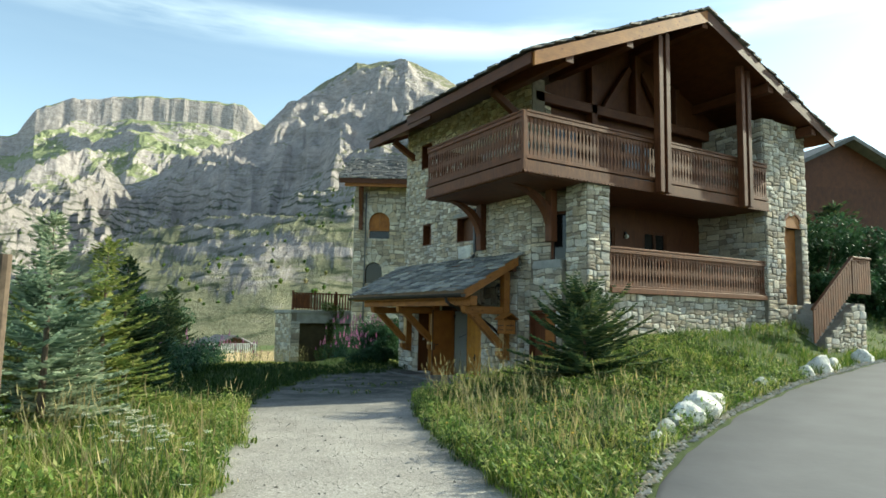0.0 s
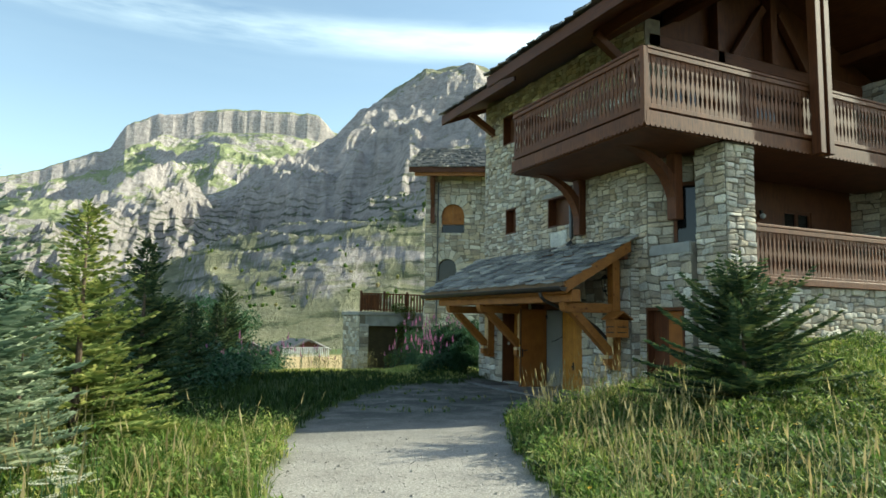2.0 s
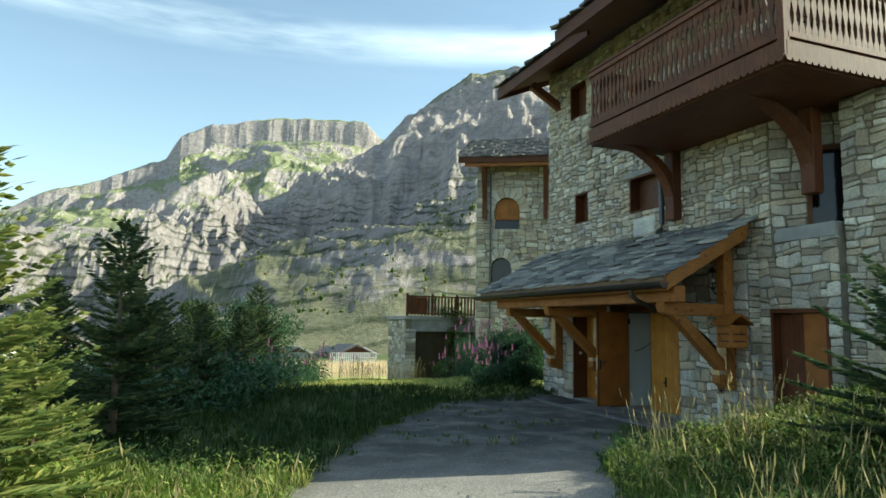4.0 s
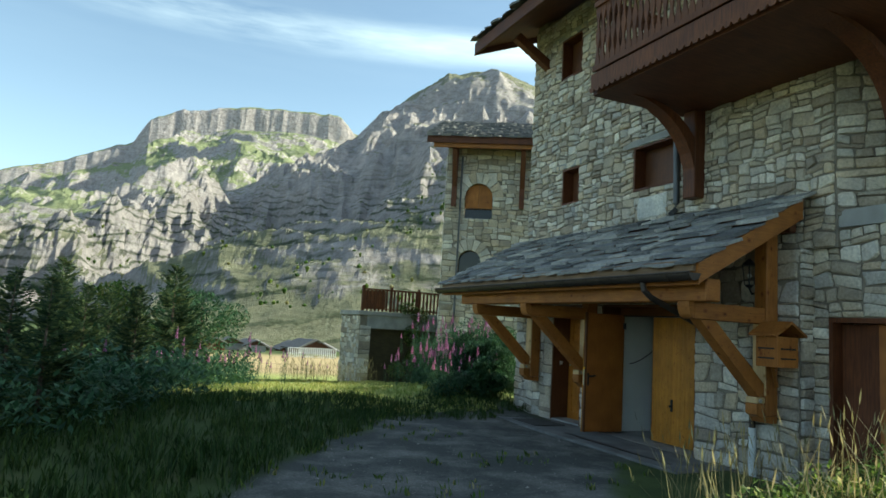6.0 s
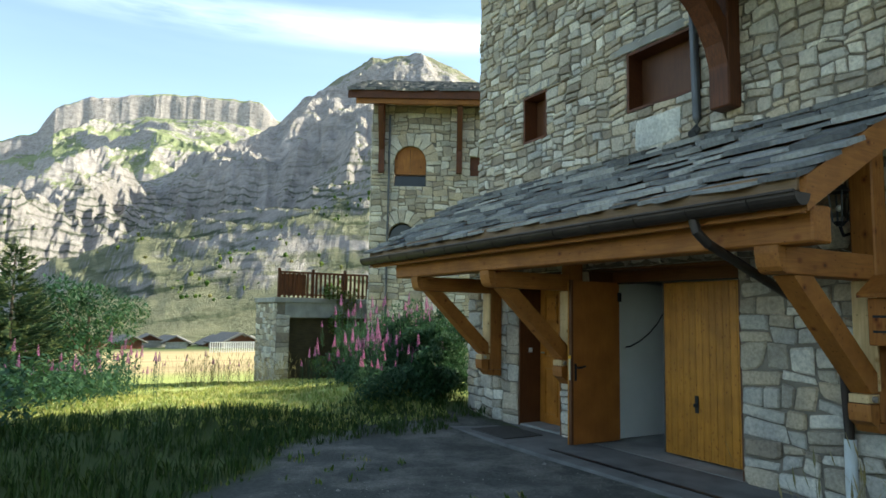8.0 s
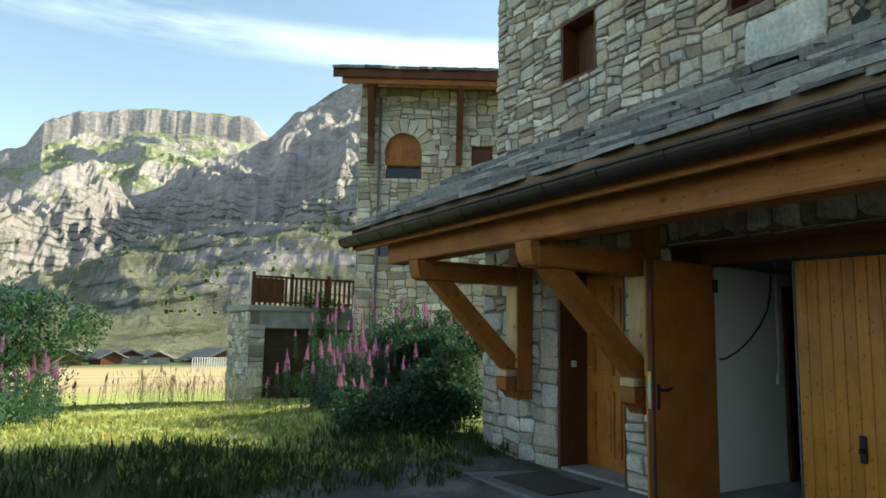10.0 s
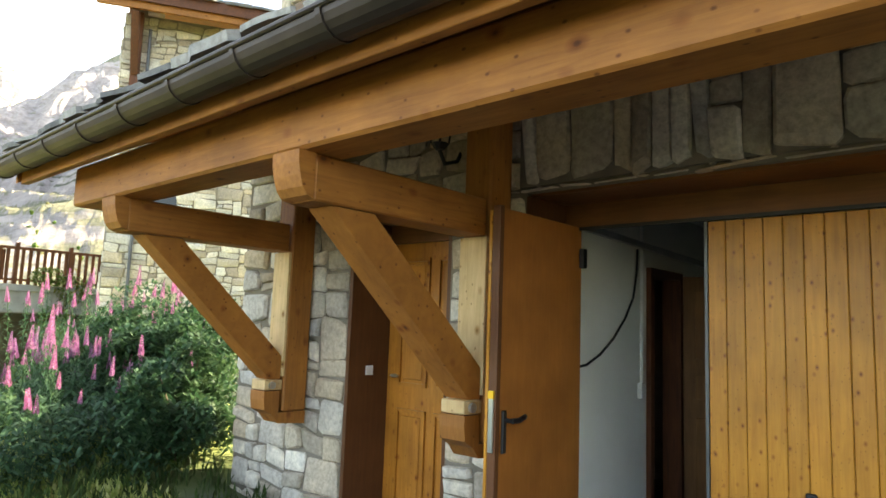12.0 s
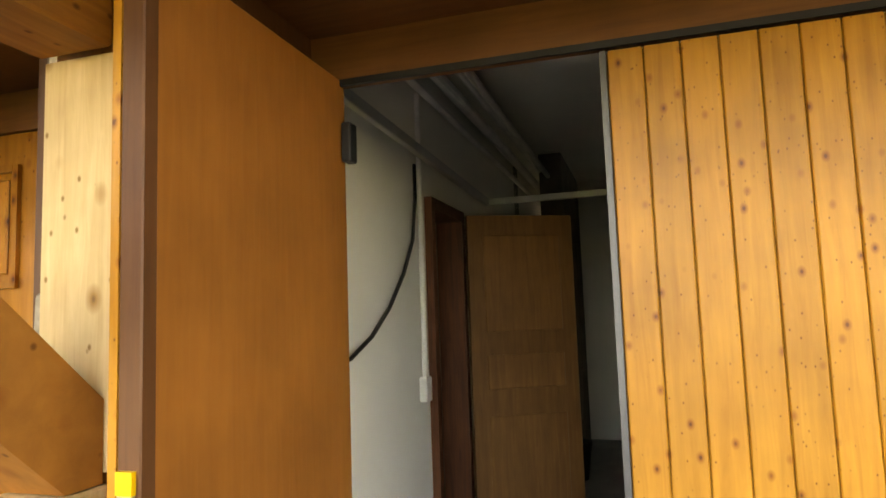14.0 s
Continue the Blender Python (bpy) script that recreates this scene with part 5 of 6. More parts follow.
single("floor", M_CONCRETE, None, lambda bm: (box(bm, XL + 0.02, 15.1, 9.45, 13.8, -0.12, -0.002)), kind="structure", label="bare grey concrete garage floor")
# darker copy of M_CONCRETE: the shade under the canopy is in its colour
M_APRON = plain_mat("concrete_with_canopy_shade", (0.16, 0.155, 0.15), 0.9, vary=0.3, scale=2.5, bumpy=0.5)
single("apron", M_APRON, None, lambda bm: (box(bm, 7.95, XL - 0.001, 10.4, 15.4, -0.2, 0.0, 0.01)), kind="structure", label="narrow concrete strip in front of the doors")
single("drain", M_BLACK, None, lambda bm: box(bm, 8.2, 8.26, 10.8, 13.3, 0.002, 0.008), kind="structure", label="dark slot drain in the concrete strip")
mat_ = single("doormat", plain_mat("mat_fibre", (0.06, 0.055, 0.05), 0.95, vary=0.3, scale=30, bumpy=0.8), None, lambda bm: box(bm, 8.1, 8.75, 14.1, 14.95, 0.0, 0.015, 0.005))
tagged(mat_, "dark doormat on the concrete before the entrance door", "doormat")
pipes = thing("pipes", "white pipes under the garage ceiling along the plastered wall", "pipes")
for yy, zz, r in ((13.40, 2.62, 0.035), (13.30, 2.66, 0.025), (13.22, 2.60, 0.022), (13.42, 2.48, 0.02)):
    single("pipe", M_PIPE, pipes, lambda bm: tube(bm, [(9.5, yy, zz), (14.9, yy, zz)], r, 10))
rail_ = single("door_rail", M_STEEL, None, lambda bm: (beam(bm, (9.46, 13.38, 2.16), (11.7, 13.38, 2.10), 0.03, 0.05, 0.004), beam(bm, (11.7, 13.38, 2.10), (11.7, 11.5, 2.10), 0.03, 0.04, 0.004)))
tagged(rail_, "grey steel door track along the white garage wall", "door track")
cable = single("cable", M_BLACK, None, lambda bm: tube(bm, [(10.56, 13.47, 2.12), (10.53, 13.46, 1.95), (10.45, 13.45, 1.74), (10.32, 13.45, 1.58), (10.14, 13.45, 1.43), (9.95, 13.45, 1.32), (9.78, 13.46, 1.25), (9.70, 13.47, 1.24)], 0.009, 8))
tagged(cable, "black cable hanging slack down the white garage wall", "cable")
cond = single("conduit", M_PIPE, None, lambda bm: (tube(bm, [(10.66, 13.48, 2.5), (10.66, 13.48, 1.1)], 0.014, 8), box(bm, 10.62, 10.70, 13.46, 13.499, 0.98, 1.1, 0.006)))
tagged(cond, "white conduit with a light switch on the garage wall", "conduit")
idoor = thing("inner_door", "brown panelled door standing open inside the garage", "door")
leaf = single("door_leaf", M_INNER, idoor, lambda bm: box(bm, 0, 0.66, -0.04, 0, 0.02, 1.97, 0.004))
leaf.matrix_basis = pose(11.36, 13.44, 0, 0, 0, -60)
for z0, z1 in ((0.15, 0.8), (0.95, 1.15), (1.28, 1.85)):
    single("panel", M_INNER, leaf, lambda bm: box(bm, 0.09, 0.57, -0.052, -0.041, z0, z1, 0.006))
single("door_frame", M_BROWN, idoor, lambda bm: (box(bm, 10.78, 10.84, 13.46, 13.62, 0, 2.0), box(bm, 11.36, 11.42, 13.46, 13.62, 0, 2.0), box(bm, 10.84, 11.36, 13.46, 13.62, 1.94, 2.0)))
shelf = thing("shelf", "empty dark wooden shelf unit at the back of the garage", "shelf unit")
single("frame", M_BROWN, shelf, lambda bm: (box(bm, 13.6, 13.64, 13.1, 13.45, 0, 2.0), box(bm, 14.5, 14.54, 13.1, 13.45, 0, 2.0), box(bm, 13.64, 14.5, 13.43, 13.45, 0, 2.0)))
for zz in (0.3, 0.8, 1.3, 1.8):
    single("board", M_BROWN_X, shelf, lambda bm: box(bm, 13.64, 14.5, 13.1, 13.43, zz, zz + 0.025))
bucket = thing("bucket", "dark plastic bucket on the garage floor by the shelf", "bucket")
single("body", M_BLACK, bucket, lambda bm: bmesh.ops.create_cone(bm, cap_ends=True, segments=20, radius1=0.12, radius2=0.16, depth=0.3, matrix=Matrix.Translation((13.3, 13.1, 0.15))))

# ---- entrance ----
ent = thing("door_3", "varnished pine entrance door set deep in a brown reveal", "door", kind="structure")
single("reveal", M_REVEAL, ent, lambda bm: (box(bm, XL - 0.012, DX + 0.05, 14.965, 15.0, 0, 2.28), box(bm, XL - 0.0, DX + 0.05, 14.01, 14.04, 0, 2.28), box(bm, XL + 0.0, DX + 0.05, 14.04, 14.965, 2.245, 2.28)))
dl = single("door_leaf", M_DOOR, ent, lambda bm: box(bm, DX, DX + 0.05, 14.04, 14.965, 0.02, 2.1, 0.004))
single("head", M_HEAD, ent, lambda bm: box(bm, DX - 0.02, DX + 0.05, 14.04, 14.965, 2.1, 2.245))
for z0, z1 in ((0.15, 0.85), (1.02, 1.42), (1.54, 1.98)):
    for y0, y1 in ((14.16, 14.46), (14.54, 14.84)):
        single("moulding", M_DOOR, dl, lambda bm: [box(bm, DX - 0.018, DX - 0.002, *q) for q in ((y0, y0 + 0.025, z0, z1), (y1 - 0.025, y1, z0, z1), (y0 + 0.026, y1 - 0.026, z0, z0 + 0.025), (y0 + 0.026, y1 - 0.026, z1 - 0.025, z1))])
        single("panel", M_DOOR, dl, lambda bm: box(bm, DX - 0.012, DX - 0.002, y0 + 0.05, y1 - 0.05, z0 + 0.05, z1 - 0.05, 0.005))
single("knob", M_STEEL, dl, lambda bm: tube(bm, [(DX - 0.001, 14.87, 1.09), (DX - 0.05, 14.87, 1.09), (DX - 0.055, 14.80, 1.09)], 0.011, 8))
single("threshold", M_CONCRETE, ent, lambda bm: box(bm, XL - 0.0, DX + 0.05, 14.04, 14.965, 0.0, 0.03))
swp = single("switch", M_PIPE, ent, lambda bm: box(bm, 9.15, 9.22, 14.955, 14.964, 1.09, 1.16, 0.002))
# garden door
gd = thing("door_4", "dark brown double door ajar in the stone wall behind grass", "door", kind="structure")
single("frame", M_BROWN, gd, lambda bm: (box(bm, 9.24, 9.5, 9.12, 9.17, -0.1, 2.12), box(bm, 9.24, 9.5, 8.07, 8.12, -0.1, 2.12), box(bm, 9.24, 9.5, 8.12, 9.12, 2.06, 2.12)))
single("leaf", M_BROWN, gd, lambda bm: box(bm, 9.42, 9.46, 8.62, 9.12, -0.08, 2.05))
single("leaf", M_LEAF_PANEL, gd, lambda bm: box(bm, 9.36, 9.40, 8.12, 8.62, -0.08, 2.05))

# mailbox and down pipe
mb = thing("mailbox", "varnished wooden letter box with gabled roof by the canopy bracket", "mailbox")
single("body", M_BEAM_Z, mb, lambda bm: box(bm, 8.48, 8.86, 9.30, 9.62, 1.46, 1.84, 0.008))
single("roof", M_BEAM_X, mb, lambda bm: prism(bm, [(8.40, 1.84), (8.67, 2.0), (8.94, 1.84), (8.94, 1.87), (8.67, 2.035), (8.40, 1.87)], "y", 9.24, 9.66))
for zz in (1.56, 1.68):
    single("slot", M_BLACK, mb, lambda bm: box(bm, 8.474, 8.479, 9.34, 9.58, zz, zz + 0.02))
    single("slot", M_BLACK, mb, lambda bm: box(bm, 8.54, 8.80, 9.292, 9.299, zz, zz + 0.02))
single("support", M_BEAM_X, mb, lambda bm: beam(bm, (8.6, 9.46, 1.46), (8.86, 9.62, 1.2), 0.05, 0.05))
dp = single("downpipe", M_METAL, None, lambda bm: tube(bm, [(XU - 0.08, 11.75, 5.3), (XU - 0.08, 11.72, 3.95), (XU - 0.12, 11.70, 3.82), (XU - 0.22, 11.68, 3.74)], 0.05, 12))
tagged(dp, "dark metal down pipe ending above the slate canopy", "downpipe")

# ---- tower behind ----
tower = thing("tower", "stone tower with slate roof and arched windows behind the house", "tower")
TH = [(0.80, 1.92, 6.15, 7.6), (0.66, 1.56, 3.7, 4.85), (3.5, 4.15, 6.55, 7.25), (0.9, 1.6, 0.5, 1.2)]
tower.location = (12.1, 28.0, 0)
tower.rotation_euler = (0, 0, radians(-30))
TM = face_south(0.0)
single("wall", M_MORTAR, tower, lambda bm: wall_core(bm, TM, 0, 6.5, -0.9, 9.1, 0.45, TH))
single("wall", M_MORTAR, tower, lambda bm: box(bm, 0, 0.45, 0.452, 4, -0.9, 9.1))
single("wall", M_MORTAR, tower, lambda bm: box(bm, 0.452, 6.5, 3.6, 4, -0.9, 8.9))


def arch_clip(u, v):
    return not ((v > 7.1 and (u - 1.36) ** 2 + (v - 7.05) ** 2 < 1.0) or (v > 4.4 and (u - 1.11) ** 2 + (v - 4.4) ** 2 < 0.8))


PIECES_T = [(tower, TM, 0, 6.5, -0.7, 9.05, TH, 0.36, None, 41, arch_clip), (tower, face_west(0), 0, 4, -0.7, 8.8, [], 0.4, None, 42, None)]
for cx, cz, r in ((1.36, 7.05, 0.56), (1.11, 4.40, 0.45)):
    for k in range(9):
        a0, a1 = radians(180 * k / 9), radians(180 * (k + 1) / 9)
        single("arch_stone", M_STONE, tower, lambda bm: prism(bm, [(cx + r * math.cos(a0 + 0.02), cz + r * math.sin(a0 + 0.02)), (cx + (r + 0.45) * math.cos(a0 + 0.02), cz + (r + 0.45) * math.sin(a0 + 0.02)), (cx + (r + 0.45) * math.cos(a1 - 0.02), cz + (r + 0.45) * math.sin(a1 - 0.02)), (cx + r * math.cos(a1 - 0.02), cz + r * math.sin(a1 - 0.02))], "y", -0.07, 0.02))
    for s_ in (-1, 1):
        single("spandrel", M_MORTAR, tower, lambda bm: prism(bm, [(cx + s_ * r * math.cos(radians(a)), cz + r * math.sin(radians(a))) for a in range(0, 91, 15)] + [(cx, cz + r + 0.01), (cx + s_ * (r + 0.005), cz + r + 0.01)], "y", 0.004, 0.3))
single("shutter", M_BEAM_Z, tower, lambda bm: box(bm, 0.8, 1.355, 0.12, 0.18, 6.6, 7.6))
single("shutter", M_BEAM_Z, tower, lambda bm: box(bm, 1.365, 1.92, 0.12, 0.18, 6.6, 7.6))
single("pane", M_DARKGLASS, tower, lambda bm: box(bm, 0.8, 1.92, 0.3, 0.32, 6.15, 6.59))
single("pane", M_DARKGLASS, tower, lambda bm: box(bm, 0.66, 1.56, 0.3, 0.34, 3.7, 4.85))
single("shutter", M_BROWN, tower, lambda bm: box(bm, 3.5, 4.15, 0.12, 0.16, 6.55, 7.25))
single("pane", M_DARKGLASS, tower, lambda bm: box(bm, 0.9, 1.6, 0.2, 0.24, 0.5, 1.2))
TSL = 0.405
troof = single("roof", M_BROWN_X, tower, lambda bm: prism(bm, [(-0.95, 8.95), (5.3, 8.95 + 6.25 * TSL), (8.0, 10.4), (8.0, 10.28), (5.3, 8.83 + 6.25 * TSL), (-0.95, 8.85)], "x", -0.72, 7.2))
troof.location.z = 0.28
single("gable", M_MORTAR, tower, lambda bm: prism(bm, [(0.46, 9.1), (3.999, 9.1), (3.999, 9.03 + 4.9 * TSL), (0.46, 9.06 + 1.4 * TSL)], "x", 0.0, 0.45))
single("fascia", M_BROWN_X, troof, lambda bm: box(bm, -0.74, 7.2, -1.02, -0.96, 8.74, 9.03))
single("lower_fascia", M_BEAM_X, troof, lambda bm: box(bm, -0.5, 7.2, -0.93, -0.83, 8.58, 8.84))
single("side_board", M_BROWN_Y, troof, lambda bm: prism(bm, [(-0.95, 9.0), (5.3, 9.0 + 6.25 * TSL), (5.3, 8.74 + 6.25 * TSL), (-0.95, 8.74)], "x", -0.78, -0.722))
slates(troof, (-0.78, 5.3, 8.96 + 6.25 * TSL), (1, 0, 0), Vector((0, -1, -TSL)).normalized(), 7.9, 6.3 * math.sqrt(1 + TSL * TSL), 0.36, 0.5, 43, 0.06)
for xx in (0.25, 3.0):
    single("brace", M_BROWN, tower, lambda bm: box(bm, xx, xx + 0.2, -0.24, -0.07, 6.6, 9.06))
    single("brace", M_BROWN, tower, lambda bm: beam(bm, (xx + 0.1, -0.2, 7.45), (xx + 0.1, -0.85, 8.82), 0.18, 0.2))
single("rain_pipe", M_METAL, tower, lambda bm: tube(bm, [(0.62, -0.1, 8.7), (0.62, -0.1, -0.5)], 0.04, 8))

# garage with a roof terrace beside the tower
annex = thing("annex", "low stone garage with a roof terrace beside the tower", "garage building")
AX0, AX1, AY, AD = 9.80, 14.85, 31.1, 2.9
single("wall", M_MORTAR, annex, lambda bm: wall_core(bm, face_south(AY), AX0, AX1, -1.4, 2.0, 0.45, [(10.3, 13.55, -1.5, 1.42)]))
single("wall", M_MORTAR, annex, lambda bm: box(bm, AX0, AX0 + 0.45, AY + 0.452, AY + AD, -1.6, 2.0))
single("wall", M_MORTAR, annex, lambda bm: box(bm, AX0 + 0.452, AX1, AY + AD - 0.4, AY + AD, -1.6, 2.0))
PIECES_T += [(annex, face_south(AY), AX0, AX1, -1.2, 1.55, [(10.3, 13.55, -1.5, 1.6)], 0.36, None, 44, None), (annex, face_west(AX0), AY, AY + AD, -1.3, 1.95, [], 0.36, None, 45, None)]
single("slab", M_CONCRETE, annex, lambda bm: box(bm, AX0 - 0.12, AX1, AY - 0.12, AY + AD, 2.0, 2.18, 0.01))
single("lintel", M_CONCRETE, annex, lambda bm: box(bm, AX0 + 0.3, AX1, AY - 0.03, AY - 0.001, 1.45, 2.0))
single("garage_door", M_OLIVE, annex, lambda bm: box(bm, 10.25, 13.6, AY + 0.3, AY + 0.36, -1.4, 1.45))
arail = thing("terrace_railing", "weathered brown picket railing round the low garage's roof terrace", "railing")
single("handrail", M_RAIL, arail, lambda bm: box(bm, AX0, AX1, AY, AY + 0.1, 3.1, 3.17))
single("bottom_rail", M_RAIL, arail, lambda bm: box(bm, AX0, AX1, AY + 0.02, AY + 0.08, 2.27, 2.33))
single("privacy_boards", M_RAIL, arail, lambda bm: box(bm, AX0 + 0.05, AX0 + 1.1, AY + 0.082, AY + 0.1, 2.3, 3.08))
for i in range(4):
    single("post", M_RAIL, arail, lambda bm: box(bm, AX0 + i * 1.3, AX0 + 0.09 + i * 1.3, AY - 0.02, AY + 0.09, 2.19, 3.28))
pk = bpy.data.meshes.new("picket")
bm = bmesh.new()
box(bm, -0.04, 0.04, -0.015, 0.015, 2.19, 3.1)
bm.to_mesh(pk)
bm.free()
pk.materials.append(M_RAIL)
for i in range(30):
    ob = new("picket", pk)
    ob.parent = arail
    ob.location = (AX0 + 0.1 + i * 0.175, AY + 0.05, 0)


# ---- planting ----
RNG = np.random.default_rng(4)


def spruce_crown(h, r, seed, dense=1.0, droop=0.35, low=0.04, power=0.85, lift=1.0):
    """Whorls of boughs; every bough carries rows of short needle-covered twigs, as crossed narrow quads."""
    rg = np.random.default_rng(seed)
    Q = []
    z = low * h
    while z < h * 0.985:
        f = 1 - z / h
        L0 = r * f ** power + 0.06
        nb = int(5 + 4 * f)
        for k in range(nb):
            a = rg.uniform(0, 2 * math.pi)
            L = L0 * rg.uniform(0.5, 1.2)
            zz = z + rg.uniform(-0.05, 0.05)
            dx, dy = math.cos(a), math.sin(a)
            rise = (rg.uniform(0.15, 0.6) * (1.2 - f) + 0.05) * lift
            step = 0.055 / dense
            n = max(3, int(L / step))
            for i in range(n):
                t = (i + 0.6) / n
                px, py = dx * L * t, dy * L * t
                pz = zz + L * (rise * t - droop * t * t * f * 0.9 + 0.22 * t ** 3)
                tl = (0.10 + 0.26 * L * (1 - t)) * rg.uniform(0.7, 1.2)
                tl = min(tl, 0.26)
                for s in (-1, 1):
                    b = a + s * rg.uniform(0.6, 1.0)
                    ex, ey, ez = math.cos(b) * tl, math.sin(b) * tl, rg.uniform(-0.10, 0.10) * tl + 0.02
                    w = 0.017 + 0.008 * rg.random()
                    nx, ny = -math.sin(b) * w, math.cos(b) * w
                    p0, p1 = (px, py, pz), (px + ex, py + ey, pz + ez)
                    m = ((p0[0] + p1[0]) / 2, (p0[1] + p1[1]) / 2, (p0[2] + p1[2]) / 2)
                    Q.append((p0, (m[0] + nx, m[1] + ny, m[2]), p1, (m[0] - nx, m[1] - ny, m[2])))
                    Q.append((p0, (m[0], m[1], m[2] + w), p1, (m[0], m[1], m[2] - w)))
            # the bough's own tip
            px, py, pz = dx * L, dy * L, zz + L * (rise - droop * f * 0.9 + 0.22)
            Q.append(((px, py, pz), (px + dx * 0.06 - dy * 0.015, py + dy * 0.06 + dx * 0.015, pz + 0.02), (px + dx * 0.14, py + dy * 0.14, pz + 0.05), (px + dx * 0.06 + dy * 0.015, py + dy * 0.06 - dx * 0.015, pz + 0.02)))
        z += (0.085 + 0.05 * f) * (h / 3.0) ** 0.5 / dense ** 0.5
    for k in range(14):   # leader
        zz = h * (0.93 + 0.006 * k)
        a = k * 2.4
        Q.append(((0, 0, zz), (math.cos(a) * 0.03, math.sin(a) * 0.03, zz + 0.04), (math.cos(a) * 0.05, math.sin(a) * 0.05, zz + 0.09), (0, 0, zz + 0.05)))
    return np.array(Q)


def spruce(h, r, seed, mat, label, dense=1.0, group="young spruces along the track", power=0.8, lift=1.1):
    t = thing("spruce", label, "spruce tree", group=group)
    single("trunk", M_BARK, t, lambda bm: tube(bm, [(0, 0, -0.3), (0.01, 0, h * 0.4), (0, 0.01, h * 0.98)], 0.035 * h ** 0.6, 8, 0.006))
    quad_part("crown", spruce_crown(h, r, seed, dense, power=power, lift=lift), mat, t)
    return t


SP = [spruce(3.0, 1.15, 1, M_BLUESPRUCE, "young blue-green spruce in the grass beside the track", 0.85),
      spruce(3.0, 1.15, 2, M_SPRUCE, "young yellowish-green spruce in the grass beside the track", 0.82),
      spruce(3.0, 1.1, 3, M_DARKSPRUCE, "slim spruce in the grass with shade in its dark needles")]
spots = [(-1.54, 6.16, 2.75, 1), (-2.3, 4.3, 2.75, 0), (-3.4, 5.3, 2.2, 0), (-3.1, 3.1, 1.5, 0), (-3.9, 6.9, 2.6, 1), (-2.3, 7.6, 1.9, 0), (-0.85, 9.9, 2.8, 2), (-1.9, 4.9, 1.5, 0), (-1.3, 7.6, 1.6, 1), (-2.6, 5.5, 1.9, 1),
         (-1.9, 11.6, 2.2, 2), (0.2, 13.6, 1.9, 2), (-0.6, 16.0, 2.1, 2), (1.2, 17.8, 2.1, 2), (0.1, 20.5, 2.4, 2), (2.0, 22.4, 3.15, 2), (2.3, 25.6, 2.6, 2), (-1.6, 19.0, 2.4, 2), (0.4, 25, 2.6, 2), (-3.4, 14, 2.8, 2), (-1.2, 28, 3.1, 2)]
for i, (x, y, h, k) in enumerate(spots):
    m = pose(x, y, ground_z(x, y) - 0.03, 0, 0, i * 77) @ Matrix.Diagonal((h / 3.0, h / 3.0, h / 3.0, 1))
    if i in (0, 1, 6):
        SP[{0: 1, 1: 0, 6: 2}[i]].matrix_basis = m
    else:
        c = copy_thing(SP[k], Matrix.Identity(4))
        c.matrix_basis = m
sh = spruce(1.95, 1.55, 9, M_DARKSPRUCE, "broad dark spruce bush on the bank before the house", 1.15, "", 0.55, 1.3)
sh.location = (7.45, 5.1, ground_z(7.45, 5.1) - 0.05)


def leaf_cloud(n, size, centre_fn, seed):
    """Small leaves as folded quads at points that centre_fn gives."""
    rg = np.random.default_rng(seed)
    P = centre_fn(rg, n)
    a = rg.uniform(0, 2 * np.pi, len(P))
    tilt = rg.uniform(-0.9, 0.9, len(P))
    s = size * rg.uniform(0.6, 1.3, len(P))
    u = np.stack([np.cos(a) * np.cos(tilt), np.sin(a) * np.cos(tilt), np.sin(tilt)], 1) * s[:, None]
    v = np.stack([-np.sin(a), np.cos(a), rg.uniform(-0.4, 0.4, len(P))], 1) * (s * 0.33)[:, None]
    return np.stack([P - u, P + v, P + u, P - v], 1)


def blob_points(blobs):
    def fn(rg, n):
        out = []
        w = np.array([b[3] ** 2 for b in blobs])
        for (x, y, z, r, fz), c in zip(blobs, (w / w.sum() * n).astype(int)):
            d = rg.normal(size=(c, 3))
            d /= np.linalg.norm(d, axis=1)[:, None]
            rad = r * (0.55 + 0.5 * rg.random(c) ** 0.6)
            out.append(np.array([x, y, z]) + d * rad[:, None] * np.array([1, 1, fz]))
        P = np.concatenate(out)
        return P[P[:, 2] > -1.2]
    return fn


# bushes at the house's north corner
rb = random.Random(8)
for i, (x, y, h, r) in enumerate([(8.75, 16.95, 0.95, 0.5), (9.2, 17.7, 1.35, 0.65), (9.6, 18.8, 1.7, 0.8), (9.0, 18.5, 1.1, 0.6), (10.0, 20.2, 2.0, 1.1), (9.4, 20.8, 1.6, 0.8), (10.9, 22.0, 2.1, 1.2), (10.6, 23.9, 2.0, 1.2)]):
    b_ = thing("bush", "dense dark green leafy bush at the house corner", "bush", (x, y, ground_z(x, y)), group="bushes at the house corner")
    blobs = [(rb.uniform(-r, r) * 0.75, rb.uniform(-r, r) * 0.75, h * rb.uniform(0.2, 0.8), r * rb.uniform(0.28, 0.5), 0.85) for k in range(14)]
    quad_part("leaves", leaf_cloud(7000, 0.05, blob_points(blobs), 60 + i), M_BUSH, b_)
    single("stems", M_BARK, b_, lambda bm: [tube(bm, [(0, 0, 0), (p[0] * 0.6, p[1] * 0.6, p[2] * 0.7), (p[0], p[1], p[2])], 0.014, 5, 0.005) for p in blobs[:7]])


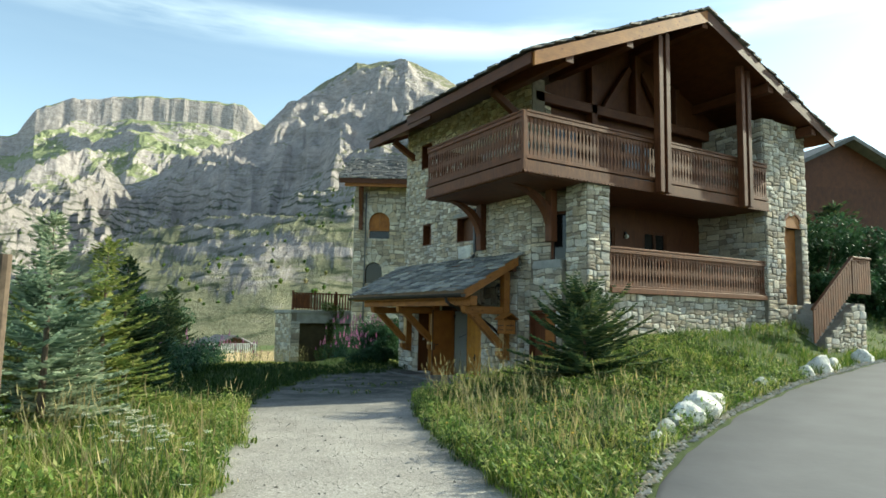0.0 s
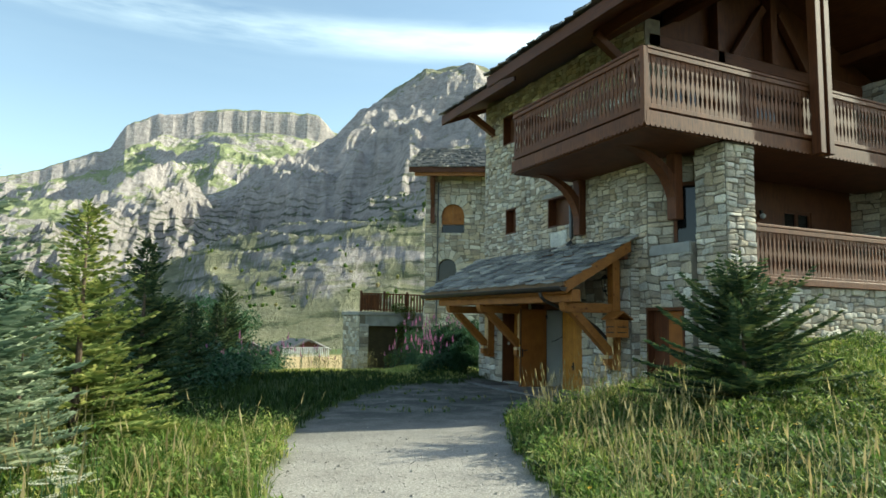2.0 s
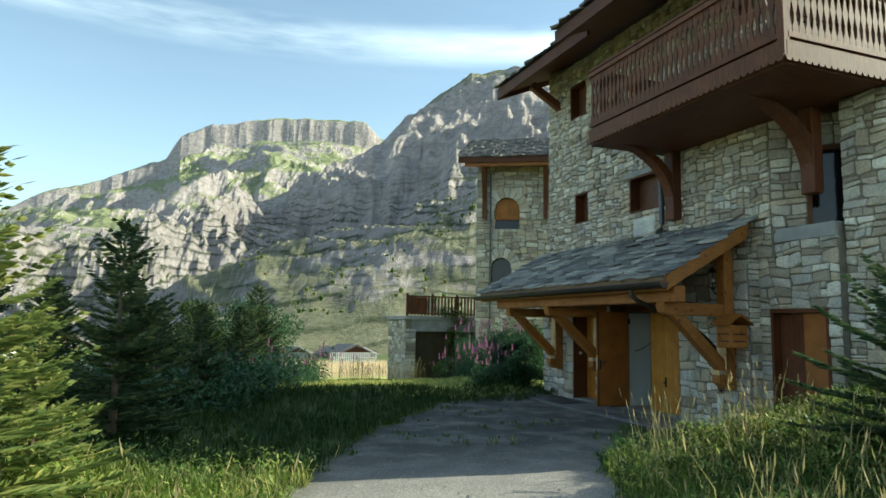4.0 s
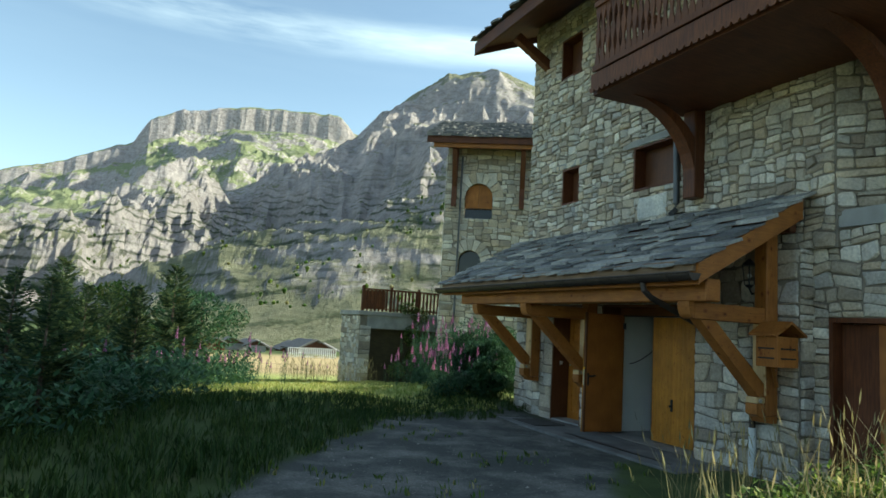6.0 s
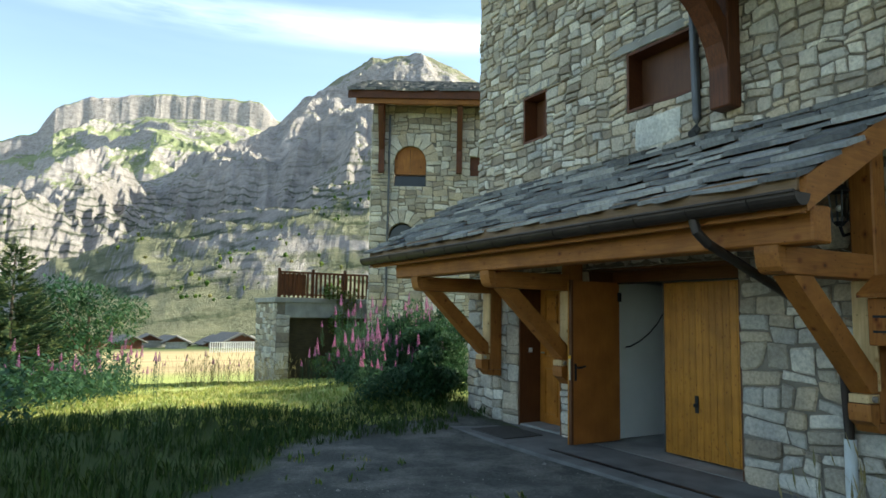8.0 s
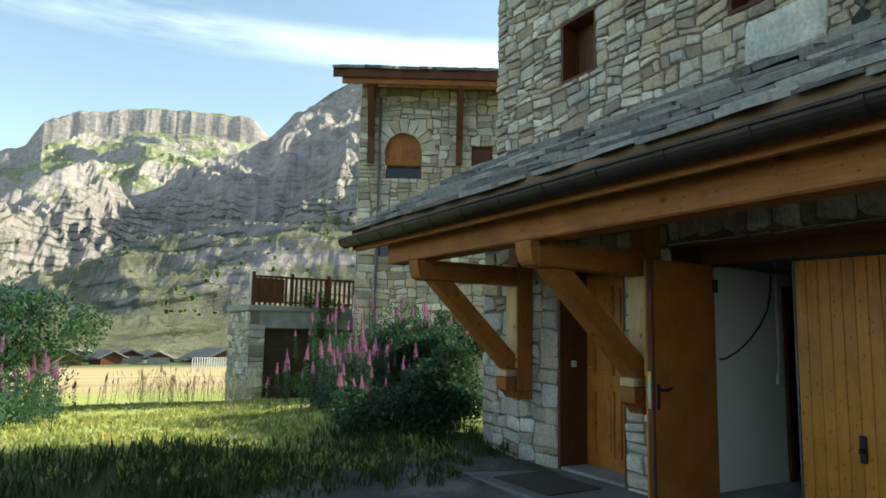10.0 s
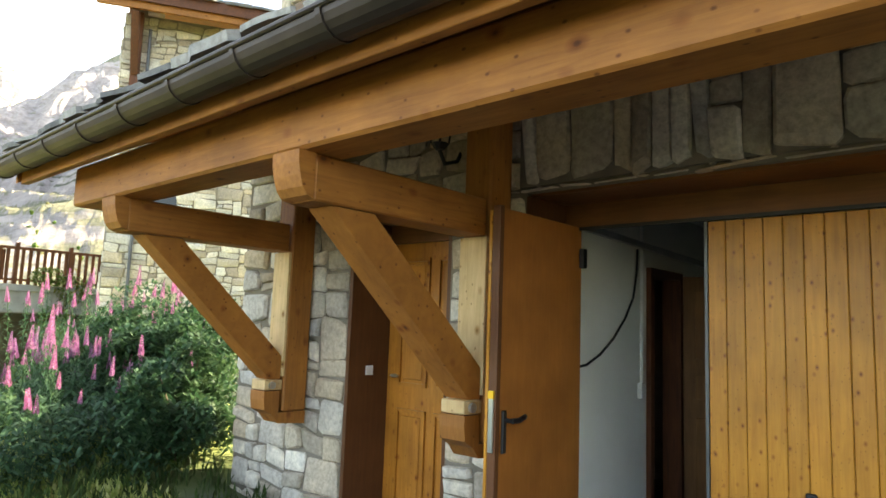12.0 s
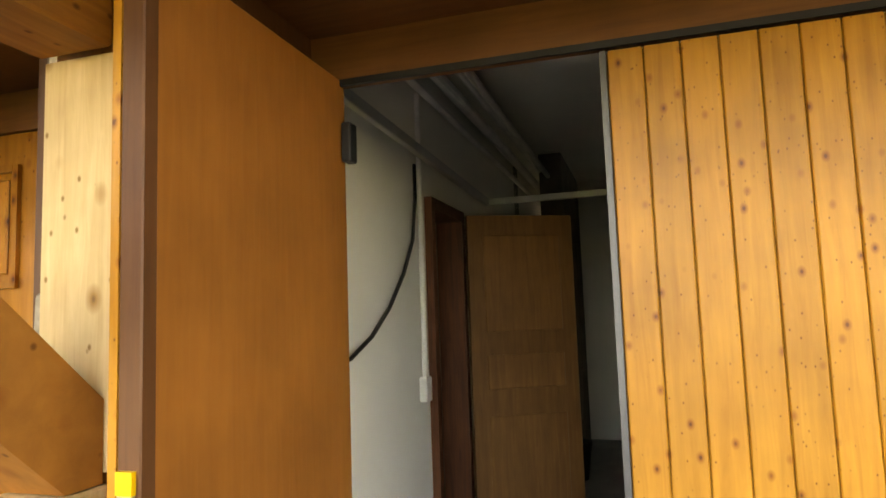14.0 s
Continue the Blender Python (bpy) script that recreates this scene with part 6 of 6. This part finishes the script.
def fireweed(seed, h):
    rg = np.random.default_rng(seed)
    t = thing("fireweed", "tall pink-flowered weed with a pointed spike in the grass", "flower", group="pink fireweed")
    single("stem", M_BUSH, t, lambda bm: tube(bm, [(0, 0, -0.05), (0.02, 0.01, h * 0.6), (0.03, 0.0, h)], 0.006, 5, 0.002))
    Q = []
    for i in range(46):
        z = h * (0.06 + 0.74 * i / 46)
        a = i * 2.4
        l = 0.13 * (1 - 0.4 * i / 46)
        Q.append(((0, 0, z), (math.cos(a + 0.15) * l * 0.5, math.sin(a + 0.15) * l * 0.5, z + 0.04), (math.cos(a) * l, math.sin(a) * l, z + 0.0), (math.cos(a - 0.15) * l * 0.5, math.sin(a - 0.15) * l * 0.5, z + 0.04)))
    quad_part("leaves", Q, M_BUSH, t)
    Q = []
    for i in range(60):
        f = i / 60
        z = h * (0.80 + 0.22 * f)
        a = i * 2.4 + rg.uniform(-0.2, 0.2)
        l = 0.024 * (1 - f) + 0.006
        w = 0.014 * (1 - f) + 0.004
        c, s = math.cos(a), math.sin(a)
        Q.append(((c * 0.005, s * 0.005, z), (c * l - s * w, s * l + c * w, z + w), (c * l * 1.3, s * l * 1.3, z + 0.01), (c * l + s * w, s * l - c * w, z - w)))
    quad_part("flower_spike", Q, M_PINK, t)
    return t


FW = [fireweed(1, 1.0), fireweed(2, 1.15), fireweed(3, 0.85)]
for k, (x, y) in enumerate([(7.9, 19.4), (7.6, 18.3), (8.2, 20.6)]):
    FW[k].location = (x, y, ground_z(x, y))
rf = random.Random(12)
spots = []
for k in range(26):
    spots.append((rf.uniform(7.5, 9.6), rf.uniform(17.8, 21.5), 0.0))
for k in range(26):
    spots.append((rf.gauss(9.3, 0.6), rf.gauss(19.3, 0.9), 0.75))
for k in range(30):
    spots.append((rf.uniform(2.0, 8.8), rf.uniform(27.0, 32.0), 0.0))
for k in range(16):
    spots.append((rf.uniform(2.2, 4.2), rf.uniform(19.5, 26.0), 0.0))
for k in range(16):
    spots.append((rf.uniform(-2.2, 1.0), rf.uniform(12.0, 19.0), 0.1))
for k in range(30):
    spots.append((rf.gauss(9.4, 0.7), rf.gauss(20.6, 1.0), 1.0))
for k in range(60):
    y = rf.uniform(16.9, 20.5)
    spots.append((7.4 + 0.35 * max(0, y - 17.4) + rf.uniform(-0.2, 1.3), y, 0.05))
for k in range(34):
    spots.append((rf.uniform(0.8, 4.6), rf.uniform(17.5, 23.5), 0.15))
for x, y, dz in spots:
    s = rf.uniform(0.6, 1.05)
    c = copy_thing(FW[rf.randrange(3)], Matrix.Identity(4))
    c.matrix_basis = pose(x, y, ground_z(x, y) + dz, rf.uniform(-6, 6), rf.uniform(-6, 6), rf.uniform(0, 360)) @ Matrix.Diagonal((s, s, s, 1))


# deciduous trees in the distance and beside the house
def leafy_tree(name, label, x, y, h, r, seed, mat, n=9000, leaf=0.13):
    z0 = ground_z(x, y)
    rt = random.Random(seed)
    t = thing(name, label, "tree", (x, y, z0))
    tips = [(rt.uniform(-r, r) * 0.7, rt.uniform(-r, r) * 0.7, h * rt.uniform(0.25, 0.88), r * rt.uniform(0.22, 0.42), 0.8) for k in range(20)]
    single("trunk", M_BARK, t, lambda bm: tube(bm, [(0, 0, -0.3), (0.05, 0.02, h * 0.35), (0, 0, h * 0.8)], 0.03 * h, 8, 0.02))
    single("limbs", M_BARK, t, lambda bm: [tube(bm, [(0, 0, h * 0.2), (p[0] * 0.5, p[1] * 0.5, p[2] * 0.75), p[:3]], 0.012 * h, 6, 0.008) for p in tips[:9]])
    quad_part("crown", leaf_cloud(n, leaf, blob_points(tips), seed), mat, t)
    return t


leafy_tree("tree", "small leafy tree beyond the meadow with yellowish leaves", 3.9, 39.0, 4.6, 3.0, 71, M_BUSH)
leafy_tree("tree", "leafy dark green tree beside the house's far end", 23.4, 9.0, 6.8, 2.6, 72, M_BUSH, 14000)
leafy_tree("tree", "dense dark green tree above the grassy bank", 26.5, 8.6, 5.6, 2.8, 73, M_BUSH, 14000)
leafy_tree("tree", "low dark green tree above the grassy bank", 21.6, 8.2, 3.6, 1.6, 74, M_BUSH, 9000)
leafy_tree("tree", "yellow-green leafy tree among the dark spruces", 0.0, 31.0, 3.6, 1.8, 75, M_GRASS, 6000)
for i, (x, y, h) in enumerate([(-6, 36, 5.0), (-10, 33, 6.0), (-3, 45, 6), (25, 10.5, 6.5), (28.5, 11, 7.5)]):
    c = copy_thing(SP[2], Matrix.Identity(4))
    c.matrix_basis = pose(x, y, ground_z(x, y) - 0.1, 0, 0, i * 50) @ Matrix.Diagonal((h / 3.0 * 1.1, h / 3.0 * 1.1, h / 3.0, 1))


# grass
def grass(name, label, zones, mat, seed, hmin, hmax, width, tips=False):
    """zones: (x0, x1, y0, y1, tufts per square metre, keep(x, y))."""
    rg = np.random.default_rng(seed)
    rgen = random.Random(seed)
    out, heads = [], []
    for x0, x1, y0, y1, dens, keep in zones:
        n = int((x1 - x0) * (y1 - y0) * dens)
        for _ in range(n):
            x, y = rgen.uniform(x0, x1), rgen.uniform(y0, y1)
            if not keep(x, y):
                continue
            patch = 0.5 + 0.5 * noise.noise((x * 0.8, y * 0.8, seed))
            if rgen.random() > 0.45 + 0.7 * patch:
                continue
            z = ground_z(x, y) - 0.02
            out.append((x, y, z, 0.65 + 0.7 * patch))
    B = np.array(out)
    if not len(B):
        return
    k = 6 if not tips else 3
    B = np.repeat(B, k, axis=0)
    n = len(B)
    B[:, :2] += rg.normal(0, 0.035, (n, 2))
    h = rg.uniform(hmin, hmax, n) * B[:, 3]
    a = rg.uniform(0, 2 * np.pi, n)
    lean = rg.uniform(0.1, 0.75, n) * h
    d = np.stack([np.cos(a), np.sin(a), np.zeros(n)], 1)
    s = np.stack([-np.sin(a), np.cos(a), np.zeros(n)], 1) * (width * rg.uniform(0.6, 1.3, n))[:, None]
    base = B[:, :3]
    mid = base + d * (lean * 0.3)[:, None] + np.array([0, 0, 1]) * (h * 0.6)[:, None]
    tip = base + d * lean[:, None] + np.array([0, 0, 1]) * h[:, None]
    Q = np.stack([base - s, mid - s * 0.8, tip, mid + s * 0.8], 1)
    Q[:, 0] = base
    quad_part(name, Q, mat, kind="stuff", label=label)
    if tips:
        hp = tip[::1]
        m = len(hp)
        s2 = np.stack([-np.sin(a), np.cos(a), np.zeros(n)], 1) * 0.008
        up = np.array([0, 0, 0.09]) + d * 0.03
        Q = np.stack([hp - up * 0.6, hp - s2, hp + up, hp + s2], 1)
        quad_part("seed_heads", Q, M_DRY, kind="stuff", label="pale dry seed heads of tall grass")


def off_track(x, y):
    if y > 15.8:
        return True
    l, r = lerp_list(TRACK_L, y), lerp_list(TRACK_R, y)
    n = 0.3 * noise.noise((x * 0.9, y * 0.9, 3.0))
    return not (l + 0.05 - n < x < r - 0.05 + n)


def bank_ok(x, y):
    if x > 9.15 and y > 6.95:
        return False
    if y > 8.0 and x > 8.8:
        return False
    return off_track(x, y) and y > road_edge(x) + 0.18 and x > 0.5


grass("grass", "long green grass on the left verge of the track", [(-6.5, 1.4, -3.0, 8.5, 110, lambda x, y: off_track(x, y) and x < 1.5), ], M_GRASS, 31, 0.12, 0.34, 0.010)
grass("grass", "green grass on the track's verge, darkened in colour for shade", [(-6, 6.4, 8.5, 16.5, 75, lambda x, y: off_track(x, y) and x < lerp_list(TRACK_L, y) + 0.2)], M_SHADEGRASS, 38, 0.08, 0.26, 0.012)
grass("grass", "long green grass on the sunny bank before the house", [(1.0, 11.5, -1.8, 8.1, 120, bank_ok), (11.5, 20.0, 2.5, 7.0, 60, bank_ok), (20, 34, 4.5, 12, 18, lambda x, y: y > road_edge(x) + 0.3)], M_GRASS, 32, 0.10, 0.30, 0.010)
grass("grass", "meadow grass between house and garage, sunlight put into its colour", [(2.5, 12.0, 15.8, 24.0, 75, lambda x, y: not (x > 8.3 and y < 20.5)), (-3, 13, 24.0, 31.5, 32, lambda x, y: not (x > 9 and y > 30.2)), (-6, 3, 16, 24, 24, lambda x, y: True)], M_MEADOW, 33, 0.04, 0.12, 0.018)
grass("grass", "pale yellow-green grass in the verges, sunlight put into its colour", [(-5.5, 1.4, -3.0, 8.0, 40, lambda x, y: off_track(x, y) and x < 1.5), (1.0, 11.5, -1.8, 7.6, 32, bank_ok)], M_MEADOW, 36, 0.10, 0.30, 0.008)
grass("grass", "short grass where gravel meets the house corner, shade in its colour", [(5.0, 8.9, 14.9, 17.6, 90, lambda x, y: y > 15.0 + 0.5 * noise.noise((x, y, 4)) and not (x > 7.9 and y < 15.5))], M_SHADEGRASS, 37, 0.06, 0.18, 0.011)
grass("tall_grass", "tall pale seeding grass beside the gravel track", [(3.4, 8.8, 3.0, 9.2, 12, lambda x, y: bank_ok(x, y) and 0.2 < x - lerp_list(TRACK_R, y) < 2.6), (2.0, 4.5, 0.2, 3.2, 12, bank_ok), (-5, 0.5, -1, 6, 6, lambda x, y: off_track(x, y)), (6, 9.0, 24.5, 30.0, 10, lambda x, y: True)], M_DRY, 34, 0.4, 0.85, 0.005, True)
grass("weeds", "broad green weeds creeping over the gravel edge", [(-1.5, 7.5, 0, 15.5, 26, lambda x, y: 0.0 < track_weight(x, y) < 0.9), (3.2, 8.0, 9.5, 15.5, 7, lambda x, y: noise.noise((x * 0.8, y * 0.8, 3.3)) > 0.12)], M_GRASS, 35, 0.04, 0.12, 0.014)


def weeds(name, label, x0, x1, y0, y1, n, keep, mat, seed, size=0.035, top=0.28):
    def fn(rg, m):
        P = []
        for x, y in zip(rg.uniform(x0, x1, m), rg.uniform(y0, y1, m)):
            if keep(x, y):
                k = noise.noise((x * 1.6, y * 1.6, seed))
                if k > -0.15:
                    for j in range(9):
                        P.append((x + rg.normal(0, 0.07), y + rg.normal(0, 0.07), ground_z(x, y) + rg.uniform(0.03, top * (0.6 + k))))
        return np.array(P)
    quad_part(name, leaf_cloud(n, size, fn, seed), mat, kind="stuff", label=label)


weeds("weeds", "leafy weeds among the grass on the left verge", -5.5, 1.4, -2.0, 9.0, 7000, lambda x, y: off_track(x, y) and x < 1.5, M_WEEDLEAF, 91, 0.04, 0.42)
weeds("weeds", "leafy bright green weeds among the grass on the bank", 1.2, 12.0, -1.5, 8.0, 11000, bank_ok, M_WEEDLEAF, 92, 0.04, 0.40)
# low weeds take the same shade-darkened green
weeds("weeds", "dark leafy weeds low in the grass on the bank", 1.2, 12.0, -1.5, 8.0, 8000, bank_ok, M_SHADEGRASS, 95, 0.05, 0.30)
weeds("thicket", "dark leafy thicket under the young spruces in the shade", -6.0, 5.0, 11.5, 27.0, 7500, lambda x, y: x < lerp_list([(11.5, 0.6), (15, 2.2), (19, 3.4), (27, 4.9)], y) + 0.6 * noise.noise((x, y * 0.6, 5)), M_BUSH, 96, 0.075, 1.05)
weeds("weeds", "dark leafy weeds at the foot of the house's corner", 6.4, 9.6, 16.5, 21.5, 4000, lambda x, y: x > 7.3 + 0.28 * max(0, y - 17.2), M_BUSH, 93, 0.045, 0.62)


# stones along the lane
def rock(x, y, s, seed, name="boulder", label="pale limestone boulder at the edge of the lane", mat=None):
    rg = random.Random(seed)
    bm = bmesh.new()
    bmesh.ops.create_icosphere(bm, subdivisions=3, radius=1)
    sx, sy, sz = s * rg.uniform(0.8, 1.2), s * rg.uniform(0.7, 1.0), s * rg.uniform(0.75, 1.1)
    for v in bm.verts:
        k = 1 + 0.28 * noise.noise(v.co * 1.3 + Vector((seed, 0, 0))) + 0.10 * noise.noise(v.co * 4 + Vector((seed, 9, 0)))
        v.co = Vector((v.co.x * sx, v.co.y * sy, v.co.z * sz)) * k
    ob = part(name, bm, mat or M_BOULDER)
    ob.location = (x, y, ground_z(x, y) + sz * 0.35)
    tagged(ob, label, "stone", "stones along the lane")
    return ob


M_BOULDER = stone_mat("white_limestone", False, [(0.0, (0.55, 0.54, 0.50)), (1.0, (0.74, 0.73, 0.69))], 0.9)
for i, (x, s) in enumerate([(4.35, 0.12), (4.7, 0.16), (5.1, 0.21), (5.6, 0.26), (6.2, 0.30), (6.85, 0.25), (9.0, 0.14), (9.6, 0.19), (10.3, 0.17), (12.4, 0.2), (13.3, 0.3), (14.2, 0.2), (16.5, 0.28), (4.2, 0.1)]):
    rock(x, road_edge(x) + 0.42, s, 100 + i)
rp = random.Random(3)
V, F = [], []
for i in range(1500):
    x = rp.uniform(2.2, 18)
    y = road_edge(x) + abs(rp.gauss(0.05, 0.16))
    s = rp.uniform(0.012, 0.05)
    z = max(ground_z(x, y), road_z(x)) + 0.01
    b0 = len(V)
    V += [(x + s * rp.uniform(0.7, 1.2), y, z), (x - s, y + 0.2 * s, z), (x, y + s, z), (x + 0.2 * s, y - s, z), (x, y, z + s * 0.7), (x, y, z - s * 0.5)]
    F += [(b0 + a, b0 + b_, b0 + c) for a, b_, c in ((0, 2, 4), (2, 1, 4), (1, 3, 4), (3, 0, 4))]
raw_part("gravel_edge", V, F, M_STONE_J, kind="stuff", label="loose pale chippings along the edge of the lane")
V, F = [], []
for i in range(5200):
    y = rp.uniform(-2.5, 13)
    l, r = lerp_list(TRACK_L, y), lerp_list(TRACK_R, y)
    x = rp.uniform(l, r)
    s = rp.uniform(0.006, 0.018) if rp.random() < 0.985 else rp.uniform(0.03, 0.05)
    if y > 7.0 and rp.random() < 0.6:
        continue
    z = ground_z(x, y) - 0.3 * s
    b0 = len(V)
    V += [(x + s * rp.uniform(0.7, 1.2), y, z), (x - s, y + 0.2 * s, z), (x, y + s, z), (x + 0.2 * s, y - s, z), (x, y, z + s * 0.8)]
    F += [(b0 + a, b0 + b_, b0 + c) for a, b_, c in ((0, 2, 4), (2, 1, 4), (1, 3, 4), (3, 0, 4))]
raw_part("loose_gravel", V, F, M_GRAVEL, kind="stuff", label="loose stones on the gravel track")

# white flowers in the verge
UM = []
for k in range(2):
    Q = []
    for j in range(14):
        a0, r0 = j * 2.4, 0.012 * math.sqrt(j)
        x, y = r0 * math.cos(a0), r0 * math.sin(a0)
        for i in range(4):
            a = i * 1.57 + j
            Q.append(((x, y, 0), (x + 0.006 * math.cos(a - 0.5), y + 0.006 * math.sin(a - 0.5), 0.003), (x + 0.010 * math.cos(a), y + 0.010 * math.sin(a), 0.004), (x + 0.006 * math.cos(a + 0.5), y + 0.006 * math.sin(a + 0.5), 0.003)))
    t = thing("flower", "small flat white umbel flower in the verge grass", "flower", group="white flowers in the verge")
    quad_part("petals", Q, M_WHITEF, t)
    single("stem", M_BUSH, t, lambda bm: tube(bm, [(0.03, 0.02, -0.42), (0.01, 0.0, -0.2), (0, 0, 0)], 0.0025, 4))
    UM.append(t)
for k in range(70):
    cx, cy = rf.gauss(-1.45, 0.22), rf.gauss(2.3, 0.75)
    m = pose(cx, cy, ground_z(cx, cy) + rf.uniform(0.42, 0.58), rf.uniform(-15, 15), rf.uniform(-15, 15), rf.uniform(0, 360))
    if k < 2:
        UM[k].matrix_basis = m
    else:
        copy_thing(UM[k % 2], m)
YF = []
for k in range(2):
    t = thing("flower", "small yellow flower head among the weeds of the bank", "flower", group="yellow flowers on the bank")
    Q = [((0, 0, 0), (0.011 * math.cos(a - 0.5), 0.011 * math.sin(a - 0.5), 0.006), (0.020 * math.cos(a), 0.020 * math.sin(a), 0.008), (0.011 * math.cos(a + 0.5), 0.011 * math.sin(a + 0.5), 0.006)) for a in (0.1, 1.2, 2.3, 3.3, 4.4, 5.4)]
    quad_part("petals", Q, M_YELLOW, t)
    single("stem", M_BUSH, t, lambda bm: tube(bm, [(0.03, 0.02, -0.36), (0.01, 0.0, -0.18), (0, 0, 0)], 0.0025, 4))
    YF.append(t)
for k in range(36):
    cx, cy = (rf.gauss(4.6, 0.5), rf.gauss(3.3, 0.4)) if k % 2 else (rf.gauss(3.2, 0.5), rf.gauss(1.6, 0.5))
    m = pose(cx, cy, ground_z(cx, cy) + rf.uniform(0.30, 0.42), rf.uniform(-20, 20), rf.uniform(-20, 20), rf.uniform(0, 360))
    if k < 2:
        YF[k].matrix_basis = m
    else:
        copy_thing(YF[k % 2], m)
post_ = single("fence_post", M_BARK, None, lambda bm: (tube(bm, [(-2.72, 1.75, 0.0), (-2.70, 1.75, 2.35)], 0.075, 10, 0.065)))
tagged(post_, "weathered grey wooden post standing among the spruces", "post")


# ---- distance ----
def far_house(x, y, z, w, d, h, turn, label, wall_mat, name="far_house", windows=True):
    t = thing(name, label, "house", (x, y, z), group="")
    t.rotation_euler = (0, 0, radians(turn))
    single("wall", wall_mat, t, lambda bm: (box(bm, -w / 2, w / 2, -d / 2, d / 2, -3, h)))
    single("gable", M_BROWN_X, t, lambda bm: prism(bm, [(-w / 2, h), (w / 2, h), (0, h + w * 0.24)], "y", -d / 2 + 0.02, d / 2 - 0.02))
    single("roof", M_SLATE_J, t, lambda bm: (prism(bm, [(-w / 2 - 0.9, h - 0.43), (0, h + w * 0.24), (0, h + w * 0.24 + 0.25), (-w / 2 - 0.9, h - 0.18)], "y", -d / 2 - 0.9, d / 2 + 0.9), prism(bm, [(0, h + w * 0.24), (w / 2 + 0.9, h - 0.43), (w / 2 + 0.9, h - 0.18), (0, h + w * 0.24 + 0.25)], "y", -d / 2 - 0.9, d / 2 + 0.9)))
    for k in range(3 if windows else 0):
        for zz in ((0.8,) if h < 4 else (0.8, h * 0.55)):
            xx = -w / 2 + w * (k + 0.5) / 3
            wn_ = single("window", M_BROWN, t, lambda bm: box(bm, xx - 0.5, xx + 0.5, -d / 2 - 0.05, -d / 2 - 0.01, zz, zz + 1.1))
            single("pane", M_DARKGLASS, wn_, lambda bm: box(bm, xx - 0.4, xx + 0.4, -d / 2 - 0.07, -d / 2 - 0.055, zz + 0.1, zz + 1.0))
    return t


far_house(42, 22, 2.2, 12, 12, 8.2, -20, "brown neighbouring house with a slate roof behind trees", M_BROWN)
far_house(-13.5, 66, -3.6, 8, 8, 3.6, 20, "small white-walled house with brown roof across the valley", M_PLASTER)
rv = random.Random(21)
for k in range(16):
    x, y = rv.uniform(6, 44), rv.uniform(150, 185)
    far_house(x, y, ground_z(x, y), rv.uniform(4, 7), 6, rv.uniform(0.7, 1.6), rv.uniform(-20, 30), "tiny far village house with a brown roof", M_CONCRETE if k % 3 else M_BROWN, windows=False)
fence = thing("fence", "white post fence at the far side of the hay field", "fence")
pm = bpy.data.meshes.new("fence_post")
bm = bmesh.new()
box(bm, -0.06, 0.06, -0.06, 0.06, 0, 1.8)
bm.to_mesh(pm)
bm.free()
pm.materials.append(M_PIPE)
for k in range(24):
    ob = new("post", pm)
    ob.parent = fence
    x = 24 + k * 0.36
    ob.location = (x, 118, ground_z(x, 118) - 0.1)
for zz in (0.8, 1.6):
    single("rail", M_PIPE, fence, lambda bm: box(bm, 24, 32.4, 117.95, 118.05, ground_z(28, 118) + zz, ground_z(28, 118) + zz + 0.08))

# climbing plant and a fence-side shrub by the low garage
iv = thing("climbing_plant", "light green climbing plant on the low garage and tower corner", "climbing plant", (12.3, 30.2, -0.7))
quad_part("leaves", leaf_cloud(3800, 0.06, blob_points([(0, 0.4, 0.9, 0.5, 1.1), (-0.2, 0.5, 1.9, 0.45, 1.1), (0.1, 0.5, 2.8, 0.4, 1.0), (-0.5, 0.5, 3.1, 0.4, 0.7), (-0.9, 0.4, 0.4, 0.4, 0.8)]), 97), M_GRASS, iv)
single("stem", M_BARK, iv, lambda bm: tube(bm, [(0, 0.4, 0), (-0.1, 0.5, 1.5), (0, 0.5, 3.0)], 0.02, 6))

# scrub on the mountain's foot
V, F = [], []
rs2 = random.Random(55)
for i in range(1300):
    az = rs2.uniform(-14, 34)
    t = rs2.random() ** 1.5
    r = 205 + 420 * t
    x, y = math.sin(radians(az)) * r, math.cos(radians(az)) * r
    if noise.noise((x / 60, y / 60, 2)) < -0.05 + 0.35 * t:
        continue
    hit = scrub_height(az, r)
    s = rs2.uniform(0.9, 2.2) * (1 + 0.5 * t)
    b0 = len(V)
    a0 = rs2.uniform(0, 1)
    V += [(x + s * 0.5 * math.cos(a0 + k * 1.257), y + s * 0.5 * math.sin(a0 + k * 1.257), hit + s * rs2.uniform(0.1, 0.4)) for k in range(5)] + [(x, y, hit + s * rs2.uniform(0.5, 0.8)), (x, y, hit - 2)]
    F += [(b0 + k, b0 + (k + 1) % 5, b0 + 5) for k in range(5)] + [(b0 + (k + 1) % 5, b0 + k, b0 + 6) for k in range(5)]
raw_part("scrub", V, F, M_GRASS, kind="stuff", label="dark scrub and low trees on the foot of the mountain")

# ---- stones of the walls, last ----
for fm, u0, u1, v0, v1, holes, size, near, seed, clip in PIECES:
    stone_pieces(house, fm, u0, u1, v0, v1, holes, size, near, seed, clip=clip)
for par, fm, u0, u1, v0, v1, holes, size, near, seed, clip in PIECES_T:
    stone_pieces(par, fm, u0, u1, v0, v1, holes, size, near, seed, clip=clip)
